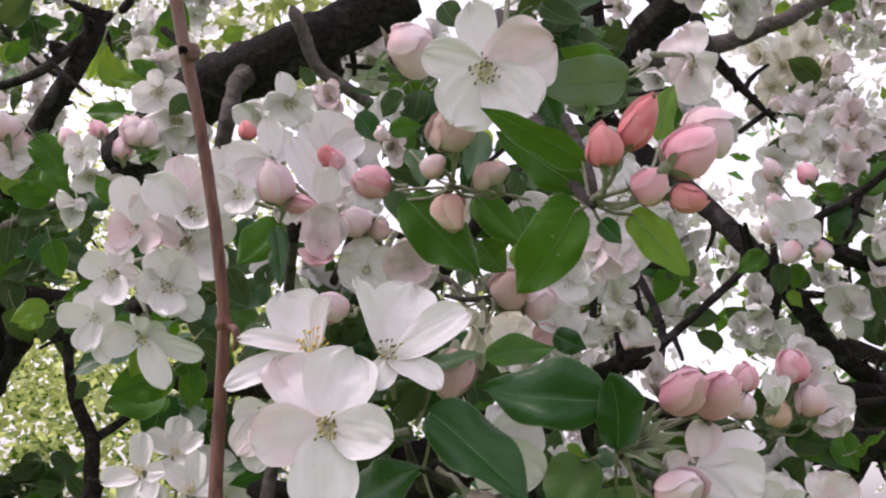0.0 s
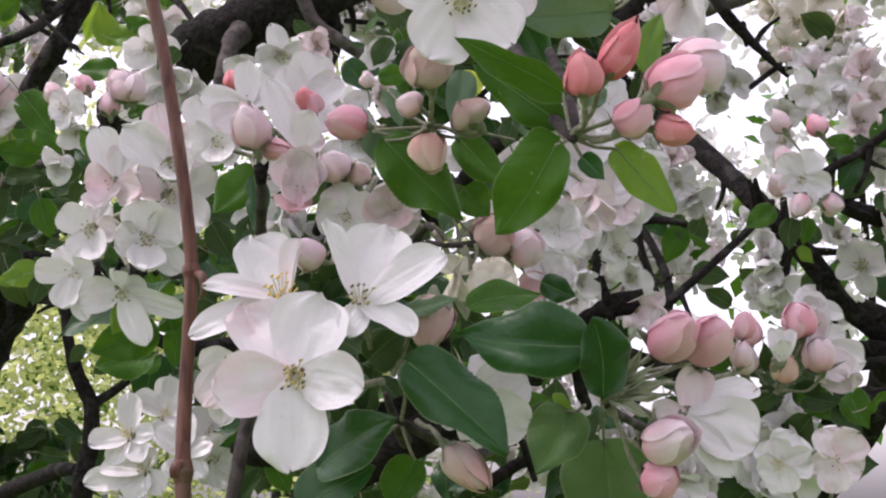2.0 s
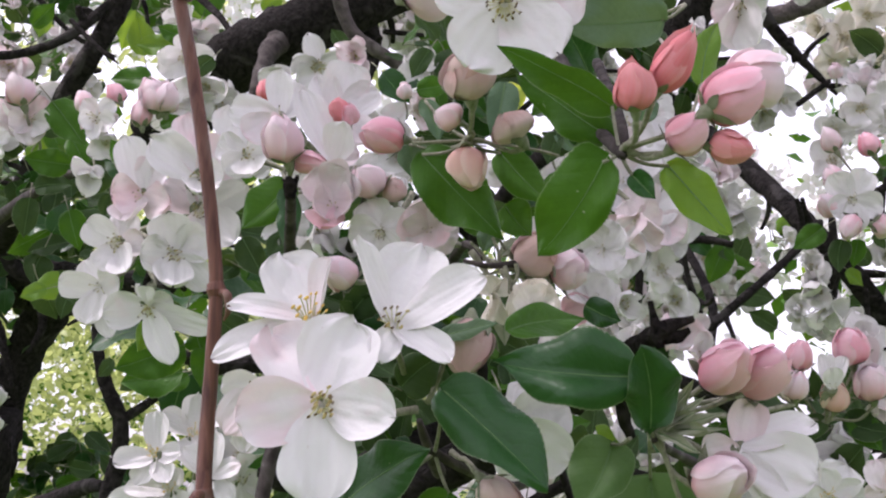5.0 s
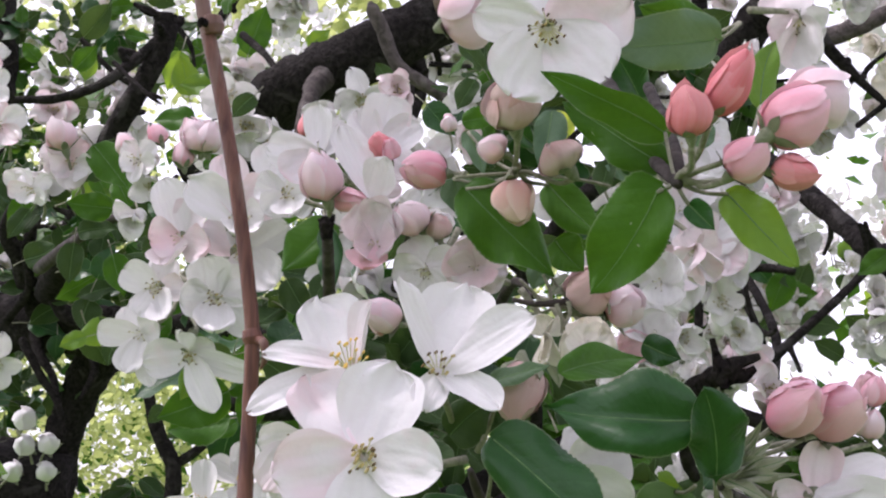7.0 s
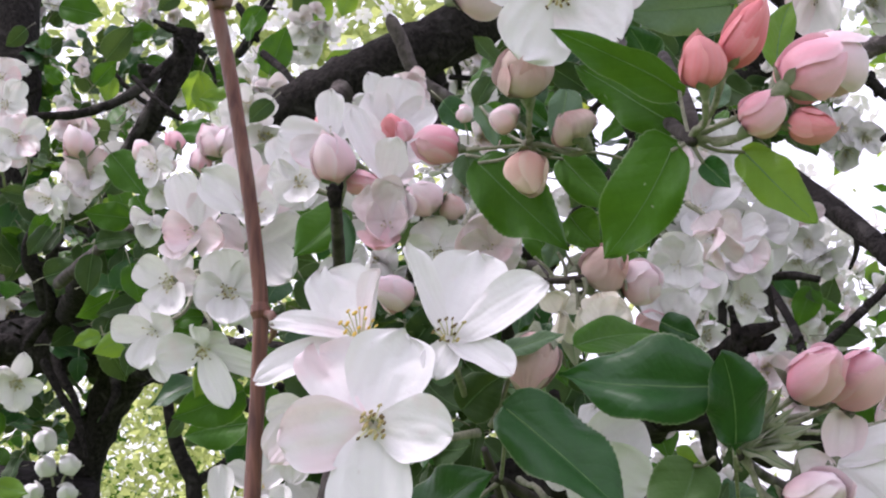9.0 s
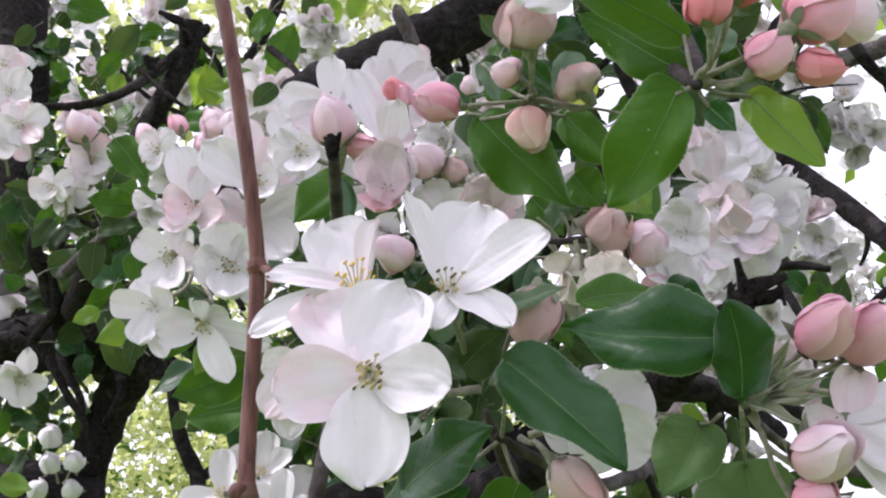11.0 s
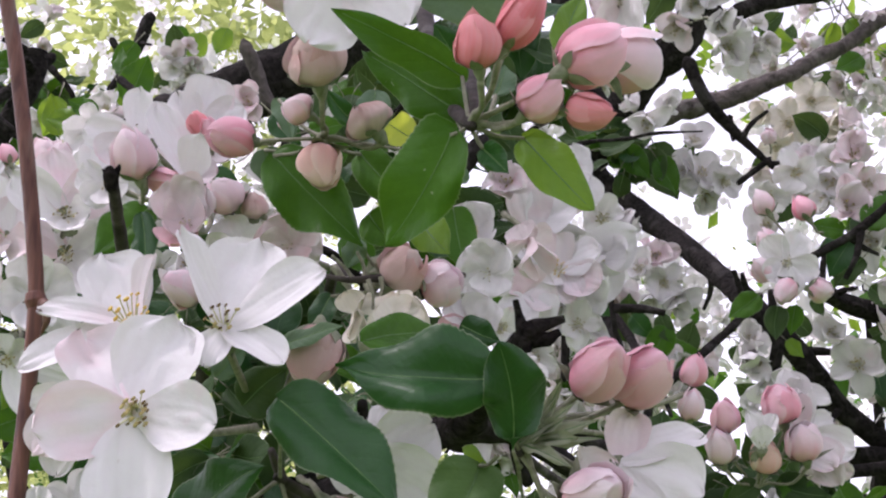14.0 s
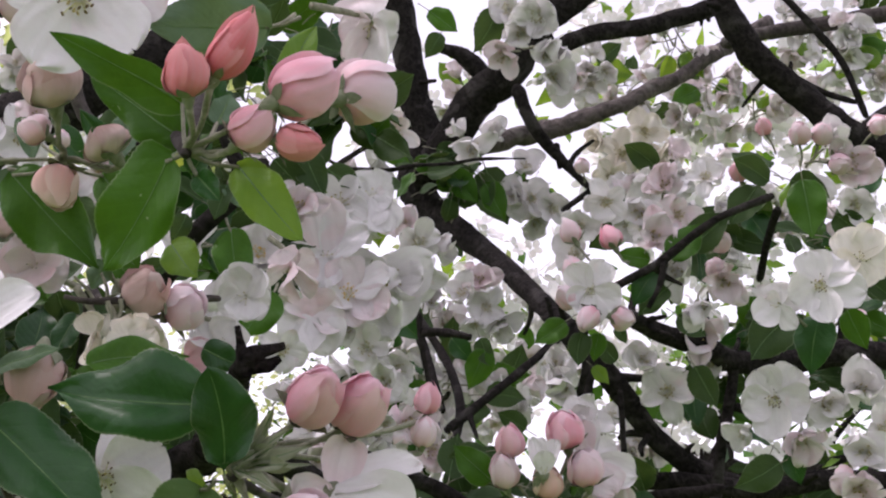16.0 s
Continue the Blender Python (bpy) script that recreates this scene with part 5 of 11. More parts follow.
part("branch", tube([(0.0934, 0.8, 1.6875), (0.0955, 0.8, 1.6863), (0.1092, 0.8, 1.6783), (0.1284, 0.8, 1.6704), (0.1475, 0.8, 1.6599), (0.1521, 0.8, 1.6573)], [0.0006, 0.0019, 0.0038, 0.0041, 0.0041, 0.0012], 10, 7, 0.18), BARK, tree, "dark knotty branch")
part("spur", tube([(0.108, 0.8004, 1.6787), (0.1042, 0.8025, 1.6798), (0.1004, 0.8037, 1.6811)], [0.0030, 0.0023, 0.0016], 6, 4, 0.3, 300.0), BARK, tree)
part("spur", tube([(0.141, 0.7978, 1.6623), (0.1397, 0.7906, 1.6602), (0.1379, 0.784, 1.6563)], [0.0026, 0.0020, 0.0014], 6, 4, 0.3, 300.0), BARK, tree)
part("branch", tube([(0.1045, 0.9, 1.7816), (0.1041, 0.9, 1.7755), (0.1028, 0.9, 1.7562), (0.1016, 0.9, 1.7307), (0.1014, 0.9, 1.7259)], [0.0009, 0.0029, 0.0025, 0.0023, 0.0007], 10, 7, 0.18), BARK, tree)
part("spur", tube([(0.1016, 0.8983, 1.7656), (0.0976, 0.8957, 1.7659), (0.0943, 0.8913, 1.7674)], [0.0024, 0.0019, 0.0013], 6, 4, 0.3, 300.0), BARK, tree)
part("branch", tube([(0.2478, 0.9507, 1.8056), (0.2509, 0.95, 1.8073), (0.2727, 0.945, 1.8189), (0.2822, 0.94, 1.8249), (0.31, 0.93, 1.8458), (0.3406, 0.92, 1.8579), (0.3434, 0.9191, 1.859)], [0.0008, 0.0027, 0.0026, 0.0031, 0.0025, 0.0024, 0.0007], 10, 7, 0.18), BARK, tree)
part("spur", tube([(0.2755, 0.9451, 1.8196), (0.2862, 0.953, 1.8147), (0.2967, 0.9638, 1.814)], [0.0021, 0.0016, 0.0011], 6, 4, 0.3, 300.0), BARK, tree)
part("spur", tube([(0.2809, 0.9406, 1.8229), (0.278, 0.941, 1.8085), (0.2711, 0.9454, 1.7942)], [0.0028, 0.0021, 0.0015], 6, 4, 0.3, 300.0), BARK, tree)
part("twig", tube([(0.3485, 0.9269, 1.8539), (0.3485, 0.93, 1.8522), (0.3487, 0.95, 1.8418), (0.3512, 0.98, 1.8242), (0.3514, 0.9828, 1.8226)], [0.0008, 0.0027, 0.0024, 0.0025, 0.0007], 6, 7, 0.18), BARK, tree)
part("limb", tube([(0.2802, 1.05, 1.8126), (0.3099, 1.08, 1.8079), (0.3465, 1.1, 1.8028), (0.372, 1.12, 1.797), (0.4198, 1.14, 1.8018), (0.4663, 1.15, 1.811), (0.5263, 1.15, 1.8058)], [0.0057, 0.0066, 0.0079, 0.0081, 0.0091, 0.0105, 0.0105], 10, 7, 0.14), BARK, tree)
part("spur", tube([(0.2837, 1.0526, 1.8155), (0.2857, 1.0532, 1.8278), (0.2879, 1.0505, 1.8407)], [0.0030, 0.0023, 0.0016], 6, 4, 0.3, 300.0), BARK, tree)
part("spur", tube([(0.3706, 1.1179, 1.8021), (0.3736, 1.1173, 1.8077), (0.3755, 1.1187, 1.8143)], [0.0026, 0.0020, 0.0014], 6, 4, 0.3, 300.0), BARK, tree)
part("spur", tube([(0.295, 1.0606, 1.8114), (0.3021, 1.0565, 1.8134), (0.3087, 1.0556, 1.8144)], [0.0023, 0.0018, 0.0012], 6, 4, 0.3, 300.0), BARK, tree)
part("spur", tube([(0.3873, 1.1238, 1.7944), (0.3884, 1.1225, 1.7886), (0.3876, 1.1182, 1.7856)], [0.0035, 0.0027, 0.0019], 6, 4, 0.3, 300.0), BARK, tree)
part("spur", tube([(0.2991, 1.0729, 1.8113), (0.2901, 1.0781, 1.8193), (0.2839, 1.0838, 1.8246)], [0.0035, 0.0027, 0.0019], 6, 4, 0.3, 300.0), BARK, tree)
part("spur", tube([(0.2973, 1.063, 1.8087), (0.3013, 1.0486, 1.8025), (0.31, 1.0426, 1.7972)], [0.0024, 0.0019, 0.0013], 6, 4, 0.3, 300.0), BARK, tree)
part("spur", tube([(0.3939, 1.124, 1.7998), (0.3988, 1.1101, 1.8024), (0.404, 1.1017, 1.804)], [0.0033, 0.0025, 0.0018], 6, 4, 0.3, 300.0), BARK, tree)
part("branch", tube([(0.3735, 1.12, 1.8058), (0.372, 1.12, 1.797), (0.3664, 1.12, 1.7644), (0.3615, 1.13, 1.7336), (0.3578, 1.14, 1.6829), (0.3572, 1.1418, 1.6737)], [0.0013, 0.0041, 0.0043, 0.0043, 0.0043, 0.0013], 10, 7, 0.18), BARK, tree)
part("spur", tube([(0.3652, 1.1203, 1.7543), (0.3631, 1.1118, 1.7407), (0.3636, 1.109, 1.7266)], [0.0036, 0.0028, 0.0019], 6, 4, 0.3, 300.0), BARK, tree)
part("spur", tube([(0.3702, 1.1183, 1.7644), (0.3835, 1.1155, 1.7597), (0.3933, 1.1078, 1.7585)], [0.0033, 0.0025, 0.0018], 6, 4, 0.3, 300.0), BARK, tree)
part("limb", tube([(0.3021, 1.15, 1.7151), (0.3498, 1.16, 1.7148), (0.3985, 1.17, 1.7104), (0.4534, 1.18, 1.7204), (0.5394, 1.2, 1.7195)], [0.0065, 0.0073, 0.0079, 0.0083, 0.0088], 14, 7, 0.15), BARK, tree)
part("spur", tube([(0.4743, 1.1795, 1.7152), (0.4734, 1.1768, 1.712), (0.4731, 1.1733, 1.7096)], [0.0036, 0.0027, 0.0019], 6, 4, 0.3, 300.0), BARK, tree)
part("spur", tube([(0.3018, 1.1546, 1.7111), (0.3024, 1.1622, 1.7031), (0.3008, 1.1687, 1.6988)], [0.0024, 0.0019, 0.0013], 6, 4, 0.3, 300.0), BARK, tree)
part("spur", tube([(0.3236, 1.1485, 1.7165), (0.3251, 1.144, 1.7177), (0.3243, 1.1393, 1.7188)], [0.0030, 0.0023, 0.0016], 6, 4, 0.3, 300.0), BARK, tree)
part("spur", tube([(0.3751, 1.1709, 1.7088), (0.3753, 1.1781, 1.7061), (0.3756, 1.1829, 1.701)], [0.0027, 0.0021, 0.0015], 6, 4, 0.3, 300.0), BARK, tree)
part("spur", tube([(0.4347, 1.1692, 1.7174), (0.4353, 1.157, 1.7194), (0.4343, 1.1377, 1.7188)], [0.0035, 0.0027, 0.0019], 6, 4, 0.3, 300.0), BARK, tree)
part("twig", tube([(0.2671, 1.1, 1.8007), (0.2661, 1.1, 1.7951), (0.2616, 1.1, 1.7712), (0.2592, 1.1, 1.7554), (0.2586, 1.1, 1.7514)], [0.0013, 0.0043, 0.0039, 0.0031, 0.0009], 6, 7, 0.18), BARK, tree)
part("twig", tube([(0.2843, 1.1, 1.7707), (0.2844, 1.1, 1.7677), (0.2856, 1.1, 1.7363), (0.2866, 1.1, 1.7054), (0.2868, 1.1, 1.7024)], [0.0007, 0.0023, 0.0023, 0.0023, 0.0007], 6, 7, 0.18), BARK, tree)
part("twig", tube([(0.4818, 1.2, 1.9276), (0.4821, 1.2, 1.9235), (0.4842, 1.2, 1.8867), (0.4807, 1.2, 1.8323), (0.4804, 1.2, 1.8277)], [0.0009, 0.0031, 0.0031, 0.0035, 0.0011], 6, 7, 0.18), BARK, tree)
part("twig", tube([(0.1516, 0.9979, 1.7396), (0.1513, 1, 1.7415), (0.1441, 1.05, 1.7878), (0.1392, 1.1, 1.8259), (0.1389, 1.103, 1.8281)], [0.0007, 0.0022, 0.0035, 0.0029, 0.0009], 8, 7, 0.18), BARK, tree)
part("twig", tube([(0.2501, 1.05, 1.8122), (0.2502, 1.05, 1.8081), (0.251, 1.05, 1.7764), (0.2445, 1.06, 1.7502), (0.2438, 1.0611, 1.7475)], [0.0009, 0.0031, 0.0027, 0.0023, 0.0007], 6, 7, 0.18), BARK, tree)
part("branch", tube([(0.2672, 1.1, 1.694), (0.2776, 1.1, 1.6951), (0.3172, 1.1, 1.6992), (0.3464, 1.1, 1.7033), (0.3578, 1.1, 1.705)], [0.0014, 0.0040, 0.0044, 0.0044, 0.0014], 10, 7, 0.18), BARK, tree)
part("spur", tube([(0.286, 1.1044, 1.6939), (0.287, 1.1199, 1.685), (0.287, 1.13, 1.6818)], [0.0031, 0.0024, 0.0017], 6, 4, 0.3, 300.0), BARK, tree)
part("limb", tube([(0.2323, 1.1, 1.6629), (0.2805, 1.1, 1.6671), (0.351, 1.12, 1.6725)], [0.0120, 0.0128, 0.0131], 10, 7, 0.18), BARK, tree)
part("spur", tube([(0.3252, 1.1188, 1.6745), (0.3213, 1.1207, 1.6776), (0.3178, 1.1257, 1.6798)], [0.0023, 0.0018, 0.0013], 6, 4, 0.3, 300.0), BARK, tree)
part("spur", tube([(0.3366, 1.1235, 1.6724), (0.3341, 1.1285, 1.6738), (0.3287, 1.1356, 1.6737)], [0.0021, 0.0016, 0.0011], 6, 4, 0.3, 300.0), BARK, tree)
part("spur", tube([(0.3366, 1.1111, 1.6653), (0.3381, 1.1024, 1.6502), (0.3397, 1.0928, 1.6412)], [0.0023, 0.0018, 0.0013], 6, 4, 0.3, 300.0), BARK, tree)

# bare shoots in front
shoot = thing("bare_shoot", (0, 0, 0), "thin red-brown bare shoot hanging in front of the blossom", "twig")
part("stem", tube([(-0.0917, 0.45, 1.8052), (-0.0859, 0.446, 1.7742), (-0.0816, 0.443, 1.7552), (-0.0763, 0.44, 1.7332), (-0.0708, 0.437, 1.7051), (-0.0677, 0.436, 1.6849), (-0.0661, 0.436, 1.669), (-0.0665, 0.436, 1.6459), (-0.0668, 0.434, 1.6267), (-0.0661, 0.43, 1.611), (-0.065, 0.43, 1.5896)], [0.00228, 0.00214, 0.00212, 0.00200, 0.00197, 0.00195, 0.00202, 0.00200, 0.00213, 0.00233, 0.00231], 12, 7, 0.05, 300.0), SHOOT, shoot)
part("node", tube([(-0.0665, 0.436, 1.6711), (-0.0661, 0.436, 1.669), (-0.0659, 0.436, 1.6672)], [0.00226, 0.00290, 0.00226], 10, 7, 0.1, 300.0), SHOOT, shoot, "swollen leaf node")
part("dry_bud", tube([(-0.0651, 0.436, 1.6685), (-0.062, 0.43, 1.6668), (-0.0615, 0.43, 1.6628), (-0.063, 0.432, 1.6602)], [0.00113, 0.00127, 0.00095, 0.00032], 8, 7, 0.1, 300.0), SHOOT, shoot)
part("node", tube([(-0.0662, 0.43, 1.6144), (-0.0661, 0.43, 1.6113), (-0.0659, 0.43, 1.6079)], [0.00233, 0.00326, 0.00248], 10, 7, 0.1, 300.0), SHOOT, shoot)
part("dry_bud", tube([(-0.066, 0.425, 1.6131), (-0.0667, 0.42, 1.6119), (-0.0668, 0.42, 1.6092)], [0.00138, 0.00167, 0.00121], 8, 7, 0.15, 300.0), SHOOT, shoot)
part("node", tube([(-0.0803, 0.442, 1.76), (-0.0802, 0.442, 1.7573), (-0.0798, 0.442, 1.7547)], [0.00253, 0.00326, 0.00253], 10, 7, 0.1, 300.0), SHOOT, shoot)
part("dry_bud", tube([(-0.0814, 0.44, 1.7571), (-0.0825, 0.438, 1.7572), (-0.0832, 0.438, 1.7556)], [0.00108, 0.00126, 0.00054], 8, 7, 0.15, 300.0), CUT, shoot)
cut = thing("cut_twig", (0, 0, 0), "grey-brown twig with a dark broken end, standing among the flowers", "twig")
part("stem", tube([(-0.0435, 0.412, 1.6933), (-0.0449, 0.425, 1.6894), (-0.0479, 0.452, 1.6812), (-0.0499, 0.47, 1.6633), (-0.0516, 0.475, 1.6395), (-0.0541, 0.47, 1.622), (-0.0561, 0.465, 1.6052), (-0.0576, 0.46, 1.5889)], [0.00139, 0.00159, 0.00185, 0.00191, 0.00208, 0.00230, 0.00235, 0.00231], 10, 7, 0.1, 300.0), BARK_GREY, cut)
part("broken_end", tube([(-0.0441, 0.41, 1.6958), (-0.0437, 0.411, 1.6943), (-0.0435, 0.412, 1.6926), (-0.0434, 0.412, 1.6904)], [0.00077, 0.00200, 0.00185, 0.00146], 9, 7, 0.4, 300.0), CUT, cut, "dark splintered end")
part("splinter", tube([(-0.0416, 0.411, 1.6965), (-0.0422, 0.411, 1.6949), (-0.043, 0.412, 1.693)], [0.00039, 0.00092, 0.00123], 6, 7, 0.4, 300.0), CUT, cut)
part("splinter", tube([(-0.0456, 0.411, 1.6954), (-0.0447, 0.411, 1.6943), (-0.0438, 0.412, 1.6926)], [0.00031, 0.00069, 0.00092], 6, 7, 0.4, 300.0), CUT, cut)

# the large open flowers in front
f = flower((-0.0323, 0.399, 1.6358), (0.1, -0.99, -0.08), "white apple flower, fully open, with yellow stamens", stalk=(-0.0096, 0.43, 1.6367), size=0.0442, seed=101, count=22, spread=0.5, stamen=0.0078)
petal(f, (-0.0143, 0.007, 0.0195), 0.0198, (0.3, -0.9, 0.25), seed=102, mat=PETAL_BLUSH, cup=0.55, curl=-0.1, ruffle=0.1, notch=0.03)
petal(f, (0.0072, 0.005, 0.0222), 0.0211, (-0.1, -0.9, 0.25), seed=103, cup=0.55, curl=-0.1, ruffle=0.1, notch=0.02)
petal(f, (0.0199, -0.007, -0.0044), 0.0152, (-0.1, -0.98, 0.1), seed=104, cup=0.62, curl=0.25, ruffle=0.14, notch=0.08)
petal(f, (0, -0.01, -0.024), 0.0194, (0.05, -0.95, 0.25), seed=105, cup=0.45, curl=-0.3, ruffle=0.1, notch=0.05)
petal(f, (-0.0208, -0.006, -0.0049), 0.0178, (0.35, -0.93, 0.05), seed=106, mat=PETAL_BLUSH, cup=0.55, curl=0.15, ruffle=0.1, notch=0.04)
f = flower((-0.05, 0.418, 1.642), (-0.25, -0.9, -0.25), "white apple flower half hidden behind its neighbour", stalk=(-0.0464, 0.44, 1.6374), size=0.0294, seed=111, count=4, stamen=0.005)
petal(f, (-0.0089, -0.002, -0.0138), 0.0114, (-0.25, -0.9, -0.25), seed=112, mat=PETAL_BLUSH, cup=0.45, curl=0.2)
petal(f, (-0.0036, 0, -0.0182), 0.0100, (-0.25, -0.9, -0.25), seed=113, cup=0.4, curl=0.1)
petal(f, (-0.0105, 0, -0.0019), 0.0101, (-0.25, -0.9, -0.25), seed=114, cup=0.5, curl=0.3)
f = flower((-0.0376, 0.416, 1.6584), (0.08, -0.93, 0.34), "white apple flower, fully open, with golden stamens", stalk=(-0.0249, 0.45, 1.6422), size=0.0418, seed=121, anther=ANTHER_YELLOW, count=16, stamen=0.0085, spread=0.4)
petal(f, (-0.0093, 0.006, 0.0185), 0.0175, (0.15, -0.95, 0.2), seed=122, cup=0.5, curl=0.0, ruffle=0.08)
petal(f, (-0.0207, -0.006, 0.0055), 0.0087, (0.35, -0.7, 0.6), seed=123, cup=0.75, curl=-0.3, ruffle=0.12)
petal(f, (-0.0242, -0.01, -0.0088), 0.0100, (0.25, -0.75, 0.6), seed=124, cup=0.5, curl=-0.35, ruffle=0.12)
petal(f, (0.0068, -0.002, 0.0166), 0.0088, (-0.75, -0.6, 0.1), seed=125, mat=PETAL_BLUSH, cup=0.7, curl=0.3, ruffle=0.12)
petal(f, (0.0121, -0.004, -0.006), 0.0110, (0.08, -0.93, 0.34), seed=126, cup=0.5, curl=0.2)
f = flower((-0.0153, 0.408, 1.6566), (0.06, -0.93, 0.3), "white apple flower, fully open, with long stamens", stalk=(-0.0165, 0.46, 1.6492), size=0.0441, seed=131, count=13, stamen=0.0075, spread=0.45)
petal(f, (0.0068, 0.008, 0.0222), 0.0195, (-0.05, -0.95, 0.2), seed=132, cup=0.5, curl=0.0, ruffle=0.08, notch=0.02)
petal(f, (0.0244, -0.004, 0.0118), 0.0136, (-0.3, -0.85, 0.35), seed=133, cup=0.6, curl=0.2, ruffle=0.1, notch=0.0)
petal(f, (0.0148, -0.011, -0.0076), 0.0094, (-0.1, -0.72, 0.7), seed=134, cup=0.45, curl=-0.35, ruffle=0.14)
petal(f, (-0.0121, -0.004, 0.021), 0.0095, (0.72, -0.65, 0.1), seed=135, cup=0.8, curl=0.25, ruffle=0.16)
petal(f, (-0.0028, -0.009, -0.0095), 0.0090, (0.1, -0.8, 0.55), seed=136, cup=0.5, curl=-0.2)

# flower and buds at the top
f = flower((0.0122, 0.405, 1.7424), (-0.04, -0.9, -0.43), "white apple flower, fully open, with yellow stamens", count=22, stalk=(0.0215, 0.44, 1.7989), size=0.0435, stamen=0.0072)
petal(f, (-0.0036, 0.004, 0.0199), 0.0120, (-0.04, -0.9, -0.43), cup=0.4, seed=12, curl=0.43, twist=3)
petal(f, (0.0196, 0, 0.0086), 0.0217, (-0.04, -0.9, -0.43), mat=PETAL_BLUSH, cup=0.5, curl=0.4, seed=13, twist=-1)
petal(f, (0.0149, -0.002, -0.0152), 0.0197, (-0.04, -0.9, -0.43), cup=0.3, seed=14, curl=0.26, twist=-13)
petal(f, (-0.0096, 0, -0.0177), 0.0197, (-0.04, -0.9, -0.43), cup=0.3, curl=0.1, seed=15, twist=-4)
petal(f, (-0.0181, 0.002, 0.0053), 0.0130, (-0.04, -0.9, -0.43), cup=0.3, seed=16, curl=0.21, twist=-1)
bud((-0.0149, 0.45, 1.7596), (-0.0018, 0.44, 1.7623), 0.0192, mat=BUD_PALE, label="plump pink and white bud just opening", opening=0.08, seed=45)
bud((0.0037, 0.43, 1.7238), (0.0012, 0.42, 1.7354), 0.0158, mat=PETAL_OLIVE, label="olive-pink bud with hairy sepals", stalk=(0.0039, 0.45, 1.7163), seed=46)
f = flower((0.0844, 0.46, 1.7617), (-0.12, -0.58, -0.81), "white and pink apple flower seen from below", stalk=(0.0677, 0.44, 1.7582), size=0.0281, stamen=0.0046)
petal(f, (-0.0071, -0.006, -0.013), 0.0138, (-0.12, -0.58, -0.81), mat=PETAL_BLUSH, cup=0.5, seed=20, curl=-0.14, twist=-8)
petal(f, (0.0024, -0.006, -0.014), 0.0158, (-0.12, -0.58, -0.81), cup=0.5, seed=21, curl=-0.16, twist=7)
petal(f, (0.0077, 0, -0.0018), 0.0158, (-0.12, -0.58, -0.81), seed=22, cup=0.51, curl=-0.01, twist=-5)
petal(f, (-0.0022, 0.004, 0.0126), 0.0177, (-0.12, -0.58, -0.81), mat=PETAL_BLUSH, seed=23, cup=0.42, curl=0.19, twist=8)
petal(f, (-0.0094, 0, -0.0019), 0.0138, (-0.12, -0.58, -0.81), mat=PETAL_BLUSH, seed=24, cup=0.55, curl=0.28, twist=2)

# the cluster of deep pink buds
bud((0.0425, 0.366, 1.7034), (0.0411, 0.36, 1.7144), 0.0102, mat=BUD_RED, label="deep pink closed bud on a hairy stalk", stalk=(0.0408, 0.385, 1.6976), seed=54, sharp=0.48, calyx=0.9)
bud((0.0477, 0.368, 1.7083), (0.0558, 0.362, 1.7234), 0.0094, mat=BUD_RED, label="deep pink pointed bud on a hairy stalk", sharp=0.72, stalk=(0.0408, 0.385, 1.6976), seed=55)
bud((0.0602, 0.372, 1.7048), (0.0747, 0.376, 1.7157), 0.0142, mat=BUD_PINK, label="fat rose-pink bud with petals just parting", opening=0.05, stalk=(0.0408, 0.385, 1.6976), seed=56, calyx=0.35)
bud((0.0752, 0.42, 1.7245), (0.0902, 0.43, 1.7325), 0.0169, mat=BUD_PALE, label="pale pink bud opening white", opening=0.12, stalk=(0.0608, 0.4, 1.7045), seed=57, calyx=0.35)
bud((0.0525, 0.378, 1.6974), (0.0604, 0.372, 1.704), 0.0107, mat=BUD_PINK, label="rose-pink closed bud on a hairy stalk", stalk=(0.0408, 0.385, 1.6976), seed=58, calyx=0.5, sharp=0.5)
bud((0.0612, 0.376, 1.6975), (0.072, 0.372, 1.6962), 0.0087, mat=BUD_RED, label="deep pink closed bud on a hairy stalk", stalk=(0.0408, 0.385, 1.6976), seed=59)
leaf((0.0365, 0.386, 1.6954), (0.0193, 0.402, 1.6733), 0.0189, (-0.17, -0.99, 0.04), curl=-0.3, fold=0.18, wave=0.19, label="broad fresh green leaf with a pale midrib", seed=48, heart=1.1, tip_sharp=0.2, stalk=(0.0408, 0.385, 1.6976))
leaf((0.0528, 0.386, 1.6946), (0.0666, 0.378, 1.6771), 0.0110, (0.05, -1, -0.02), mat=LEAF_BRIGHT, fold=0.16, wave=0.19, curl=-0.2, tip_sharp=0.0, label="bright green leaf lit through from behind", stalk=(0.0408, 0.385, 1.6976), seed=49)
leaf((0.0392, 0.39, 1.7107), (0.0099, 0.378, 1.7206), 0.0096, (-0.05, -0.77, -0.64), mat=LEAF, fold=0.16, wave=0.19, curl=-0.25, tip_sharp=0.5, label="long green leaf with toothed edge", stalk=(0.0408, 0.385, 1.6976), seed=50)
leaf((0.0393, 0.398, 1.7047), (0.016, 0.408, 1.7239), 0.0118, (-0.1, -0.8, -0.5), mat=LEAF, fold=0.2, wave=0.2, label="leaf in the shade of a longer one", seed=51, tip_sharp=0.4, stalk=(0.0445, 0.385, 1.6999))
leaf((0.056, 0.425, 1.745), (0.0279, 0.41, 1.7381), 0.0167, (0.01, -0.91, -0.41), mat=LEAF_GREY, fold=0.18, wave=0.19, curl=-0.2, label="blue-green leaf underside with pale veins", stalk=(0.0635, 0.43, 1.7512), seed=52)
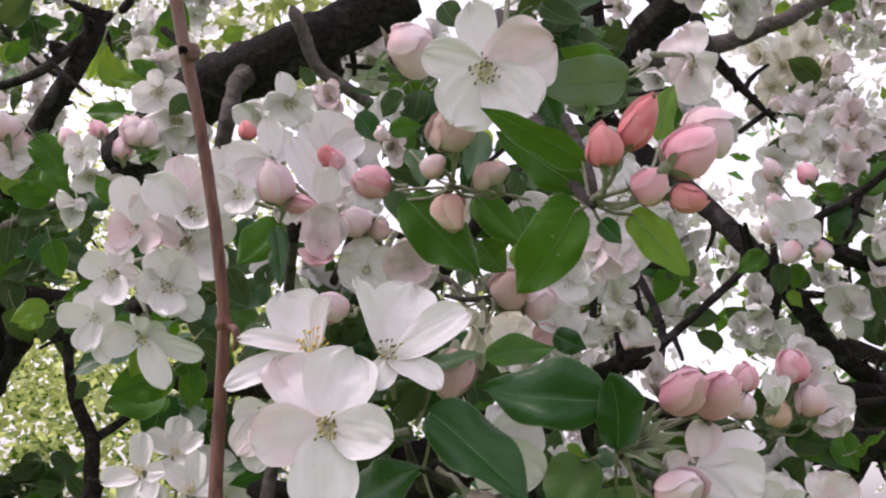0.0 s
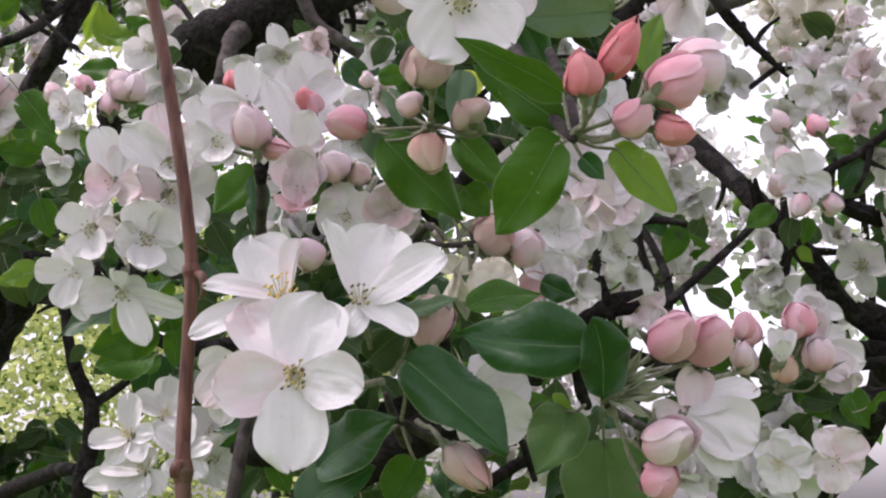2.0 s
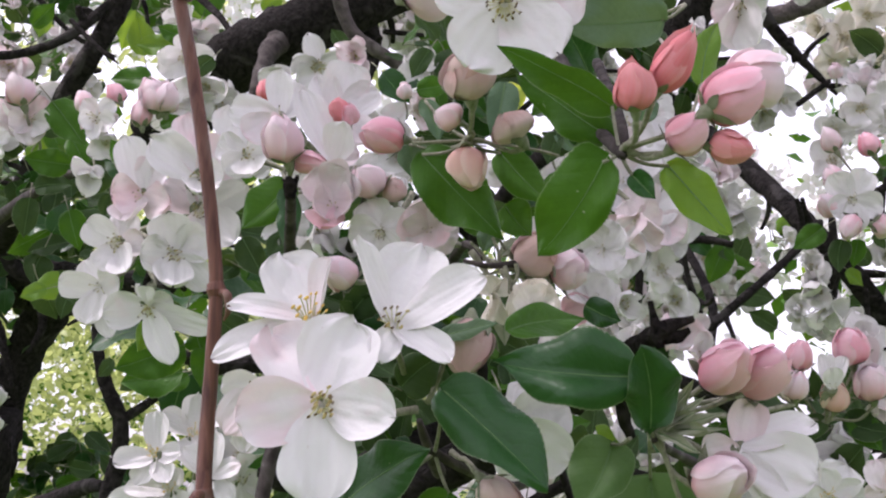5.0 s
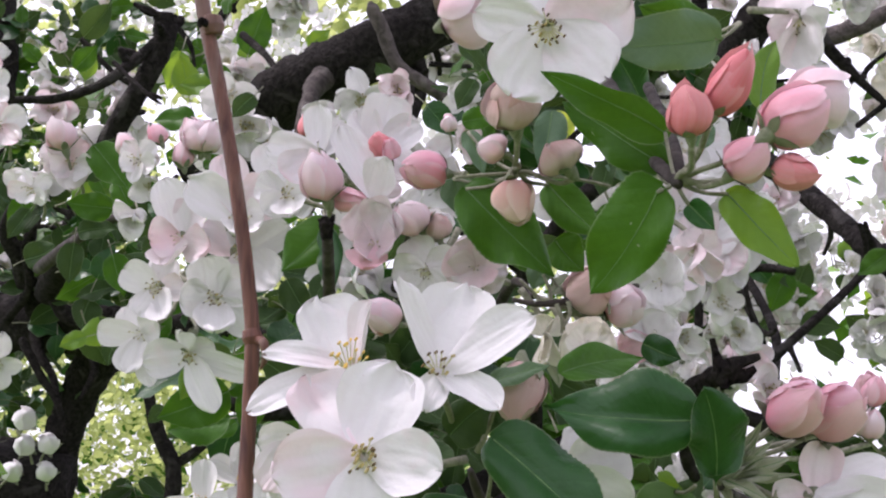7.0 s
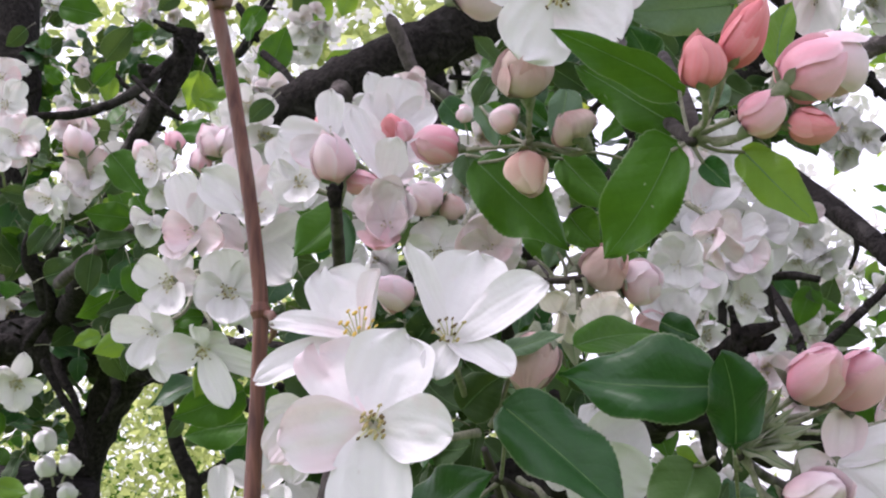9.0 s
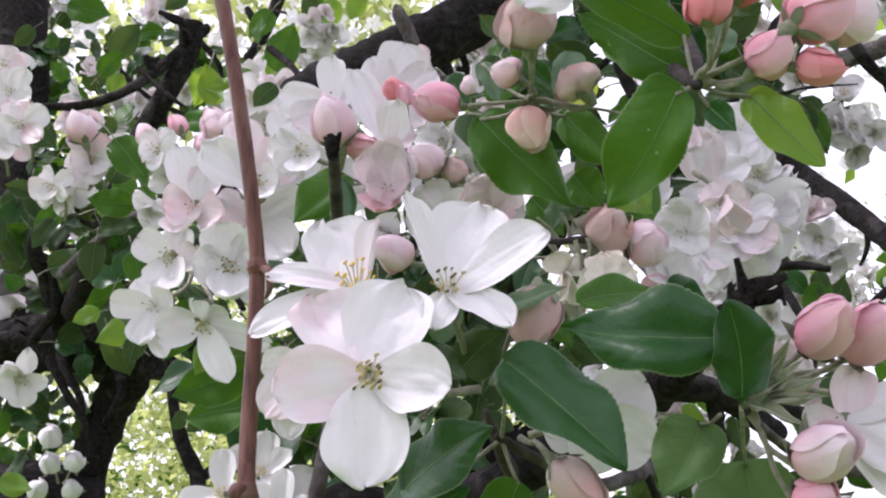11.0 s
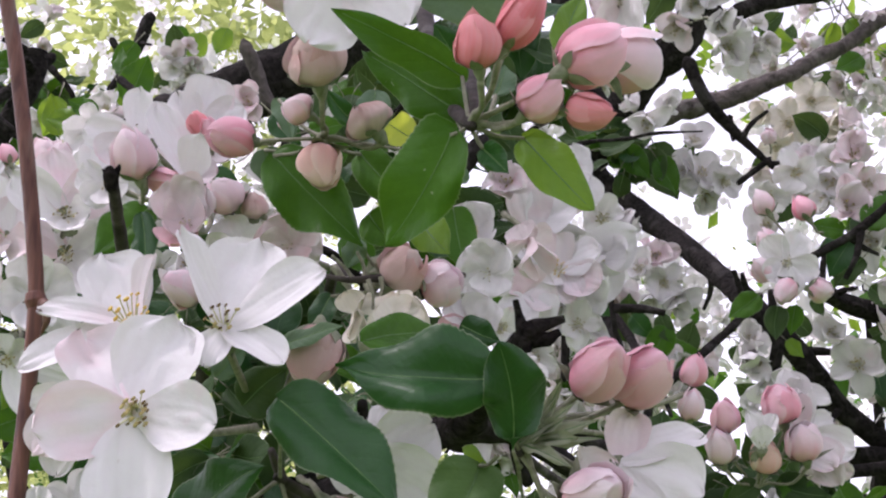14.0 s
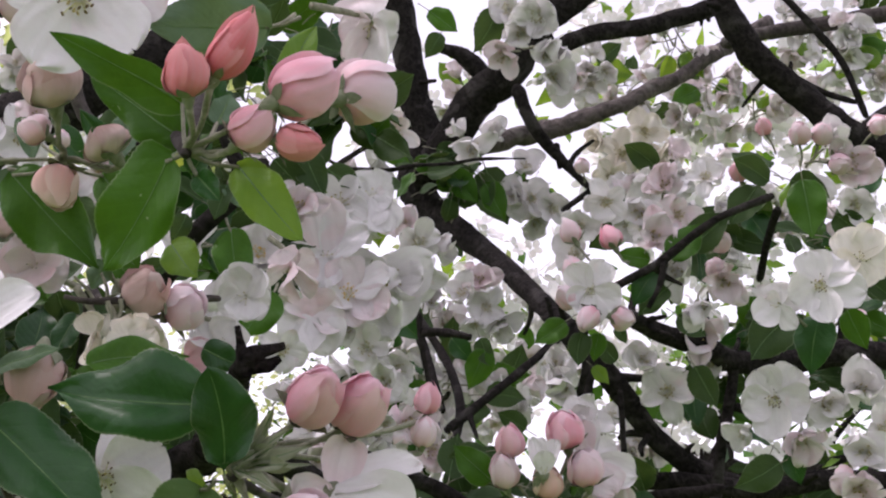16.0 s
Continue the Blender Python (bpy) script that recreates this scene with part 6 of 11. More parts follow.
leaf((0.0542, 0.44, 1.7517), (0.0368, 0.43, 1.7565), 0.0122, (0.01, -0.86, -0.5), mat=LEAF, stalk=(0.0649, 0.44, 1.7547), seed=53)
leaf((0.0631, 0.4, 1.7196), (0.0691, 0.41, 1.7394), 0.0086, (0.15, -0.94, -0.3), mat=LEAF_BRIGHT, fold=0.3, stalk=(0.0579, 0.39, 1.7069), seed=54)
leaf((0.0469, 0.395, 1.7081), (0.0494, 0.4, 1.7174), 0.0068, (-0.01, -0.97, -0.26), mat=LEAF_GREY, stalk=(0.0443, 0.388, 1.6998), seed=55)
leaf((0.0437, 0.385, 1.692), (0.0491, 0.383, 1.6856), 0.0063, (-0.38, -0.92, -0.02), mat=LEAF_DARK, fold=0.5, stalk=(0.0408, 0.385, 1.6976), seed=56)
leaf((0.0382, 0.4, 1.7029), (0.029, 0.42, 1.705), 0.0068, (-0.07, -0.95, 0.31), mat=YOUNG, stalk=(0.0408, 0.385, 1.6976), seed=57)
part("twig", tube([(0.0412, 0.3834, 1.6967), (0.0408, 0.385, 1.6976), (0.0361, 0.41, 1.7118), (0.0318, 0.46, 1.7396), (0.03, 0.52, 1.7741), (0.0268, 0.58, 1.8172), (0.0266, 0.5835, 1.8197)], [0.0004, 0.0014, 0.0019, 0.0023, 0.0028, 0.0033, 0.0010], 10, 7, 0.18), BARK_GREY, tree, "grey spur twig")
part("twig", tube([(0.0421, 0.3848, 1.6971), (0.0421, 0.386, 1.6983), (0.0418, 0.4, 1.7112), (0.04, 0.44, 1.736), (0.0399, 0.4419, 1.7371)], [0.0004, 0.0013, 0.0015, 0.0017, 0.0005], 8, 7, 0.18), BARK_GREY, tree)

# hanging buds on their twig
part("twig", tube([(0.0299, 0.46, 1.7142), (0.021, 0.455, 1.715), (0.0039, 0.45, 1.7158), (-0.013, 0.447, 1.7143)], [0.0005, 0.0005, 0.0006, 0.0005], 6, 7, 0.18), STALK, tree)
bud((0.0005, 0.44, 1.7189), (-0.0065, 0.437, 1.722), 0.0093, mat=BUD_PALE, label="small pale pink bud on a thin stalk", stalk=(0.0039, 0.45, 1.7158), seed=74)
bud((0.018, 0.442, 1.7148), (0.0124, 0.44, 1.7222), 0.0140, mat=PETAL_OLIVE, label="dull olive-pink bud on a thin stalk", stalk=(0.0039, 0.45, 1.7158), seed=75)
bud((0.0022, 0.447, 1.7123), (0.0042, 0.442, 1.6995), 0.0123, mat=BUD_PEACH, label="peach-cream bud hanging open downwards", opening=0.03, stalk=(0.0039, 0.45, 1.7158), seed=76)
leaf((-0.0104, 0.455, 1.7128), (0.0137, 0.45, 1.6876), 0.0190, (-0.1, -0.99, 0.08), mat=LEAF, fold=0.18, wave=0.19, curl=-0.2, stalk=(0.0039, 0.45, 1.7158), seed=66)
leaf((0.0126, 0.46, 1.7148), (0.0274, 0.455, 1.6983), 0.0117, (0.06, -0.99, 0.16), mat=LEAF, fold=0.2, stalk=(0.0039, 0.45, 1.7158), seed=67)
leaf((-0.0147, 0.47, 1.7194), (-0.0115, 0.47, 1.7074), 0.0102, (0.03, -0.99, -0.13), mat=LEAF_GREY, stalk=(0.0039, 0.45, 1.7158), seed=68)
leaf((0.0146, 0.47, 1.7007), (0.0224, 0.47, 1.6918), 0.0123, (-0.04, -0.98, 0.18), mat=LEAF, seed=69)
leaf((-0.01, 0.46, 1.7305), (-0.0055, 0.455, 1.7167), 0.0069, (0.21, -0.94, -0.25), mat=LEAF_GREY, stalk=(0.0039, 0.45, 1.7158), seed=70)
leaf((0.0229, 0.6, 1.7664), (0.0115, 0.6, 1.7745), 0.0136, (-0.03, -0.96, -0.27), mat=LEAF_YELLOW, label="sunlit yellow-green leaf far behind the buds", seed=71)

thicket([((0.0185, 0.72, 1.8306), 0.02), ((0.0335, 0.72, 1.8499), 0.02), ((0.0037, 0.72, 1.8116), 0.02), ((0.0492, 0.72, 1.8175), 0.02)], 48, 0.55, ("darkleaf", "darkleaf", "leaf"), 34)

thicket([((0.1384, 0.84, 1.6612), 0.025), ((0.1555, 0.84, 1.6579), 0.025), ((0.17, 0.84, 1.6642), 0.025), ((0.1472, 0.84, 1.6712), 0.025), ((0.1899, 0.84, 1.6572), 0.025), ((0.2043, 0.84, 1.6592), 0.025)], 46, 0.75, ("darkleaf", "leaf", "leaf"), 35)

leaf((0.0265, 0.475, 1.7458), (0.0357, 0.465, 1.7249), 0.0125, (0.1, -0.95, 0.2), mat=LEAF, fold=0.25, seed=601)
leaf((0.0403, 0.48, 1.7452), (0.0322, 0.47, 1.7569), 0.0113, (0.1, -0.95, 0.1), mat=LEAF_DARK, fold=0.25, seed=602)
leaf((0.0145, 0.5, 1.7473), (0.01, 0.49, 1.7272), 0.0102, (0, -0.98, 0.1), mat=LEAF_GREY, fold=0.25, seed=603)
leaf((0.0358, 0.47, 1.72), (0.0413, 0.465, 1.7296), 0.0075, (0, -0.98, 0.1), mat=LEAF_DARK, fold=0.4, seed=604)
leaf((0.0084, 0.5, 1.7376), (0.0004, 0.49, 1.7449), 0.0068, (0, -0.98, 0.1), mat=LEAF_DARK, fold=0.4, seed=605)
part("twig", tube([(0.0176, 0.49, 1.734), (0.0275, 0.485, 1.7414), (0.037, 0.48, 1.7436), (0.0442, 0.47, 1.7366), (0.0435, 0.4, 1.7037)], [0.00083, 0.00115, 0.00146, 0.00110, 0.00078], 8, 7, 0.2), BARK, tree)

# dark leaves behind the front flowers
leaf((0.0388, 0.62, 1.7447), (0.0435, 0.615, 1.7192), 0.0155, (-0.1, -0.95, 0.2), mat=LEAF, fold=0.25, seed=801, stalk=(0.0366, 0.62, 1.75))
leaf((0.0534, 0.64, 1.7259), (0.0439, 0.63, 1.7063), 0.0175, (0.1, -0.95, 0.2), mat=LEAF, fold=0.25, seed=802, stalk=(0.056, 0.66, 1.7346))
leaf((0.0435, 0.6, 1.7496), (0.0353, 0.6, 1.7567), 0.0060, (0, -0.97, 0.1), mat=LEAF_GREY, fold=0.3, seed=803)
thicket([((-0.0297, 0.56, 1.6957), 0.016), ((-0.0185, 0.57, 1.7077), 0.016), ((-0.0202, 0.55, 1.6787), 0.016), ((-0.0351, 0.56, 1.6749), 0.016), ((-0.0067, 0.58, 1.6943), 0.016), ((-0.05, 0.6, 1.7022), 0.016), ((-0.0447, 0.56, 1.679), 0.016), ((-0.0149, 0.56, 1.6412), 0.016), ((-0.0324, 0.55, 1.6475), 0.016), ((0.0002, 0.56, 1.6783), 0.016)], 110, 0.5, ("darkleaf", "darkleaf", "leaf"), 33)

# leaves of the front spur
leaf((0.0451, 0.405, 1.6443), (0.0102, 0.408, 1.6482), 0.0212, (-0.01, -0.98, 0.22), mat=LEAF_DARK, fold=0.42, wave=0.19, curl=-0.1, label="broad dark green leaf with a glossy face", stalk=(0.0522, 0.415, 1.6297), seed=73, tip_sharp=1.1)
leaf((0.0507, 0.412, 1.6291), (0.0468, 0.398, 1.6523), 0.0148, (-0.02, -1, -0.05), mat=LEAF_DARK, fold=0.3, wave=0.26, heart=-1.6, tip_sharp=0.1, curl=0.15, label="folded dark green leaf", stalk=(0.0528, 0.42, 1.6262), seed=74)
leaf((-0.0022, 0.412, 1.6404), (0.0246, 0.402, 1.6162), 0.0196, (0.07, -0.96, 0.26), mat=LEAF_DARK, fold=0.38, wave=0.16, curl=-0.15, label="broad dark green leaf with pale scars", stalk=(-0.0048, 0.44, 1.6256), seed=75, tip_sharp=0.15)
leaf((-0.0268, 0.425, 1.6125), (-0.0055, 0.408, 1.625), 0.0169, (0.03, -0.92, 0.38), mat=LEAF_DARK, fold=0.2, stalk=(-0.0048, 0.44, 1.6256), seed=76)
leaf((-0.0331, 0.43, 1.6004), (-0.0113, 0.42, 1.6124), 0.0184, (0.04, -0.91, 0.4), mat=LEAF_DARK, fold=0.2, seed=77)
leaf((0.0437, 0.44, 1.6287), (0.0331, 0.425, 1.6094), 0.0169, (-0.08, -0.97, 0.24), mat=LEAF_SOFT, fold=0.35, curl=0.1, stalk=(0.0478, 0.43, 1.6299), seed=78)
leaf((0.0561, 0.455, 1.6198), (0.0561, 0.44, 1.5898), 0.0266, (-0.11, -0.97, 0.22), mat=LEAF_SOFT, fold=0.2, stalk=(0.0516, 0.42, 1.6308), seed=79)
leaf((0.0449, 0.44, 1.6298), (0.0417, 0.45, 1.6255), 0.0113, (-0.09, -0.97, 0.22), mat=LEAF_BRIGHT, fold=0.3, seed=80)
leaf((-0.0007, 0.44, 1.6146), (-0.0086, 0.44, 1.6004), 0.0127, (0.01, -0.97, 0.26), mat=LEAF, fold=0.3, stalk=(-0.0048, 0.44, 1.6256), seed=81)
leaf((0.0153, 0.44, 1.6596), (0.038, 0.46, 1.6657), 0.0116, (-0.05, -0.95, 0.31), mat=LEAF, fold=0.3, seed=82)
part("twig", tube([(-0.0058, 0.4388, 1.6261), (-0.0048, 0.44, 1.6256), (0.0041, 0.45, 1.6214), (0.0189, 0.5, 1.6182), (0.0373, 0.56, 1.6284), (0.0385, 0.5637, 1.629)], [0.0004, 0.0013, 0.0015, 0.0020, 0.0031, 0.0009], 8, 7, 0.18), BARK_GREY, tree)
part("twig", tube([(0.0519, 0.415, 1.6293), (0.0644, 0.46, 1.627), (0.0825, 0.5, 1.6238), (0.1165, 0.58, 1.6275), (0.1179, 0.5833, 1.6277)], [0.0011, 0.0015, 0.0018, 0.0027, 0.0008], 8, 7, 0.18), BARK_GREY, tree)
bud((0.0046, 0.432, 1.661), (0.0032, 0.425, 1.6441), 0.0148, mat=PETAL_OLIVE, label="dull olive-pink bud capped by green sepals", calyx=1.4, stalk=(-0.0071, 0.44, 1.6392), seed=14)
leaf((-0.0039, 0.424, 1.6554), (0.0118, 0.416, 1.6588), 0.0073, (0, -0.8, 0.5), mat=LEAF_GREY, fold=0.35, seed=86, label="pale green leaf capping a dull bud", stalk=(-0.0062, 0.44, 1.6543))
leaf((-0.0141, 0.44, 1.6436), (-0.0033, 0.435, 1.6518), 0.0126, (-0.04, -1, -0.06), mat=LEAF_SHADED, fold=0.3, seed=87)
leaf((-0.0212, 0.44, 1.6508), (-0.0141, 0.44, 1.6593), 0.0071, (-0.02, -1, -0.08), mat=LEAF_GREY, fold=0.3, seed=88)
bud((0.0082, 0.415, 1.6179), (0.0198, 0.41, 1.6049), 0.0108, mat=PETAL_OLIVE, label="olive-pink bud on a hairy stalk", stalk=(-0.0001, 0.44, 1.6258), seed=18)
f = flower((0.0169, 0.465, 1.6346), (0.2, -0.95, -0.23), "white apple flower half hidden by a leaf", stalk=(0.0009, 0.48, 1.6307), size=0.035, stamen=0.0058)
petal(f, (0.0147, 0, 0.0087), 0.0180, (0.2, -0.95, -0.23), seed=75, cup=0.61, curl=0.33, twist=1)
petal(f, (0.018, -0.004, -0.0093), 0.0180, (0.2, -0.95, -0.23), seed=76, cup=0.47, curl=0.27, twist=16)
petal(f, (0.0034, 0.004, 0.0125), 0.0110, (0.2, -0.95, -0.23), seed=77, cup=0.37, curl=-0.02, twist=7)
petal(f, (-0.0124, 0, -0.0028), 0.0163, (0.2, -0.95, -0.23), seed=78, cup=0.49, curl=0.3, twist=-8)
petal(f, (0.0005, 0, -0.016), 0.0163, (0.2, -0.95, -0.23), seed=79, cup=0.5, curl=-0, twist=-15)

# pink bud pair and the opening flower
bud((0.0685, 0.424, 1.6453), (0.0748, 0.402, 1.6521), 0.0138, mat=BUD_PINK, label="rose-pink bud with white petal edges", opening=0.03, seed=26, sharp=0.5, stalk=(0.0511, 0.418, 1.6347))
bud((0.0792, 0.43, 1.6442), (0.0858, 0.41, 1.652), 0.0140, mat=BUD_PINK, label="rose-pink bud pressed against its neighbour", opening=0.04, seed=27, sharp=0.5, stalk=(0.0511, 0.418, 1.6347))
bud((0.1012, 0.47, 1.6532), (0.102, 0.465, 1.6615), 0.0077, mat=BUD_PINK, label="small deep pink bud beside larger ones", seed=28, stalk=(0.0511, 0.418, 1.6347))
bud((0.1001, 0.47, 1.644), (0.1014, 0.465, 1.6527), 0.0074, mat=BUD_PALE, label="small pink bud with white stripe beside larger ones", opening=0.05, seed=31, stalk=(0.0511, 0.418, 1.6347))
bud((0.0647, 0.418, 1.6175), (0.0746, 0.402, 1.6214), 0.0137, mat=BUD_PALE, label="large pale pink bud unrolling its petals", opening=0.04, seed=29, sharp=0.48, stalk=(0.0511, 0.418, 1.6347))
f = flower((0.0759, 0.424, 1.6271), (0, -0.98, 0.1), "large white petals unfolding beside a bud", stalk=(0.0529, 0.418, 1.6334), size=0.0515, seed=481, count=0, stamen=0.004)
petal(f, (0.0206, 0, 0.0107), 0.0107, (-0.15, -0.8, 0.55), seed=482, cup=0.5, curl=-0.5, ruffle=0.12)
petal(f, (0.019, -0.004, -0.0084), 0.0181, (-0.1, -0.97, 0.15), seed=483, cup=0.4, curl=0.2, notch=0.02)
petal(f, (0.0116, -0.004, -0.0174), 0.0090, (0, -0.9, -0.3), seed=484, cup=0.5, curl=0.1)
petal(f, (0.0037, 0.004, 0.0125), 0.0107, (0, -0.98, 0.1), seed=485, mat=PETAL_BLUSH, cup=0.6, curl=0.3)
petal(f, (-0.0092, 0.002, -0.0022), 0.0114, (0, -0.98, 0.1), seed=486, mat=PETAL_BLUSH, cup=0.6, curl=0.3)
bud((0.0646, 0.42, 1.6082), (0.0705, 0.41, 1.6098), 0.0120, mat=BUD_PINK, label="rose-pink bud below the open petals", stalk=(0.0523, 0.418, 1.6299), seed=30)
leaf((0.0524, 0.416, 1.6313), (0.0637, 0.412, 1.6454), 0.0037, (-0.03, -0.96, 0.28), mat=YOUNG, fold=0.5, curl=0.5, wave=0.5, label="narrow hairy young leaf of the spur", seed=19)
leaf((0.0524, 0.416, 1.6313), (0.0686, 0.4076, 1.6374), 0.0034, (-0.04, -0.96, 0.29), mat=YOUNG, fold=0.5, curl=-0.6, wave=0.5, label="narrow hairy young leaf of the spur", seed=20)
leaf((0.0524, 0.416, 1.6313), (0.0636, 0.4132, 1.6417), 0.0029, (-0.03, -0.96, 0.28), mat=YOUNG, fold=0.5, curl=0.8, wave=0.5, label="narrow hairy young leaf of the spur", seed=21)
leaf((0.0524, 0.416, 1.6313), (0.0698, 0.4084, 1.633), 0.0034, (-0.04, -0.96, 0.29), mat=YOUNG, fold=0.5, curl=-0.4, wave=0.5, label="narrow hairy young leaf of the spur", seed=22)
leaf((0.0524, 0.416, 1.6313), (0.0609, 0.4136, 1.6455), 0.0042, (-0.03, -0.96, 0.28), mat=YOUNG, fold=0.5, curl=0.9, wave=0.5, label="narrow hairy young leaf of the spur", seed=23)
leaf((0.0524, 0.416, 1.6313), (0.0651, 0.4128, 1.6356), 0.0037, (-0.03, -0.96, 0.29), mat=YOUNG, fold=0.5, curl=0.7, wave=0.5, label="narrow hairy young leaf of the spur", seed=24)
leaf((0.0524, 0.416, 1.6313), (0.0628, 0.4068, 1.6406), 0.0029, (-0.03, -0.96, 0.28), mat=YOUNG, fold=0.5, curl=-0.8, wave=0.5, label="narrow hairy young leaf of the spur", seed=25)
leaf((0.0524, 0.416, 1.6313), (0.0666, 0.412, 1.6303), 0.0042, (-0.04, -0.96, 0.29), mat=YOUNG, fold=0.5, curl=0.5, wave=0.5, label="narrow hairy young leaf of the spur", seed=26)
leaf((0.0524, 0.416, 1.6313), (0.063, 0.4076, 1.627), 0.0034, (-0.03, -0.95, 0.3), mat=YOUNG, fold=0.5, curl=-0.6, wave=0.5, label="narrow hairy young leaf of the spur", seed=27)

# buds and flowers under the middle
bud((0.0205, 0.48, 1.6834), (0.0283, 0.472, 1.6919), 0.0142, mat=PETAL_OLIVE, label="round olive-pink opening bud", opening=0.1, stalk=(0.0136, 0.48, 1.6835), seed=47)
bud((0.0299, 0.485, 1.6828), (0.0398, 0.478, 1.6854), 0.0137, mat=BUD_PALE, label="pink bud with rolled petal edge", opening=0.1, stalk=(0.0136, 0.48, 1.6835), seed=48)
f = flower((0.0225, 0.46, 1.6678), (0, -0.95, 0.32), "dull cream flower seen edge-on", stalk=(0.0136, 0.48, 1.6835), size=0.0161, stamen=0.0027)
petal(f, (0.0059, 0, 0.0052), 0.0099, (0, -0.95, 0.32), seed=8, mat=PETAL_CREAM, cup=0.4, curl=0.07, twist=7)
petal(f, (-0.0051, 0, 0.0046), 0.0099, (0, -0.95, 0.32), seed=9, mat=PETAL_CREAM, cup=0.55, curl=0.38, twist=7)
petal(f, (0.005, -0.004, -0.0039), 0.0099, (0, -0.95, 0.32), seed=10, mat=PETAL_CREAM, cup=0.57, curl=-0.15, twist=9)
petal(f, (-0.0066, 0, -0.0029), 0.0099, (0, -0.95, 0.32), seed=11, mat=PETAL_CREAM, cup=0.5, curl=-0.1, twist=-11)
petal(f, (0.0002, 0.005, 0.0087), 0.0099, (0, -0.95, 0.32), seed=12, mat=PETAL_CREAM, cup=0.64, curl=0.41, twist=-13)
f = flower((0.0113, 0.475, 1.6744), (0, -0.58, -0.82), "cream flower hanging with drooping petals", stalk=(0.0043, 0.48, 1.6885), size=0.0153, stamen=0.0025)
petal(f, (-0.0029, -0.002, 0.0059), 0.0086, (0, -0.58, -0.82), seed=14, mat=PETAL_CREAM, cup=0.67, curl=0.43, twist=11)
petal(f, (0.0046, 0, 0.0046), 0.0094, (0, -0.58, -0.82), seed=15, mat=PETAL_CREAM, cup=0.45, curl=0.04, twist=14)
petal(f, (0.0045, -0.006, -0.0091), 0.0079, (0, -0.58, -0.82), seed=16, mat=PETAL_CREAM, cup=0.62, curl=-0.25, twist=-6)
petal(f, (-0.0037, -0.006, -0.0075), 0.0086, (0, -0.58, -0.82), seed=17, mat=PETAL_CREAM, cup=0.54, curl=0.37, twist=13)
petal(f, (0.0008, -0.006, -0.0106), 0.0068, (0, -0.58, -0.82), seed=18, mat=PETAL_CREAM, cup=0.5, curl=0.36, twist=12)
f = flower((0.0436, 0.5, 1.6756), (0.19, -0.93, 0.31), "white and pink flower opening upward", stalk=(0.0273, 0.52, 1.6757), size=0.0197, stamen=0.0033)
petal(f, (0.0047, -0.002, 0.0081), 0.0129, (0.19, -0.93, 0.31), seed=20, cup=0.44, curl=-0.1, twist=-5)
petal(f, (-0.0076, 0, 0.0065), 0.0129, (0.19, -0.93, 0.31), seed=21, cup=0.55, curl=-0.17, twist=11)
petal(f, (-0.0096, 0, -0.0035), 0.0110, (0.19, -0.93, 0.31), mat=PETAL_PINK, seed=22, cup=0.55, curl=-0.12, twist=-13)
petal(f, (0.0052, -0.004, -0.004), 0.0110, (0.19, -0.93, 0.31), seed=23, cup=0.52, curl=0.15, twist=-3)
petal(f, (-0.0023, 0.004, 0.0109), 0.0110, (0.19, -0.93, 0.31), seed=24, cup=0.61, curl=0.43, twist=-2)
leaf((0.0282, 0.5, 1.7068), (0.0366, 0.49, 1.6946), 0.0119, (-0.03, -1, -0.07), mat=LEAF_BRIGHT, fold=0.2, seed=49)
leaf((0.0972, 0.9, 1.808), (0.1066, 0.88, 1.7523), 0.0135, (-0.04, -1, -0.03), mat=LEAF, fold=0.2, seed=50)
leaf((0.0834, 0.85, 1.804), (0.0717, 0.85, 1.7913), 0.0180, (-0.01, -1, -0.06), mat=LEAF_BRIGHT, fold=0.2, seed=51)

# white flowers between the twig and the hanging buds
bloom("cupped", (-0.0529, 0.565, 1.7238), (0.09, -0.99, -0.11), 0.68, 0, 0)
bloom("flat", (-0.0384, 0.575, 1.7337), (0.16, -0.98, -0.12), 0.54, 53, 1)
bloom("half", (-0.0496, 0.56, 1.7071), (-0.01, -0.93, -0.38), 0.74, 106, 2)
bloom("cupped", (-0.0345, 0.57, 1.7054), (0.15, -0.88, -0.45), 0.57, 159, 3)
bloom("flat", (-0.0219, 0.72, 1.817), (0.03, -0.98, -0.19), 0.57, 212, 4)
bloom("cupped", (-0.0192, 0.68, 1.7869), (0.13, -0.96, -0.26), 0.53, 265, 5)
bloom("half", (-0.0505, 0.7, 1.8142), (0.07, -1, 0.01), 0.66, 318, 6)
bloom("cupped", (-0.082, 0.66, 1.7761), (0.02, -0.99, -0.16), 0.66, 11, 7)
bloom("cupped", (-0.0257, 0.58, 1.7282), (0.14, -0.98, -0.11), 0.54, 64, 8)
bloom("flat", (-0.0666, 0.6, 1.7165), (0.11, -0.98, -0.19), 0.50, 117, 9)
f = flower((-0.0246, 0.499, 1.6976), (0, -0.96, -0.29), "small open white flower", stalk=(-0.0148, 0.51, 1.7129), size=0.0223, stamen=0.0037)
petal(f, (-0.0048, 0, 0.01), 0.0125, (0, -0.96, -0.29), seed=41, cup=0.51, curl=0.17, twist=2)
petal(f, (0.0102, 0, 0.0034), 0.0125, (0, -0.96, -0.29), seed=42, cup=0.68, curl=0.21, twist=-1)
petal(f, (0.0084, 0, -0.0079), 0.0125, (0, -0.96, -0.29), seed=43, cup=0.41, curl=0.33, twist=12)
petal(f, (-0.0036, 0, -0.0089), 0.0129, (0, -0.96, -0.29), seed=44, cup=0.59, curl=-0.25, twist=6)
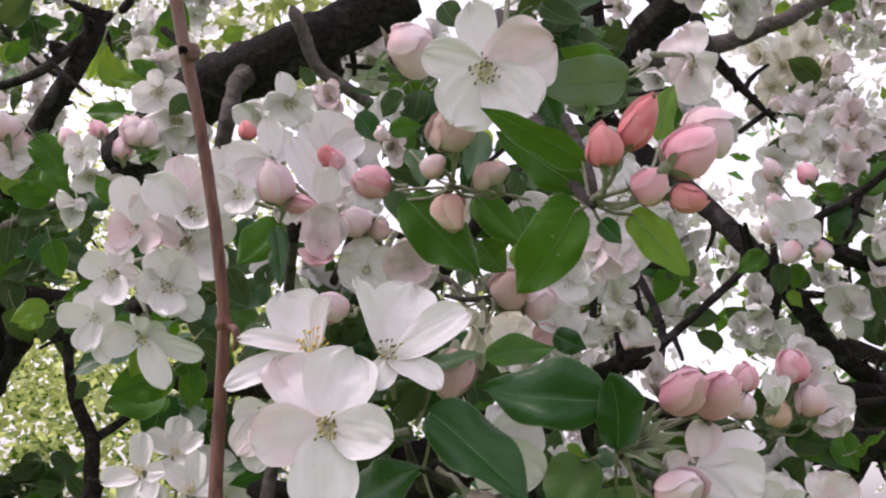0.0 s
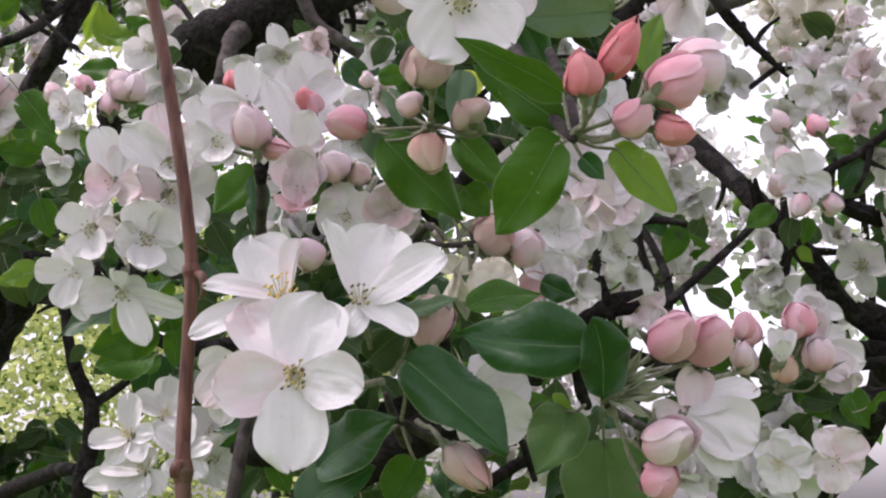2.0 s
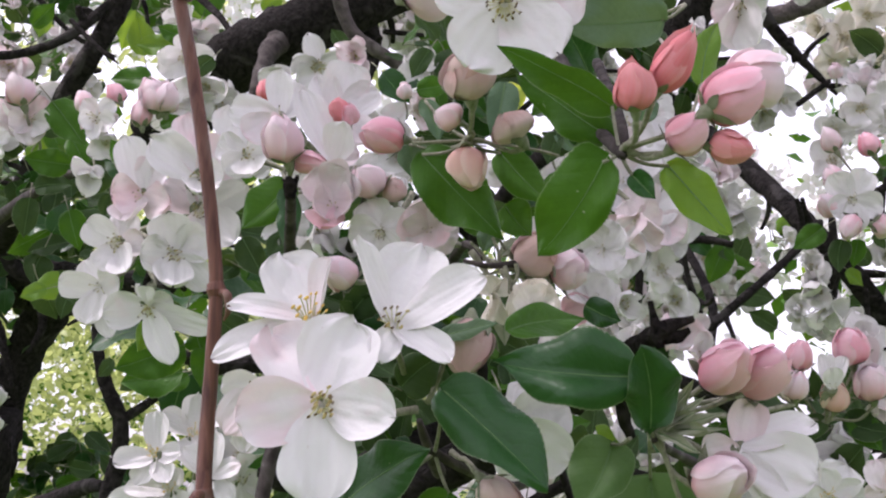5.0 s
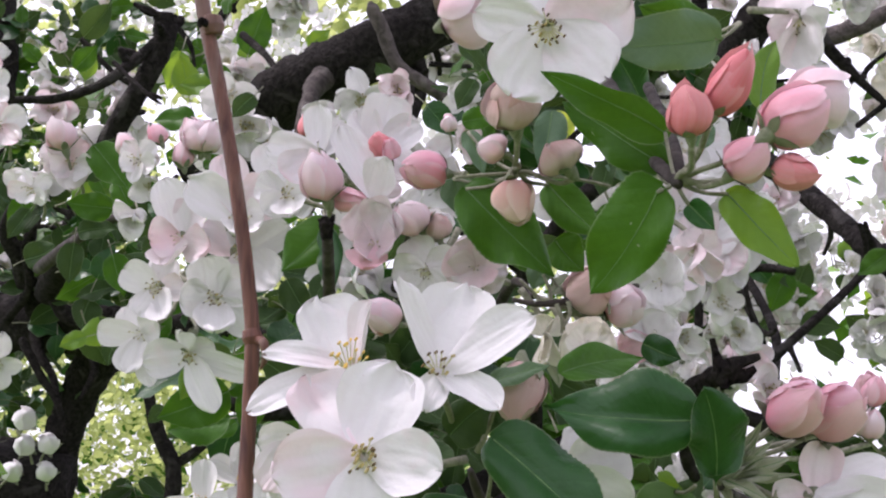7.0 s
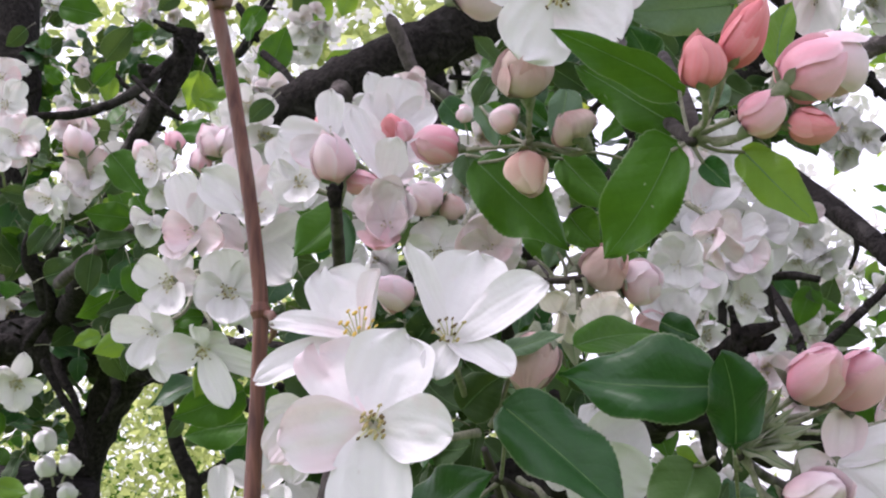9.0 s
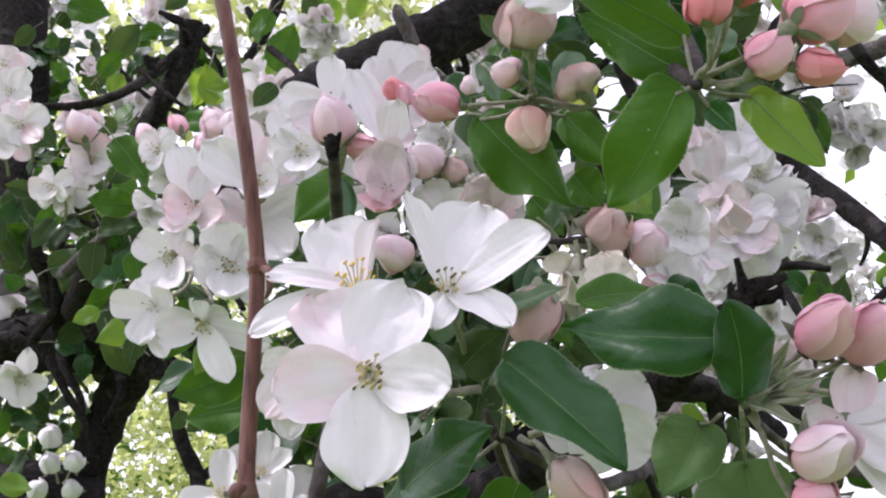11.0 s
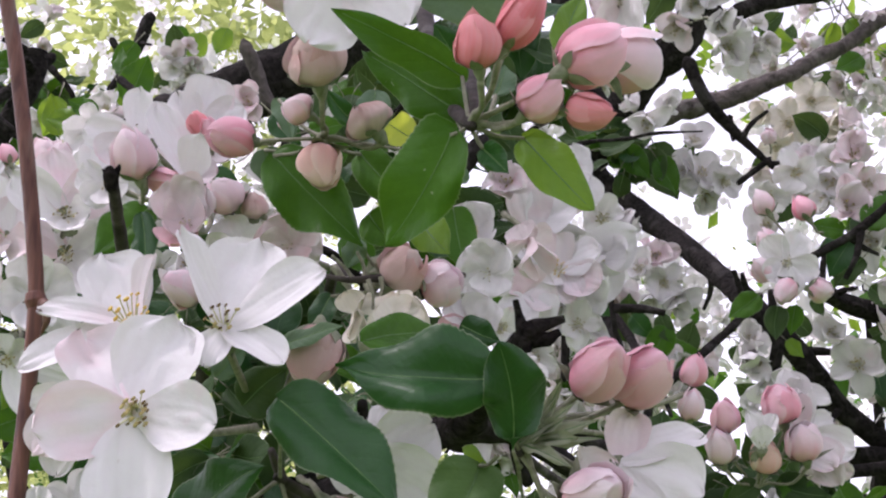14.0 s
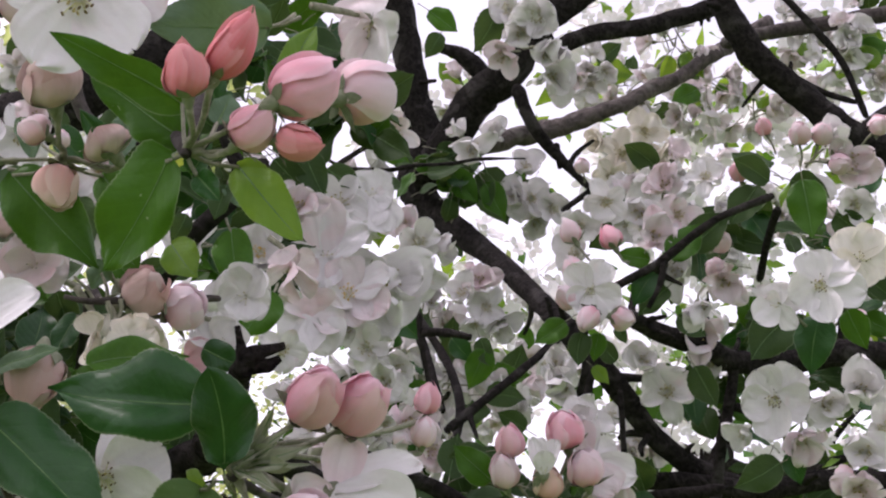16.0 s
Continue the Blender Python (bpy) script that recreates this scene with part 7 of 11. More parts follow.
petal(f, (-0.0102, 0, -0.0004), 0.0125, (0, -0.96, -0.29), seed=45, cup=0.56, curl=0.25, twist=1)
f = flower((-0.009, 0.49, 1.697), (0.02, -0.92, -0.38), "greyish white cupped flower", count=4, stalk=(0.0005, 0.51, 1.6955), size=0.0201, stamen=0.0033)
petal(f, (-0.0069, -0.004, 0.007), 0.0164, (0.02, -0.92, -0.38), cup=0.7, seed=47, mat=PETAL_BLUSH, curl=0.45, twist=7)
petal(f, (0.004, -0.004, 0.0089), 0.0164, (0.02, -0.92, -0.38), cup=0.7, seed=48, mat=PETAL_BLUSH, curl=0.29, twist=-8)
petal(f, (0.0095, 0, -0.0015), 0.0143, (0.02, -0.92, -0.38), cup=0.6, seed=49, mat=PETAL_BLUSH, curl=0.09, twist=-14)
petal(f, (0.0005, -0.004, -0.0078), 0.0143, (0.02, -0.92, -0.38), seed=50, mat=PETAL_BLUSH, cup=0.62, curl=0.05, twist=2)
petal(f, (-0.0086, -0.004, -0.0023), 0.0143, (0.02, -0.92, -0.38), seed=51, mat=PETAL_BLUSH, cup=0.65, curl=-0.19, twist=-9)
bud((-0.0255, 0.497, 1.7101), (-0.0326, 0.49, 1.717), 0.0115, mat=BUD_PALE, stalk=(-0.0186, 0.51, 1.711), seed=11)
bud((-0.0204, 0.5, 1.7079), (-0.0214, 0.495, 1.7153), 0.0089, mat=PETAL_OLIVE, label="faded flower cup with brown sepals", stalk=(-0.0167, 0.51, 1.709), seed=12)
f = flower((0.0238, 0.475, 1.6734), (-0.04, -0.9, -0.43), "crumpled greyish flower past its best", count=4, stalk=(0.0178, 0.49, 1.686), size=0.0176, stamen=0.0029)
petal(f, (-0.0071, -0.004, 0.0047), 0.0122, (-0.04, -0.9, -0.43), cup=0.9, curl=0.7, seed=55, mat=PETAL_CREAM, twist=-8)
petal(f, (0.0065, -0.004, 0.004), 0.0122, (-0.04, -0.9, -0.43), cup=0.8, curl=0.6, seed=56, mat=PETAL_CREAM, twist=-7)
petal(f, (0.0062, -0.002, -0.0059), 0.0110, (-0.04, -0.9, -0.43), seed=57, mat=PETAL_CREAM, cup=0.5, curl=-0.17, twist=7)
petal(f, (-0.004, -0.004, -0.0071), 0.0114, (-0.04, -0.9, -0.43), seed=58, mat=PETAL_CREAM, cup=0.43, curl=-0.01, twist=-7)
petal(f, (0.0003, -0.006, 0.0061), 0.0110, (-0.04, -0.9, -0.43), cup=0.9, curl=0.8, seed=59, mat=PETAL_CREAM, twist=11)
f = flower((0.049, 0.53, 1.6986), (-0.09, -0.96, -0.28), "white flower with folded petals under a leaf", count=6, stalk=(0.0372, 0.55, 1.6927), size=0.0217, stamen=0.0036)
petal(f, (-0.0073, -0.004, 0.0064), 0.0141, (-0.09, -0.96, -0.28), seed=61, cup=0.5, curl=-0.14, twist=-1)
petal(f, (0.0045, -0.004, 0.0085), 0.0146, (-0.09, -0.96, -0.28), cup=0.8, seed=62, curl=0.14, twist=-14)
petal(f, (0.0079, 0, -0.0012), 0.0132, (-0.09, -0.96, -0.28), seed=63, cup=0.69, curl=-0.29, twist=-6)
petal(f, (0.0003, -0.004, -0.0095), 0.0132, (-0.09, -0.96, -0.28), cup=0.7, seed=64, curl=0.26, twist=-12)
petal(f, (-0.0083, -0.002, -0.0036), 0.0124, (-0.09, -0.96, -0.28), seed=65, cup=0.56, curl=-0.25, twist=-4)
f = flower((0.0628, 0.55, 1.7131), (-0.08, -0.6, -0.8), "drooping blush flower with brown stamens", count=10, stalk=(0.0549, 0.56, 1.7263), size=0.0226, stamen=0.0037)
petal(f, (-0.0078, -0.004, -0.0008), 0.0133, (-0.08, -0.6, -0.8), seed=67, mat=PETAL_BLUSH, cup=0.6, curl=0.26, twist=-13)
petal(f, (-0.0018, -0.008, -0.0105), 0.0142, (-0.08, -0.6, -0.8), cup=0.8, seed=68, mat=PETAL_BLUSH, curl=-0.22, twist=13)
petal(f, (0.0086, -0.006, -0.007), 0.0138, (-0.08, -0.6, -0.8), seed=69, mat=PETAL_BLUSH, cup=0.58, curl=0.08, twist=6)
petal(f, (0.0075, 0, 0.0046), 0.0124, (-0.08, -0.6, -0.8), seed=70, mat=PETAL_BLUSH, cup=0.41, curl=0.26, twist=-6)
petal(f, (-0.0028, 0, 0.0067), 0.0115, (-0.08, -0.6, -0.8), seed=71, mat=PETAL_BLUSH, cup=0.65, curl=0.29, twist=11)
part("twig", tube([(0.0023, 0.475, 1.6846), (0.0094, 0.472, 1.6828), (0.0182, 0.475, 1.6841), (0.0279, 0.49, 1.6882), (0.0401, 0.52, 1.6955), (0.0408, 0.5216, 1.6959)], [0.0008, 0.0011, 0.0011, 0.0011, 0.0014, 0.0004], 8, 7, 0.3), BARK_GREY, tree, "brown blossom spur")
part("twig", tube([(0.018, 0.47, 1.6832), (0.0183, 0.47, 1.68), (0.0172, 0.47, 1.6767)], [0.0007, 0.0005, 0.0004], 6, 7, 0.18), STALK, tree)
part("twig", tube([(0.0145, 0.47, 1.6825), (0.0159, 0.47, 1.6783), (0.0159, 0.47, 1.6741)], [0.0007, 0.0005, 0.0004], 6, 7, 0.18), STALK, tree)
part("twig", tube([(0.0103, 0.476, 1.6835), (0.0079, 0.476, 1.6871), (0.0041, 0.476, 1.6907)], [0.0007, 0.0005, 0.0004], 6, 7, 0.18), STALK, tree)
part("twig", tube([(0.0131, 0.48, 1.6846), (0.0127, 0.48, 1.6887), (0.0109, 0.48, 1.6928)], [0.0007, 0.0005, 0.0004], 6, 7, 0.18), STALK, tree)
part("twig", tube([(0.022, 0.48, 1.6852), (0.0238, 0.48, 1.6881), (0.0241, 0.48, 1.691)], [0.0007, 0.0005, 0.0004], 6, 7, 0.18), STALK, tree)
part("twig", tube([(0.0279, 0.475, 1.6852), (0.0295, 0.475, 1.6827), (0.0297, 0.475, 1.6802)], [0.0007, 0.0005, 0.0004], 6, 7, 0.18), STALK, tree)
leaf((0.0135, 0.485, 1.6727), (0.0153, 0.485, 1.6601), 0.0061, (-0.12, -0.99, 0.06), mat=YOUNG, fold=0.3, wave=0.22, seed=14)
leaf((0.0166, 0.491, 1.6773), (0.011, 0.485, 1.6682), 0.0072, (-0.03, -1, 0.05), mat=LEAF_GREY, fold=0.3, wave=0.22, stalk=(0.0188, 0.49, 1.6864), seed=15)
leaf((0.0226, 0.497, 1.6671), (0.0319, 0.485, 1.6683), 0.0080, (0.05, -1, 0.06), mat=LEAF_GREY, fold=0.3, wave=0.22, seed=16)
leaf((0.011, 0.485, 1.6974), (0.0078, 0.485, 1.6891), 0.0072, (-0.11, -0.99, 0.01), mat=LEAF_GREY, fold=0.3, wave=0.22, stalk=(0.0188, 0.49, 1.6864), seed=17)
leaf((0.0043, 0.491, 1.6663), (0.0131, 0.485, 1.6547), 0.0083, (-0.02, -1, 0.07), mat=LEAF, fold=0.3, wave=0.22, seed=18)
leaf((0.0024, 0.497, 1.6838), (-0.0012, 0.485, 1.6691), 0.0073, (0.1, -0.99, 0.04), mat=LEAF_DARK, fold=0.3, wave=0.22, stalk=(0.0188, 0.49, 1.6864), seed=19)
leaf((0.04, 0.485, 1.6728), (0.0507, 0.485, 1.6683), 0.0090, (-0.18, -0.98, 0.05), mat=LEAF_DARK, fold=0.3, wave=0.22, seed=20)
leaf((0.0188, 0.491, 1.6939), (0.0132, 0.485, 1.6873), 0.0054, (-0.03, -1, 0.02), mat=YOUNG, fold=0.3, wave=0.22, stalk=(0.0188, 0.49, 1.6864), seed=21)
small_leaf((0.0338, 0.6, 1.6987), (-0.0067, 0, -0.0179), (-0.19, -0.98, 0.08), 0.48, "darkleaf", 0)
small_leaf((0.0049, 0.6, 1.6986), (-0.0066, 0, -0.0179), (-0.01, -1, 0.08), 0.48, "darkleaf", 1)
small_leaf((0.0445, 0.66, 1.7234), (-0.0073, 0, 0.01), (0.08, -0.99, 0.06), 0.31, "leaf", 2)
small_leaf((-0.0184, 0.62, 1.7561), (0.0071, 0, -0.0167), (-0.12, -0.99, 0), 0.45, "darkleaf", 3)
small_leaf((-0.0206, 0.62, 1.7394), (-0.0115, 0, -0.0119), (0.03, -1, 0.03), 0.41, "darkleaf", 4)
small_leaf((-0.0414, 0.62, 1.7369), (-0.0067, 0, -0.0142), (0.21, -0.98, 0.03), 0.39, "leaf", 5)
small_leaf((-0.06, 0.62, 1.7369), (0.0096, 0, -0.0165), (-0.05, -1, 0.03), 0.48, "darkleaf", 6)
small_leaf((-0.035, 0.66, 1.7969), (0.0126, 0, -0.0129), (0.05, -1, -0.04), 0.45, "darkleaf", 7)
small_leaf((-0.0199, 0.66, 1.7892), (0.015, 0, 0.0026), (0.18, -0.98, -0.03), 0.38, "leaf", 8)
small_leaf((-0.016, 0.7, 1.8198), (-0.0079, 0, -0.0138), (-0.13, -0.99, -0.05), 0.40, "darkleaf", 9)
small_leaf((-0.0887, 0.72, 1.7587), (-0.0076, 0, -0.0165), (0.12, -0.99, 0.03), 0.45, "darkleaf", 10)
small_leaf((-0.1338, 0.8, 1.8443), (-0.0117, 0, -0.0126), (0.3, -0.95, -0.04), 0.43, "darkleaf", 11)

# pink-tinted flowers behind
f = flower((-0.0412, 0.522, 1.7414), (0.05, -0.97, 0.1), "wide open white flower with two pink buds in its middle", stalk=(-0.0409, 0.55, 1.7275), size=0.0634, seed=301, count=4, stamen=0.004)
petal(f, (0.0033, 0.004, 0.0186), 0.0165, (0, -0.95, -0.3), seed=302, cup=0.5, curl=0.45)
petal(f, (-0.0079, 0.004, 0.0136), 0.0112, (0.2, -0.95, -0.2), seed=303, cup=0.6, curl=0.4)
petal(f, (0.0126, 0.004, 0.0092), 0.0121, (0.05, -0.97, 0.1), seed=304, cup=0.6, curl=0.4)
petal(f, (0.0103, -0.004, -0.0107), 0.0129, (0.05, -0.97, 0.1), seed=305, mat=PETAL_BLUSH, cup=0.5, curl=0.2)
petal(f, (-0.0081, -0.003, -0.0105), 0.0120, (0.05, -0.97, 0.1), seed=306, cup=0.5, curl=0.2)
f = flower((-0.0409, 0.506, 1.7217), (-0.1, -0.97, 0.15), "white flower with tongue-shaped petals turned up", stalk=(-0.0409, 0.55, 1.7275), size=0.0497, seed=311, count=0, stamen=0.004)
petal(f, (-0.0119, 0.004, 0.0243), 0.0113, (0.25, -0.95, 0.1), seed=312, cup=0.4, curl=0.1, notch=0.0)
petal(f, (0.0044, -0.006, 0.013), 0.0117, (-0.1, -0.97, 0.1), seed=313, cup=0.6, curl=0.35, notch=0.01)
petal(f, (0.0083, 0, 0.0034), 0.0083, (-0.1, -0.97, 0.15), seed=314, mat=PETAL_BLUSH, cup=0.6, curl=0.3)
f = flower((-0.0624, 0.53, 1.7425), (-0.1, -0.97, -0.1), "white flower with rounded petals behind a bud", stalk=(-0.0409, 0.55, 1.7275), size=0.0523, seed=321, count=6, stamen=0.005)
petal(f, (-0.0175, 0, 0.0026), 0.0131, (-0.1, -0.97, -0.1), seed=322, cup=0.6, curl=0.4)
petal(f, (0.0003, 0.002, 0.0169), 0.0097, (-0.1, -0.97, -0.1), seed=323, cup=0.6, curl=0.3)
petal(f, (0.0079, 0.006, 0.0108), 0.0105, (-0.1, -0.97, -0.1), seed=324, cup=0.6, curl=0.3)
petal(f, (-0.0116, -0.003, -0.0089), 0.0131, (-0.1, -0.97, -0.1), seed=325, mat=PETAL_BLUSH, cup=0.6, curl=0.4)
petal(f, (0.0031, 0.006, -0.0102), 0.0105, (-0.1, -0.97, -0.1), seed=326, cup=0.5, curl=0.2)
f = flower((-0.0776, 0.56, 1.7362), (0.1, -0.97, -0.2), "white flower with dark-tipped stamens beside the shoot", stalk=(-0.0409, 0.55, 1.7275), size=0.0508, seed=331, count=10, stamen=0.005)
petal(f, (-0.0034, 0.002, 0.0119), 0.0120, (0.1, -0.97, -0.2), seed=332, cup=0.6, curl=0.4)
petal(f, (0.0071, -0.002, 0.0024), 0.0110, (0.1, -0.97, -0.2), seed=333, cup=0.6, curl=0.4)
petal(f, (0.0038, -0.006, -0.0103), 0.0128, (0.1, -0.97, -0.2), seed=334, cup=0.6, curl=0.4)
petal(f, (-0.0078, -0.002, -0.0071), 0.0110, (0.1, -0.97, -0.2), seed=335, cup=0.5, curl=0.3)
petal(f, (-0.0106, 0.002, 0.0052), 0.0110, (0.1, -0.97, -0.2), seed=336, cup=0.5, curl=0.3)
f = flower((-0.0399, 0.498, 1.7057), (0, -0.95, 0.05), "ball-shaped half-open flower with rose veins", stalk=(-0.0376, 0.53, 1.7265), size=0.0487, seed=341, count=4, stamen=0.004)
petal(f, (-0.0067, -0.001, 0.0123), 0.0164, (0.3, -0.95, -0.1), seed=342, mat=PETAL_BLUSH, cup=0.9, curl=0.8, ruffle=0.14)
petal(f, (0.0064, -0.001, 0.0115), 0.0147, (-0.3, -0.95, -0.1), seed=343, mat=PETAL_BLUSH, cup=0.9, curl=0.8, ruffle=0.14)
petal(f, (0.0102, -0.006, -0.0012), 0.0122, (-0.3, -0.95, 0.1), seed=344, mat=PETAL_BLUSH, cup=1.0, curl=0.8)
petal(f, (-0.0033, -0.006, -0.0131), 0.0130, (0, -0.9, 0.35), seed=345, mat=PETAL_PINK, cup=0.9, curl=0.8)
petal(f, (-0.0088, -0.005, -0.0019), 0.0122, (0.4, -0.9, 0.1), seed=346, mat=PETAL_BLUSH, cup=0.9, curl=0.8)
bud((-0.0166, 0.462, 1.7191), (-0.0289, 0.455, 1.7194), 0.0114, mat=BUD_PINK, label="rose-pink bud with dark curled sepals", calyx=1.15, seed=77, sharp=0.5, stalk=(-0.0105, 0.458, 1.7179))
bud((-0.0557, 0.505, 1.7214), (-0.0605, 0.497, 1.7364), 0.0139, mat=BUD_PALE, label="large white and pink striped bud", opening=0.06, seed=73, stalk=(-0.0602, 0.53, 1.7229))
bud((-0.0548, 0.512, 1.7244), (-0.0431, 0.503, 1.7197), 0.0080, mat=BUD_PINK, seed=74, stalk=(-0.0593, 0.53, 1.7246))
bud((-0.0392, 0.512, 1.738), (-0.042, 0.505, 1.7426), 0.0084, mat=BUD_RED, stalk=(-0.0375, 0.53, 1.7315), seed=71)
bud((-0.0367, 0.512, 1.737), (-0.0368, 0.505, 1.741), 0.0073, mat=BUD_PINK, stalk=(-0.0375, 0.53, 1.7315), seed=72)
bud((-0.087, 0.678, 1.7882), (-0.0884, 0.675, 1.7985), 0.0097, mat=BUD_RED, stalk=(-0.0804, 0.69, 1.776), seed=75)
f = flower((-0.0842, 0.6, 1.7474), (0.14, -0.93, -0.33), "small white flower behind the bare shoot", stalk=(-0.0763, 0.62, 1.7392), size=0.0293, stamen=0.0048)
petal(f, (-0.0061, 0, 0.0174), 0.0177, (0.14, -0.93, -0.33), seed=21, cup=0.81, curl=0.48, twist=1)
petal(f, (0.0076, 0, 0.0128), 0.0177, (0.14, -0.93, -0.33), seed=22, cup=0.84, curl=0.2, twist=-21)
petal(f, (0.0125, 0, -0.0034), 0.0151, (0.14, -0.93, -0.33), seed=23, cup=0.97, curl=0.49, twist=16)
petal(f, (0.0037, 0, -0.0104), 0.0151, (0.14, -0.93, -0.33), seed=24, cup=0.59, curl=0.15, twist=17)
petal(f, (-0.0081, 0, 0.0058), 0.0151, (0.14, -0.93, -0.33), seed=25, cup=0.52, curl=0.73, twist=-8)
leaf((-0.0581, 0.53, 1.7196), (-0.0727, 0.52, 1.7026), 0.0153, (-0.07, -0.98, 0.18), mat=LEAF, fold=0.2, curl=-0.2, stalk=(-0.0516, 0.535, 1.7183), seed=58)
leaf((-0.0589, 0.525, 1.7161), (-0.0566, 0.52, 1.6933), 0.0090, (-0.27, -0.96, 0.09), mat=LEAF_DARK, fold=0.4, stalk=(-0.0516, 0.535, 1.7183), seed=59)
small_leaf((-0.0929, 0.66, 1.7229), (0.0103, 0, -0.0174), (0.13, -0.98, 0.11), 0.50, "darkleaf", 0)
small_leaf((-0.0503, 0.62, 1.7157), (-0.0088, 0, -0.0187), (0.08, -0.99, 0.11), 0.52, "darkleaf", 1)
small_leaf((-0.0754, 0.68, 1.719), (-0.0199, 0, -0.0103), (0.1, -0.99, 0.12), 0.56, "darkleaf", 1)
small_leaf((-0.0353, 0.6, 1.7098), (-0.0088, 0, -0.0091), (0.06, -0.99, 0.11), 0.32, "leaf", 1)
part("twig", tube([(-0.0307, 0.52, 1.7151), (-0.0364, 0.55, 1.707), (-0.0483, 0.6, 1.6894), (-0.0602, 0.64, 1.6528), (-0.0612, 0.6433, 1.6498)], [0.0012, 0.0016, 0.0024, 0.0035, 0.0011], 8, 7, 0.18), BARK_GREY, tree)
bud((-0.0312, 0.47, 1.6777), (-0.0398, 0.46, 1.6812), 0.0111, mat=BUD_PALE, stalk=(-0.0255, 0.48, 1.6808), seed=6)

# white flowers of the side spur
f = flower((-0.1111, 0.602, 1.7064), (0.23, -0.94, -0.2), "round white apple flower with cupped petals", stalk=(-0.1364, 0.655, 1.7249), size=0.0652, seed=201, count=18, stamen=0.0062)
petal(f, (-0.0028, -0.004, 0.0159), 0.0165, (0.23, -0.94, -0.2), seed=202, cup=0.6, curl=0.45)
petal(f, (0.012, 0.004, 0.0084), 0.0159, (0.23, -0.94, -0.2), seed=203, cup=0.6, curl=0.4)
petal(f, (-0.0129, -0.005, 0.0001), 0.0149, (0.23, -0.94, -0.2), seed=204, cup=0.6, curl=0.5)
petal(f, (0.0022, -0.009, -0.0167), 0.0158, (0.23, -0.94, -0.2), seed=205, cup=0.5, curl=0.4)
petal(f, (0.0144, 0.004, -0.0119), 0.0129, (0.23, -0.94, -0.2), seed=206, cup=0.4, curl=0.1)
f = flower((-0.1348, 0.612, 1.7121), (-0.1, -0.95, -0.2), "white apple flower in a shaded cluster, dark-tipped stamens", stalk=(-0.1364, 0.655, 1.7249), size=0.0595, seed=211, count=16, stamen=0.0058)
petal(f, (-0.0125, 0, 0.0082), 0.0132, (-0.1, -0.95, -0.2), seed=212, cup=0.6, curl=0.4)
petal(f, (0.0033, 0.004, 0.0116), 0.0132, (-0.1, -0.95, -0.2), seed=213, cup=0.5, curl=0.3)
petal(f, (-0.0061, -0.004, -0.0125), 0.0121, (-0.1, -0.95, -0.2), seed=214, cup=0.5, curl=0.3)
petal(f, (0.0088, -0.008, -0.0151), 0.0131, (-0.1, -0.95, -0.2), seed=215, cup=0.7, curl=0.5)
petal(f, (0.0111, 0, 0.0006), 0.0111, (-0.1, -0.95, -0.2), seed=216, mat=PETAL_BLUSH, cup=0.8, curl=0.5)
f = flower((-0.1212, 0.608, 1.6866), (0.12, -0.8, -0.55), "white flower hanging with long spread petals", stalk=(-0.1316, 0.65, 1.7098), size=0.0677, seed=221, count=14, stamen=0.006)
petal(f, (-0.0171, -0.004, -0.0041), 0.0150, (0.1, -0.95, -0.2), seed=222, cup=0.6, curl=0.4)
petal(f, (0.0114, -0.006, -0.0226), 0.0129, (0.12, -0.8, -0.55), seed=223, cup=0.25, curl=-0.15, notch=0.01)
petal(f, (0.0259, -0.004, -0.0093), 0.0110, (-0.1, -0.8, -0.5), seed=224, cup=0.35, curl=-0.1)
petal(f, (-0.0028, -0.008, 0.0058), 0.0110, (0, -0.5, 0.85), seed=225, cup=0.6, curl=0.3)
petal(f, (0.01, -0.002, 0.0053), 0.0110, (0.12, -0.8, -0.55), seed=226, cup=0.6, curl=0.5)
f = flower((-0.1434, 0.622, 1.6957), (-0.15, -0.9, -0.4), "white flower seen from its side", stalk=(-0.1364, 0.655, 1.7249), size=0.0601, seed=231, count=6, stamen=0.005)
petal(f, (-0.0163, -0.002, 0.0033), 0.0123, (-0.15, -0.9, -0.4), seed=232, cup=0.7, curl=0.45)
petal(f, (-0.003, -0.006, -0.017), 0.0132, (-0.15, -0.9, -0.4), seed=233, cup=0.5, curl=0.3)
petal(f, (0.0078, -0.004, -0.0205), 0.0112, (-0.15, -0.9, -0.4), seed=234, cup=0.5, curl=0.2)
petal(f, (0.0098, -0.006, 0.0053), 0.0123, (-0.15, -0.9, -0.4), seed=235, cup=0.8, curl=0.5)
petal(f, (-0.0068, 0.003, 0.0114), 0.0113, (-0.15, -0.9, -0.4), seed=236, cup=0.5, curl=0.3)
f = flower((-0.1009, 0.598, 1.7361), (0.2, -0.96, -0.1), "large white apple flower with faint blush", stalk=(-0.1364, 0.655, 1.7249), size=0.0743, seed=241, count=14, stamen=0.0065)
petal(f, (-0.0194, 0, 0.0142), 0.0170, (0.2, -0.96, -0.1), seed=242, cup=0.6, curl=0.4, ruffle=0.16)
petal(f, (-0.0073, 0.006, 0.0236), 0.0150, (0.2, -0.96, -0.1), seed=243, cup=0.6, curl=0.4, mat=PETAL_BLUSH, ruffle=0.16)
petal(f, (0.0004, -0.009, -0.011), 0.0149, (0.2, -0.96, -0.1), seed=244, cup=0.75, curl=0.5)
petal(f, (0.012, 0.004, 0.0138), 0.0190, (0.2, -0.96, -0.1), seed=245, mat=PETAL_BLUSH, cup=0.6, curl=0.5)
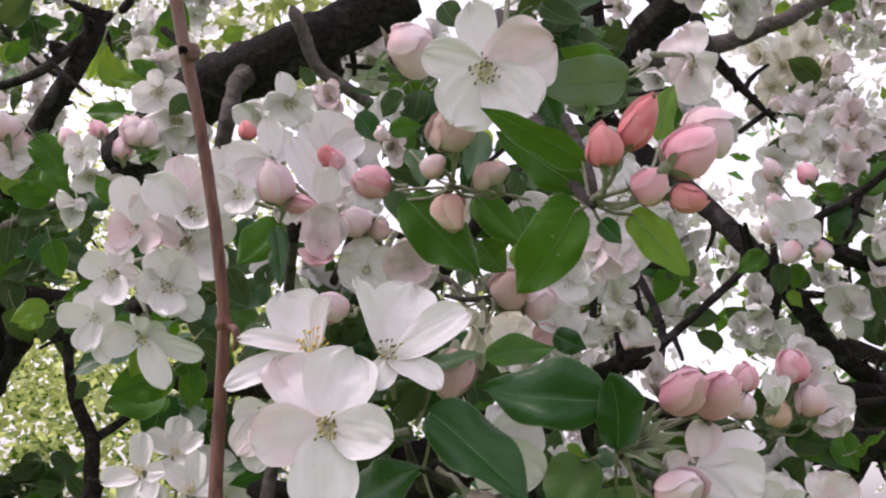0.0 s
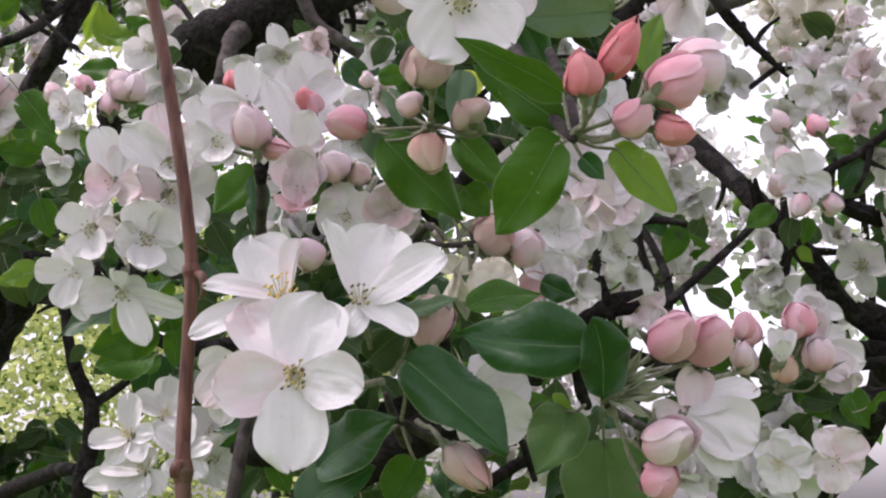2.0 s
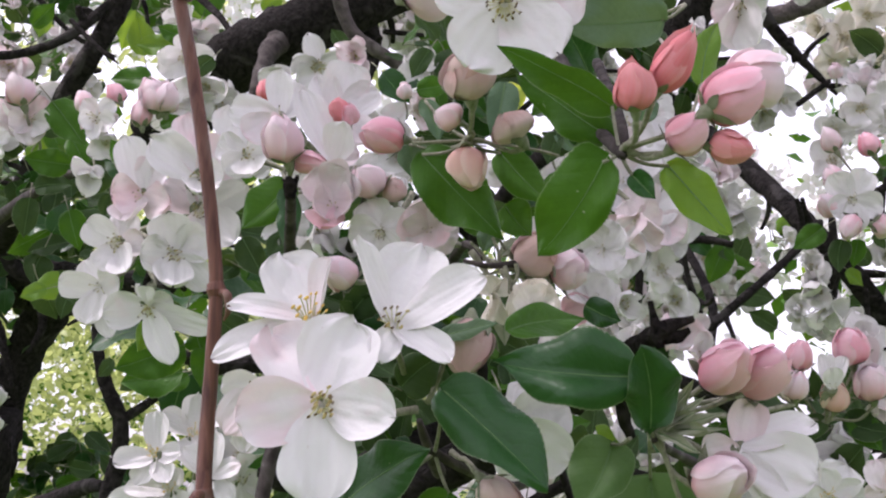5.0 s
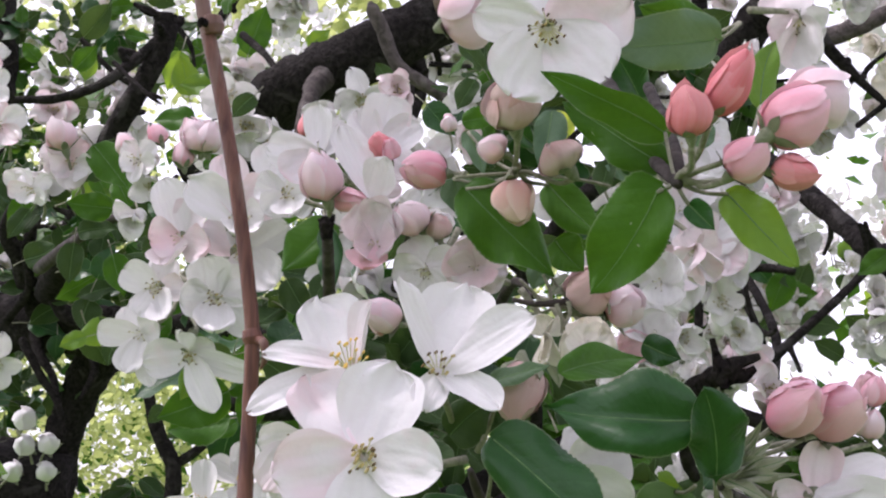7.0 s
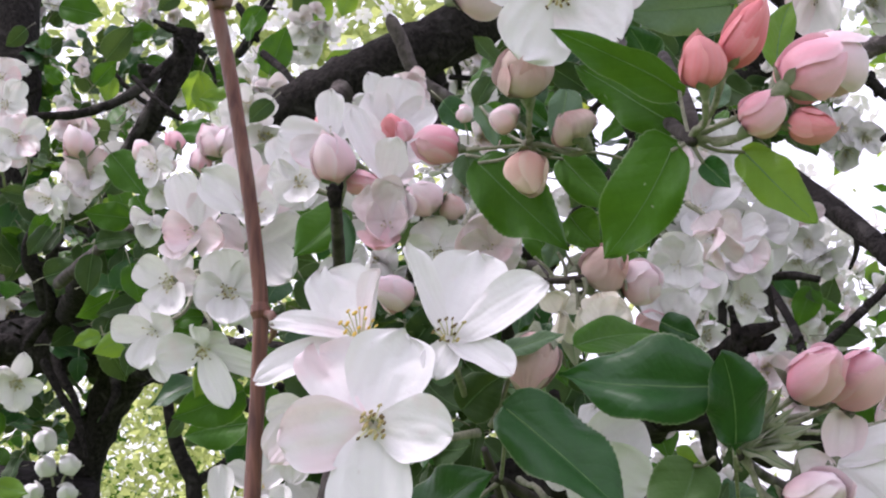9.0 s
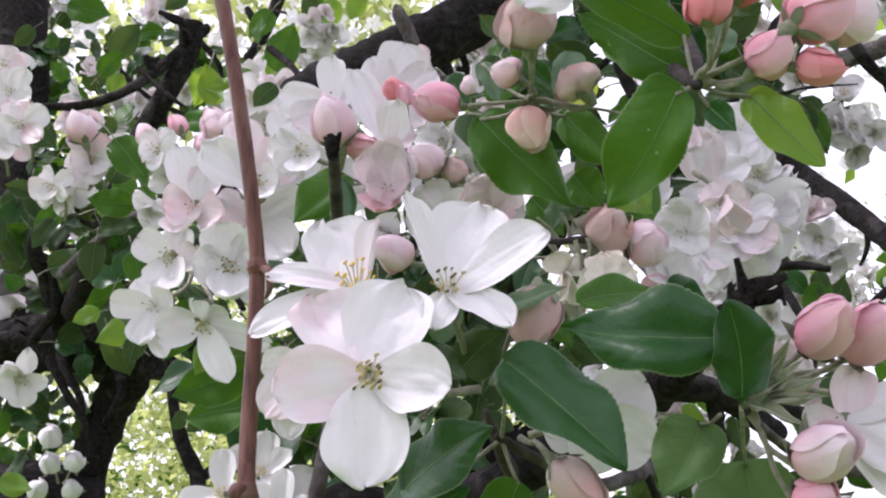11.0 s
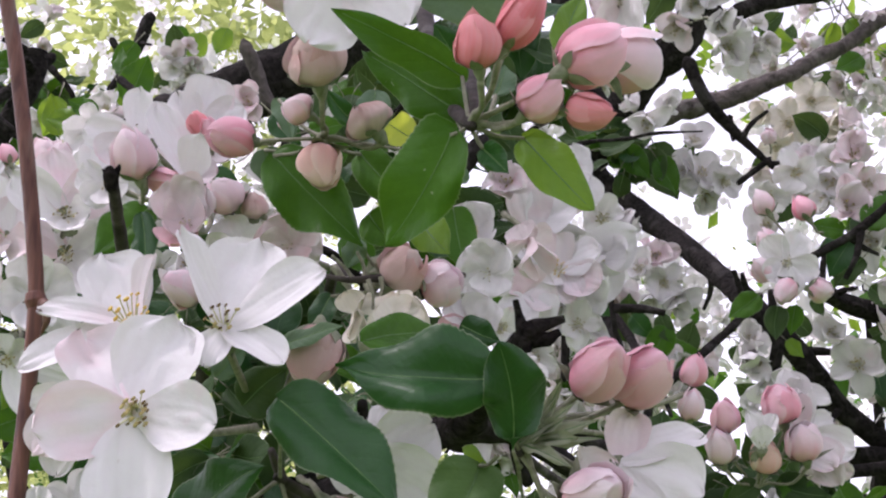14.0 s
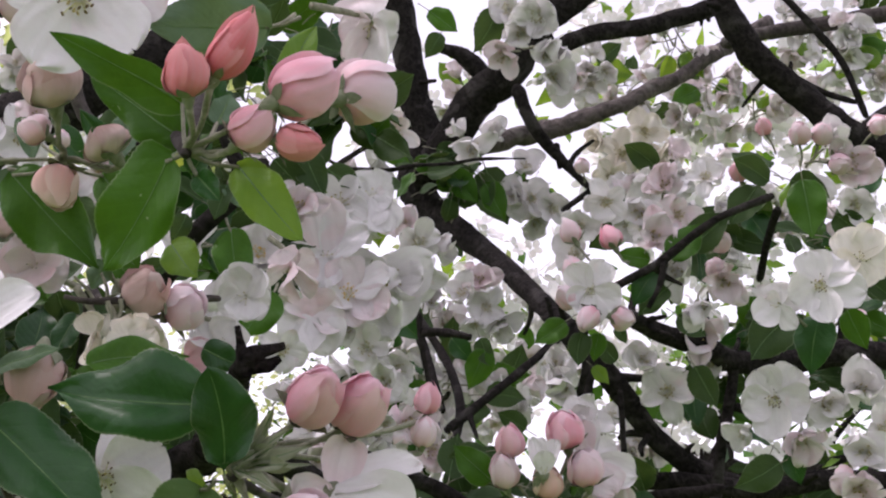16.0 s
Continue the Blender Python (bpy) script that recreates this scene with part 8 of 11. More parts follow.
petal(f, (0.0121, -0.004, -0.0008), 0.0130, (0.2, -0.96, -0.1), seed=246, cup=0.8, curl=0.6)
f = flower((-0.1264, 0.612, 1.7313), (-0.35, -0.9, -0.1), "half-open blush flower with one upright petal", stalk=(-0.1364, 0.655, 1.7249), size=0.0621, seed=251, count=5, stamen=0.005)
petal(f, (-0.0073, 0, 0.0232), 0.0138, (0.2, -0.97, 0), seed=252, cup=0.5, curl=0.3)
petal(f, (-0.0122, -0.004, -0.0019), 0.0153, (-0.35, -0.9, -0.1), seed=253, mat=PETAL_BLUSH, cup=0.9, curl=0.5)
petal(f, (-0.0027, -0.006, -0.0151), 0.0152, (-0.35, -0.9, -0.1), seed=254, mat=PETAL_BLUSH, cup=0.9, curl=0.6)
petal(f, (0.0153, -0.008, -0.0057), 0.0152, (-0.35, -0.9, -0.1), seed=255, mat=PETAL_BLUSH, cup=0.8, curl=0.4)
petal(f, (0.0078, 0.002, 0.013), 0.0153, (-0.35, -0.9, -0.1), seed=256, mat=PETAL_BLUSH, cup=0.6, curl=0.4)
f = flower((-0.1049, 0.618, 1.7269), (0.2, -0.96, -0.2), "white flower behind the bare shoot", stalk=(-0.1364, 0.655, 1.7249), size=0.0742, seed=261, count=14, stamen=0.006)
petal(f, (0.0192, 0, 0.0116), 0.0154, (0.2, -0.96, -0.2), seed=262, cup=0.5, curl=0.4)
petal(f, (0.0169, -0.004, -0.0147), 0.0169, (0.2, -0.96, -0.2), seed=263, cup=0.5, curl=0.3)
petal(f, (0.0003, -0.002, -0.0165), 0.0133, (0.2, -0.96, -0.2), seed=264, cup=0.6, curl=0.3)
petal(f, (-0.0153, 0.006, 0.0101), 0.0134, (0.2, -0.96, -0.2), seed=265, mat=PETAL_BLUSH, cup=0.6, curl=0.3)
petal(f, (0.001, 0.006, 0.0177), 0.0134, (0.2, -0.96, -0.2), seed=266, cup=0.6, curl=0.3)
part("branch", tube([(-0.1267, 0.6589, 1.7246), (-0.1273, 0.66, 1.7228), (-0.1374, 0.68, 1.6908), (-0.115, 0.7, 1.6728), (-0.0893, 0.72, 1.675), (-0.056, 0.7, 1.673), (-0.0497, 0.6962, 1.6727)], [0.0005, 0.0017, 0.0020, 0.0031, 0.0048, 0.0056, 0.0017], 8, 7, 0.18), BARK, tree)
part("spur", tube([(-0.1112, 0.7014, 1.6745), (-0.1093, 0.6969, 1.6789), (-0.1068, 0.6937, 1.6841)], [0.0032, 0.0025, 0.0017], 6, 4, 0.3, 300.0), BARK, tree)
part("spur", tube([(-0.1301, 0.6659, 1.7117), (-0.1216, 0.6594, 1.708), (-0.1144, 0.6472, 1.6989)], [0.0023, 0.0018, 0.0013], 6, 4, 0.3, 300.0), BARK, tree)
small_leaf((-0.1699, 0.64, 1.6973), (-0.0116, 0, -0.0036), (0.23, -0.94, 0.23), 0.30, "brightleaf", 0)
small_leaf((-0.1554, 0.66, 1.693), (-0.0153, 0, 0.0147), (0.22, -0.96, 0.15), 0.53, "darkleaf", 0)
small_leaf((-0.1159, 0.66, 1.6772), (-0.0286, 0, -0.011), (0.17, -0.99, -0.01), 0.77, "leaf", 0)
small_leaf((-0.1233, 0.64, 1.6855), (-0.0077, 0, -0.0142), (0.18, -0.98, 0.07), 0.40, "brightleaf", 1)
small_leaf((-0.1063, 0.66, 1.6785), (-0.0018, 0, -0.0194), (0.15, -0.97, 0.17), 0.49, "leaf", 0)
leaf((-0.1053, 0.64, 1.6738), (-0.1079, 0.64, 1.6809), 0.0118, (0.16, -0.98, -0.12), mat=LEAF, seed=34)
small_leaf((-0.1629, 0.75, 1.7736), (-0.0104, 0, 0.013), (0.2, -0.98, 0.07), 0.42, "leaf", 0)

# spurs further back on the shaded side
f = flower((-0.3113, 0.9, 1.8787), (0.2, -0.97, 0), "white apple flower on a shaded spur", stalk=(-0.3181, 0.94, 1.8706), size=0.0315, seed=501, count=10, stamen=0.006)
petal(f, (-0.0098, 0.002, 0.0131), 0.0144, (0.2, -0.97, 0), seed=502, cup=0.82, curl=0.30, ruffle=0.14, twist=-3, mat=PETAL_BLUSH)
petal(f, (0.0076, 0.002, 0.0152), 0.0136, (0.2, -0.97, 0), seed=503, cup=0.43, curl=0.36, ruffle=0.14, twist=10)
petal(f, (0.0157, -0.005, -0.007), 0.0134, (0.2, -0.97, 0), seed=504, cup=0.49, curl=0.24, ruffle=0.14, twist=-3)
petal(f, (0.0071, -0.005, -0.0158), 0.0151, (0.2, -0.97, 0), seed=505, cup=0.70, curl=0.20, ruffle=0.14, twist=1, mat=PETAL_BLUSH)
petal(f, (-0.011, -0.005, -0.0055), 0.0160, (0.2, -0.97, 0), seed=506, cup=0.43, curl=0.30, ruffle=0.14, twist=-2)
f = flower((-0.2994, 0.89, 1.8545), (0.1, -0.97, -0.2), "white apple flower on a shaded spur", stalk=(-0.3061, 0.93, 1.8459), size=0.0326, seed=507, count=10, stamen=0.006)
petal(f, (-0.0158, -0.005, -0.0024), 0.0167, (0.1, -0.97, -0.2), seed=508, cup=0.66, curl=0.26, ruffle=0.14, twist=-3)
petal(f, (-0.005, 0.002, 0.0153), 0.0166, (0.1, -0.97, -0.2), seed=509, cup=0.80, curl=0.24, ruffle=0.14, twist=12, mat=PETAL_BLUSH)
petal(f, (0.0143, 0.002, 0.0105), 0.0146, (0.1, -0.97, -0.2), seed=510, cup=0.49, curl=0.24, ruffle=0.14, twist=3)
petal(f, (0.0157, -0.005, -0.0106), 0.0148, (0.1, -0.97, -0.2), seed=511, cup=0.60, curl=0.33, ruffle=0.14, twist=-8, mat=PETAL_BLUSH)
petal(f, (-0.0018, -0.005, -0.0152), 0.0153, (0.1, -0.97, -0.2), seed=512, cup=0.74, curl=0.45, ruffle=0.14, twist=-14)
f = flower((-0.3172, 0.9, 1.8494), (0.2, -0.97, 0.1), "white apple flower on a shaded spur", stalk=(-0.3244, 0.94, 1.8403), size=0.0297, seed=513, count=10, stamen=0.006)
petal(f, (0.0152, 0.002, 0.0009), 0.0137, (0.2, -0.97, 0.1), seed=514, cup=0.75, curl=0.42, ruffle=0.14, twist=-5)
petal(f, (0.0081, -0.005, -0.0151), 0.0140, (0.2, -0.97, 0.1), seed=515, cup=0.82, curl=0.35, ruffle=0.14, twist=-14)
petal(f, (-0.0105, -0.005, -0.0061), 0.0143, (0.2, -0.97, 0.1), seed=516, cup=0.83, curl=0.45, ruffle=0.14, twist=-10, mat=PETAL_BLUSH)
petal(f, (-0.0122, 0.002, 0.0133), 0.0148, (0.2, -0.97, 0.1), seed=517, cup=0.51, curl=0.37, ruffle=0.14, twist=-13)
petal(f, (0.0032, 0.002, 0.0165), 0.0130, (0.2, -0.97, 0.1), seed=518, cup=0.61, curl=0.36, ruffle=0.14, twist=-7, mat=PETAL_BLUSH)
f = flower((-0.3189, 0.91, 1.8983), (0.1, -0.95, 0.2), "white apple flower on a shaded spur", stalk=(-0.3258, 0.95, 1.8904), size=0.0270, seed=519, count=10, stamen=0.006)
petal(f, (-0.0125, 0.002, 0.007), 0.0114, (0.1, -0.95, 0.2), seed=520, cup=0.48, curl=0.59, ruffle=0.14, twist=3, mat=PETAL_BLUSH)
petal(f, (0.0024, 0.002, 0.013), 0.0140, (0.1, -0.95, 0.2), seed=521, cup=0.45, curl=0.34, ruffle=0.14, twist=-5, mat=PETAL_BLUSH)
petal(f, (0.0124, 0.002, 0.0006), 0.0124, (0.1, -0.95, 0.2), seed=522, cup=0.70, curl=0.46, ruffle=0.14, twist=5, mat=PETAL_BLUSH)
petal(f, (0.0075, -0.005, -0.0141), 0.0129, (0.1, -0.95, 0.2), seed=523, cup=0.60, curl=0.29, ruffle=0.14, twist=-10)
petal(f, (-0.008, -0.005, -0.0112), 0.0116, (0.1, -0.95, 0.2), seed=524, cup=0.47, curl=0.34, ruffle=0.14, twist=11, mat=PETAL_BLUSH)
f = flower((-0.2399, 0.84, 1.8182), (0.1, -0.98, 0.1), "round blush flower closing over its stamens", stalk=(-0.2453, 0.88, 1.8101), size=0.0319, seed=525, count=10, stamen=0.006)
petal(f, (0.0089, 0.002, 0.013), 0.0155, (0.1, -0.98, 0.1), seed=526, cup=1.16, curl=0.82, ruffle=0.14, twist=5, mat=PETAL_BLUSH)
petal(f, (0.0183, -0.005, -0.0075), 0.0160, (0.1, -0.98, 0.1), seed=527, cup=1.29, curl=0.82, ruffle=0.14, twist=11)
petal(f, (0.0023, -0.005, -0.0162), 0.0166, (0.1, -0.98, 0.1), seed=528, cup=0.91, curl=0.37, ruffle=0.14, twist=-6, mat=PETAL_BLUSH)
petal(f, (-0.0112, -0.005, -0.0055), 0.0153, (0.1, -0.98, 0.1), seed=529, cup=1.02, curl=0.45, ruffle=0.14, twist=-2, mat=PETAL_BLUSH)
petal(f, (-0.0116, 0.002, 0.0154), 0.0143, (0.1, -0.98, 0.1), seed=530, cup=1.13, curl=0.33, ruffle=0.14, twist=2, mat=PETAL_BLUSH)
f = flower((-0.2679, 0.86, 1.8101), (-0.2, -0.9, -0.3), "white apple flower on a shaded spur", stalk=(-0.274, 0.9, 1.801), size=0.0233, seed=531, count=10, stamen=0.006)
petal(f, (0.0095, 0.002, 0.0072), 0.0099, (-0.2, -0.9, -0.3), seed=532, cup=0.64, curl=0.31, ruffle=0.14, twist=3)
petal(f, (0.0103, -0.005, -0.008), 0.0100, (-0.2, -0.9, -0.3), seed=533, cup=0.52, curl=0.22, ruffle=0.14, twist=7)
petal(f, (-0.0025, -0.005, -0.0107), 0.0122, (-0.2, -0.9, -0.3), seed=534, cup=0.53, curl=0.33, ruffle=0.14, twist=1)
petal(f, (-0.0136, 0.002, 0.0027), 0.0105, (-0.2, -0.9, -0.3), seed=535, cup=0.77, curl=0.59, ruffle=0.14, twist=-6, mat=PETAL_BLUSH)
petal(f, (-0.0065, 0.002, 0.0108), 0.0123, (-0.2, -0.9, -0.3), seed=536, cup=0.62, curl=0.17, ruffle=0.14, twist=-3)
bud((-0.2412, 0.83, 1.8247), (-0.2468, 0.825, 1.8431), 0.0174, mat=BUD_PALE, label="pale pink round bud on a shaded spur", seed=541, opening=0.05, stalk=(-0.2472, 0.86, 1.8097))
f = flower((-0.188, 0.78, 1.8054), (-0.1, -0.95, -0.2), "white and rose flower beside pink buds", stalk=(-0.1923, 0.82, 1.7991), size=0.0224, seed=543, count=10, stamen=0.006)
petal(f, (0.0075, 0.002, 0.0095), 0.0098, (-0.1, -0.95, -0.2), seed=544, cup=0.53, curl=0.60, ruffle=0.14, twist=5)
petal(f, (0.0122, -0.005, -0.0039), 0.0115, (-0.1, -0.95, -0.2), seed=545, cup=0.77, curl=0.43, ruffle=0.14, twist=2)
petal(f, (0.001, -0.005, -0.0138), 0.0093, (-0.1, -0.95, -0.2), seed=546, cup=0.86, curl=0.24, ruffle=0.14, twist=5)
petal(f, (-0.0093, -0.005, -0.004), 0.0112, (-0.1, -0.95, -0.2), seed=547, cup=0.82, curl=0.45, ruffle=0.14, twist=-2)
petal(f, (-0.0069, 0.002, 0.0096), 0.0106, (-0.1, -0.95, -0.2), seed=548, cup=0.56, curl=0.24, ruffle=0.14, twist=4, mat=PETAL_BLUSH)
bud((-0.1585, 0.8, 1.8145), (-0.1681, 0.795, 1.8327), 0.0175, mat=BUD_PALE, label="round pale pink bud on a shaded spur", seed=67)
bud((-0.16, 0.8, 1.8145), (-0.1536, 0.795, 1.8303), 0.0163, mat=BUD_PALE, label="round pale pink bud on a shaded spur", seed=68)
bud((-0.1813, 0.8, 1.8191), (-0.1872, 0.8, 1.831), 0.0109, mat=BUD_PINK, seed=69)
bud((-0.1977, 0.8, 1.8144), (-0.2042, 0.8, 1.8253), 0.0115, mat=BUD_PALE, seed=70)
bud((-0.1693, 0.8, 1.8061), (-0.1718, 0.8, 1.8223), 0.0121, mat=BUD_PALE, seed=71)
bloom("half", (-0.1915, 0.8, 1.8113), (0.03, -0.97, -0.25), 0.67, 20, 0)
bloom("cupped", (-0.1864, 0.8, 1.7974), (0.12, -0.96, -0.24), 0.58, 80, 0)
bloom("half", (-0.1947, 0.8, 1.7819), (0.03, -0.87, -0.49), 0.64, 140, 1)
bloom("flat", (-0.1801, 0.82, 1.7976), (0.11, -0.98, -0.13), 0.54, 20, 0)
small_leaf((-0.2257, 0.83, 1.8271), (0.02, 0, -0.0257), (0.25, -0.97, 0.04), 0.81, "leaf", 0)
small_leaf((-0.1914, 0.83, 1.7935), (-0.0194, 0, -0.0175), (0.21, -0.97, 0.07), 0.65, "leaf", 1)
small_leaf((-0.2224, 0.86, 1.7988), (-0.0259, 0, 0.0032), (0.24, -0.97, -0.02), 0.65, "leaf", 0)
small_leaf((-0.1811, 0.82, 1.7834), (-0.0128, 0, 0.011), (0.2, -0.96, 0.17), 0.42, "darkleaf", 1)
small_leaf((-0.2411, 0.86, 1.7855), (0.0223, 0, 0.0034), (0.24, -0.93, 0.26), 0.56, "leaf", 1)
small_leaf((-0.2554, 0.9, 1.7872), (-0.0021, 0, -0.0239), (0.26, -0.96, 0), 0.60, "darkleaf", 0)
small_leaf((-0.2186, 0.85, 1.7705), (0.0074, 0, -0.0225), (0.24, -0.97, 0.01), 0.59, "leaf", 2)
small_leaf((-0.1969, 0.85, 1.7803), (-0.0026, 0, -0.0129), (0.22, -0.98, -0), 0.33, "darkleaf", 0)
small_leaf((-0.1637, 0.82, 1.8119), (0.0122, 0, 0.0048), (0.17, -0.94, 0.31), 0.33, "leaf", 0)
small_leaf((-0.2646, 0.95, 1.8376), (0.0166, 0, 0.0259), (0.26, -0.97, -0.04), 0.77, "darkleaf", 0)
small_leaf((-0.2409, 0.9, 1.7668), (0.0091, 0, 0.0205), (0.25, -0.97, 0.02), 0.56, "darkleaf", 1)
part("twig", tube([(-0.1779, 0.8183, 1.8058), (-0.1789, 0.82, 1.8055), (-0.2031, 0.86, 1.7988), (-0.2425, 0.9, 1.7976), (-0.3054, 1, 1.7926), (-0.3088, 1.0053, 1.7923)], [0.0005, 0.0015, 0.0023, 0.0030, 0.0048, 0.0015], 8, 7, 0.18), BARK_GREY, tree)
bloom("flat", (-0.1764, 0.95, 1.8898), (0.08, -0.92, -0.38), 0.99, 10, 0)
bloom("cupped", (-0.1629, 0.93, 1.8656), (0.42, -0.81, -0.41), 1.14, 60, 0)
bloom("half", (-0.176, 0.94, 1.8573), (0.23, -0.69, -0.69), 1.27, 60, 1)
bloom("cupped", (-0.1564, 0.95, 1.8601), (0.41, -0.82, -0.41), 0.95, 160, 2)
small_leaf((-0.1943, 1, 1.9109), (-0.0267, 0, 0.0027), (0.17, -0.97, 0.19), 0.67, "brightleaf", 0)
small_leaf((-0.1982, 0.95, 1.8748), (-0.027, 0, 0.0018), (0.18, -0.94, 0.29), 0.68, "leaf", 2)
small_leaf((-0.1869, 1, 1.9169), (-0.0193, 0, 0.0078), (0.17, -0.98, -0), 0.52, "leaf", 0)
small_leaf((-0.2366, 1.1, 1.9353), (-0.0075, 0, 0.0304), (0.2, -0.96, -0.19), 0.78, "brightleaf", 1)
small_leaf((-0.2899, 1, 1.9244), (0.0144, 0, 0.0159), (0.27, -0.94, -0.2), 0.54, "leaf", 0)
bloom("flat", (-0.0792, 0.817, 1.8449), (0.14, -0.96, -0.23), 0.91, 30, 1)
bloom("cupped", (-0.0988, 0.84, 1.8434), (-0.18, -0.94, -0.27), 0.75, 30, 0)
small_leaf((-0.0722, 0.9, 1.8803), (-0.0088, 0, 0.0124), (0.08, -1, 0), 0.38, "darkleaf", 0)
small_leaf((-0.1798, 1.3, 2.0375), (0.0195, 0, 0.0156), (0.13, -0.99, -0.02), 0.62, "brightleaf", 0)
spray((-0.0376, 1.2, 1.9997), (0.03, -0.91, -0.41), 10, 0.0329, leaves=2, size=1.0, seed=616)
spray((-0.0624, 1.15, 1.9921), (0.05, -0.95, -0.32), 7, 0.0211, leaves=1, seed=617)
bloom("palebud", (-0.0225, 0.6, 1.7697), (0.03, -0.85, 0.53), 0.47, 0, 0)

# sunlit flowers low down
f = flower((-0.1444, 0.752, 1.6337), (-0.1, -0.85, 0.45), "sunlit white flower with golden stamens", stalk=(-0.1397, 0.8, 1.6155), size=0.0729, seed=701, count=14, stamen=0.006, anther=ANTHER_YELLOW)
petal(f, (-0.0182, -0.004, -0.0052), 0.0136, (-0.1, -0.85, 0.45), seed=702, cup=0.5, curl=0.2)
petal(f, (-0.002, 0.006, 0.0208), 0.0119, (0.2, -0.85, 0.4), seed=703, cup=0.6, curl=0.1, notch=-0.02)
petal(f, (0.0126, 0, -0.0001), 0.0118, (-0.1, -0.85, 0.45), seed=704, cup=0.6, curl=0.3)
petal(f, (0.0089, -0.006, -0.0132), 0.0118, (-0.1, -0.85, 0.45), seed=705, cup=0.6, curl=0.2)
petal(f, (-0.0078, -0.004, -0.0144), 0.0118, (-0.1, -0.85, 0.45), seed=706, cup=0.5, curl=0.1)
f = flower((-0.129, 0.765, 1.6443), (0.1, -0.85, 0.45), "sunlit white flower with upright petals", stalk=(-0.1397, 0.8, 1.6155), size=0.0743, seed=711, count=12, stamen=0.006, anther=ANTHER_YELLOW)
petal(f, (0.0013, 0.004, 0.0196), 0.0145, (0.1, -0.95, 0.2), seed=712, cup=0.6, curl=0.1, notch=-0.02)
petal(f, (0.0147, 0, 0.0098), 0.0109, (0.1, -0.85, 0.45), seed=713, cup=0.6, curl=0.2)
petal(f, (-0.016, 0, 0.0095), 0.0121, (0.1, -0.85, 0.45), seed=714, cup=0.6, curl=0.2)
petal(f, (0.0131, -0.006, -0.0067), 0.0120, (0.1, -0.85, 0.45), seed=715, cup=0.5, curl=0.2)
petal(f, (-0.0033, -0.006, -0.014), 0.0120, (0.1, -0.85, 0.45), seed=716, cup=0.6, curl=0.2)
f = flower((-0.1175, 0.748, 1.6243), (0, -0.8, 0.55), "sunlit white flower, long pointed petals", stalk=(-0.1397, 0.8, 1.6155), size=0.0752, seed=721, count=14, stamen=0.0062, anther=ANTHER_YELLOW)
petal(f, (-0.0136, 0.004, 0.0123), 0.0118, (0.3, -0.85, 0.3), seed=722, cup=0.7, curl=0.1, notch=-0.03)
petal(f, (0.0016, 0.006, 0.0202), 0.0112, (0, -0.9, 0.3), seed=723, cup=0.7, curl=0.1, notch=-0.03)
petal(f, (-0.0042, -0.006, -0.0117), 0.0123, (0, -0.8, 0.55), seed=724, cup=0.5, curl=0.1)
petal(f, (0.0153, 0, 0.0048), 0.0118, (0, -0.8, 0.55), seed=725, cup=0.5, curl=0.2)
petal(f, (0.0117, -0.004, -0.0115), 0.0117, (0, -0.8, 0.55), seed=726, cup=0.5, curl=0.1)
f = flower((-0.1369, 0.755, 1.6172), (-0.1, -0.85, 0.4), "sunlit white flower low in the cluster", stalk=(-0.1397, 0.8, 1.6155), size=0.0757, seed=731, count=12, stamen=0.006, anther=ANTHER_YELLOW)
petal(f, (-0.0213, -0.003, 0.0009), 0.0130, (0, -0.7, 0.6), seed=732, cup=0.5, curl=-0.1)
petal(f, (-0.0275, -0.002, -0.0084), 0.0142, (-0.1, -0.85, 0.4), seed=733, cup=0.5, curl=0.2)
petal(f, (-0.0042, -0.006, -0.0152), 0.0142, (-0.1, -0.85, 0.4), seed=734, cup=0.5, curl=0.2)
petal(f, (0.0105, -0.004, -0.0116), 0.0130, (-0.1, -0.85, 0.4), seed=735, cup=0.6, curl=0.2)
petal(f, (0.0026, 0.003, 0.0107), 0.0107, (-0.1, -0.85, 0.4), seed=736, cup=0.6, curl=0.2)
f = flower((-0.1048, 0.77, 1.6226), (0.2, -0.93, 0.1), "white flower behind the bare shoot", stalk=(-0.1397, 0.8, 1.6155), size=0.0802, seed=741, count=10, stamen=0.006)
petal(f, (0.0068, 0, 0.0145), 0.0158, (0.2, -0.93, 0.1), seed=742, cup=0.5, curl=0.2)
petal(f, (0.0133, 0, 0.0001), 0.0157, (0.2, -0.93, 0.1), seed=743, cup=0.5, curl=0.2)
petal(f, (0.0081, -0.003, -0.0143), 0.0169, (0.2, -0.93, 0.1), seed=744, cup=0.5, curl=0.2)
petal(f, (-0.0056, 0, -0.012), 0.0145, (0.2, -0.93, 0.1), seed=745, cup=0.5, curl=0.2)
petal(f, (-0.0064, 0, 0.0095), 0.0145, (0.2, -0.93, 0.1), seed=746, cup=0.5, curl=0.2)
part("branch", tube([(-0.2057, 0.95, 1.6373), (-0.2086, 0.95, 1.6251), (-0.2103, 0.95, 1.6095), (-0.2137, 0.96, 1.5835)], [0.00528, 0.00597, 0.00665, 0.00739], 10, 7, 0.2), BARK, tree)
part("branch", tube([(-0.2134, 0.95, 1.6216), (-0.2333, 0.99, 1.6214), (-0.2616, 1.04, 1.616), (-0.2999, 1.1, 1.6067)], [0.00351, 0.00475, 0.00536, 0.00605], 10, 7, 0.2), BARK, tree)
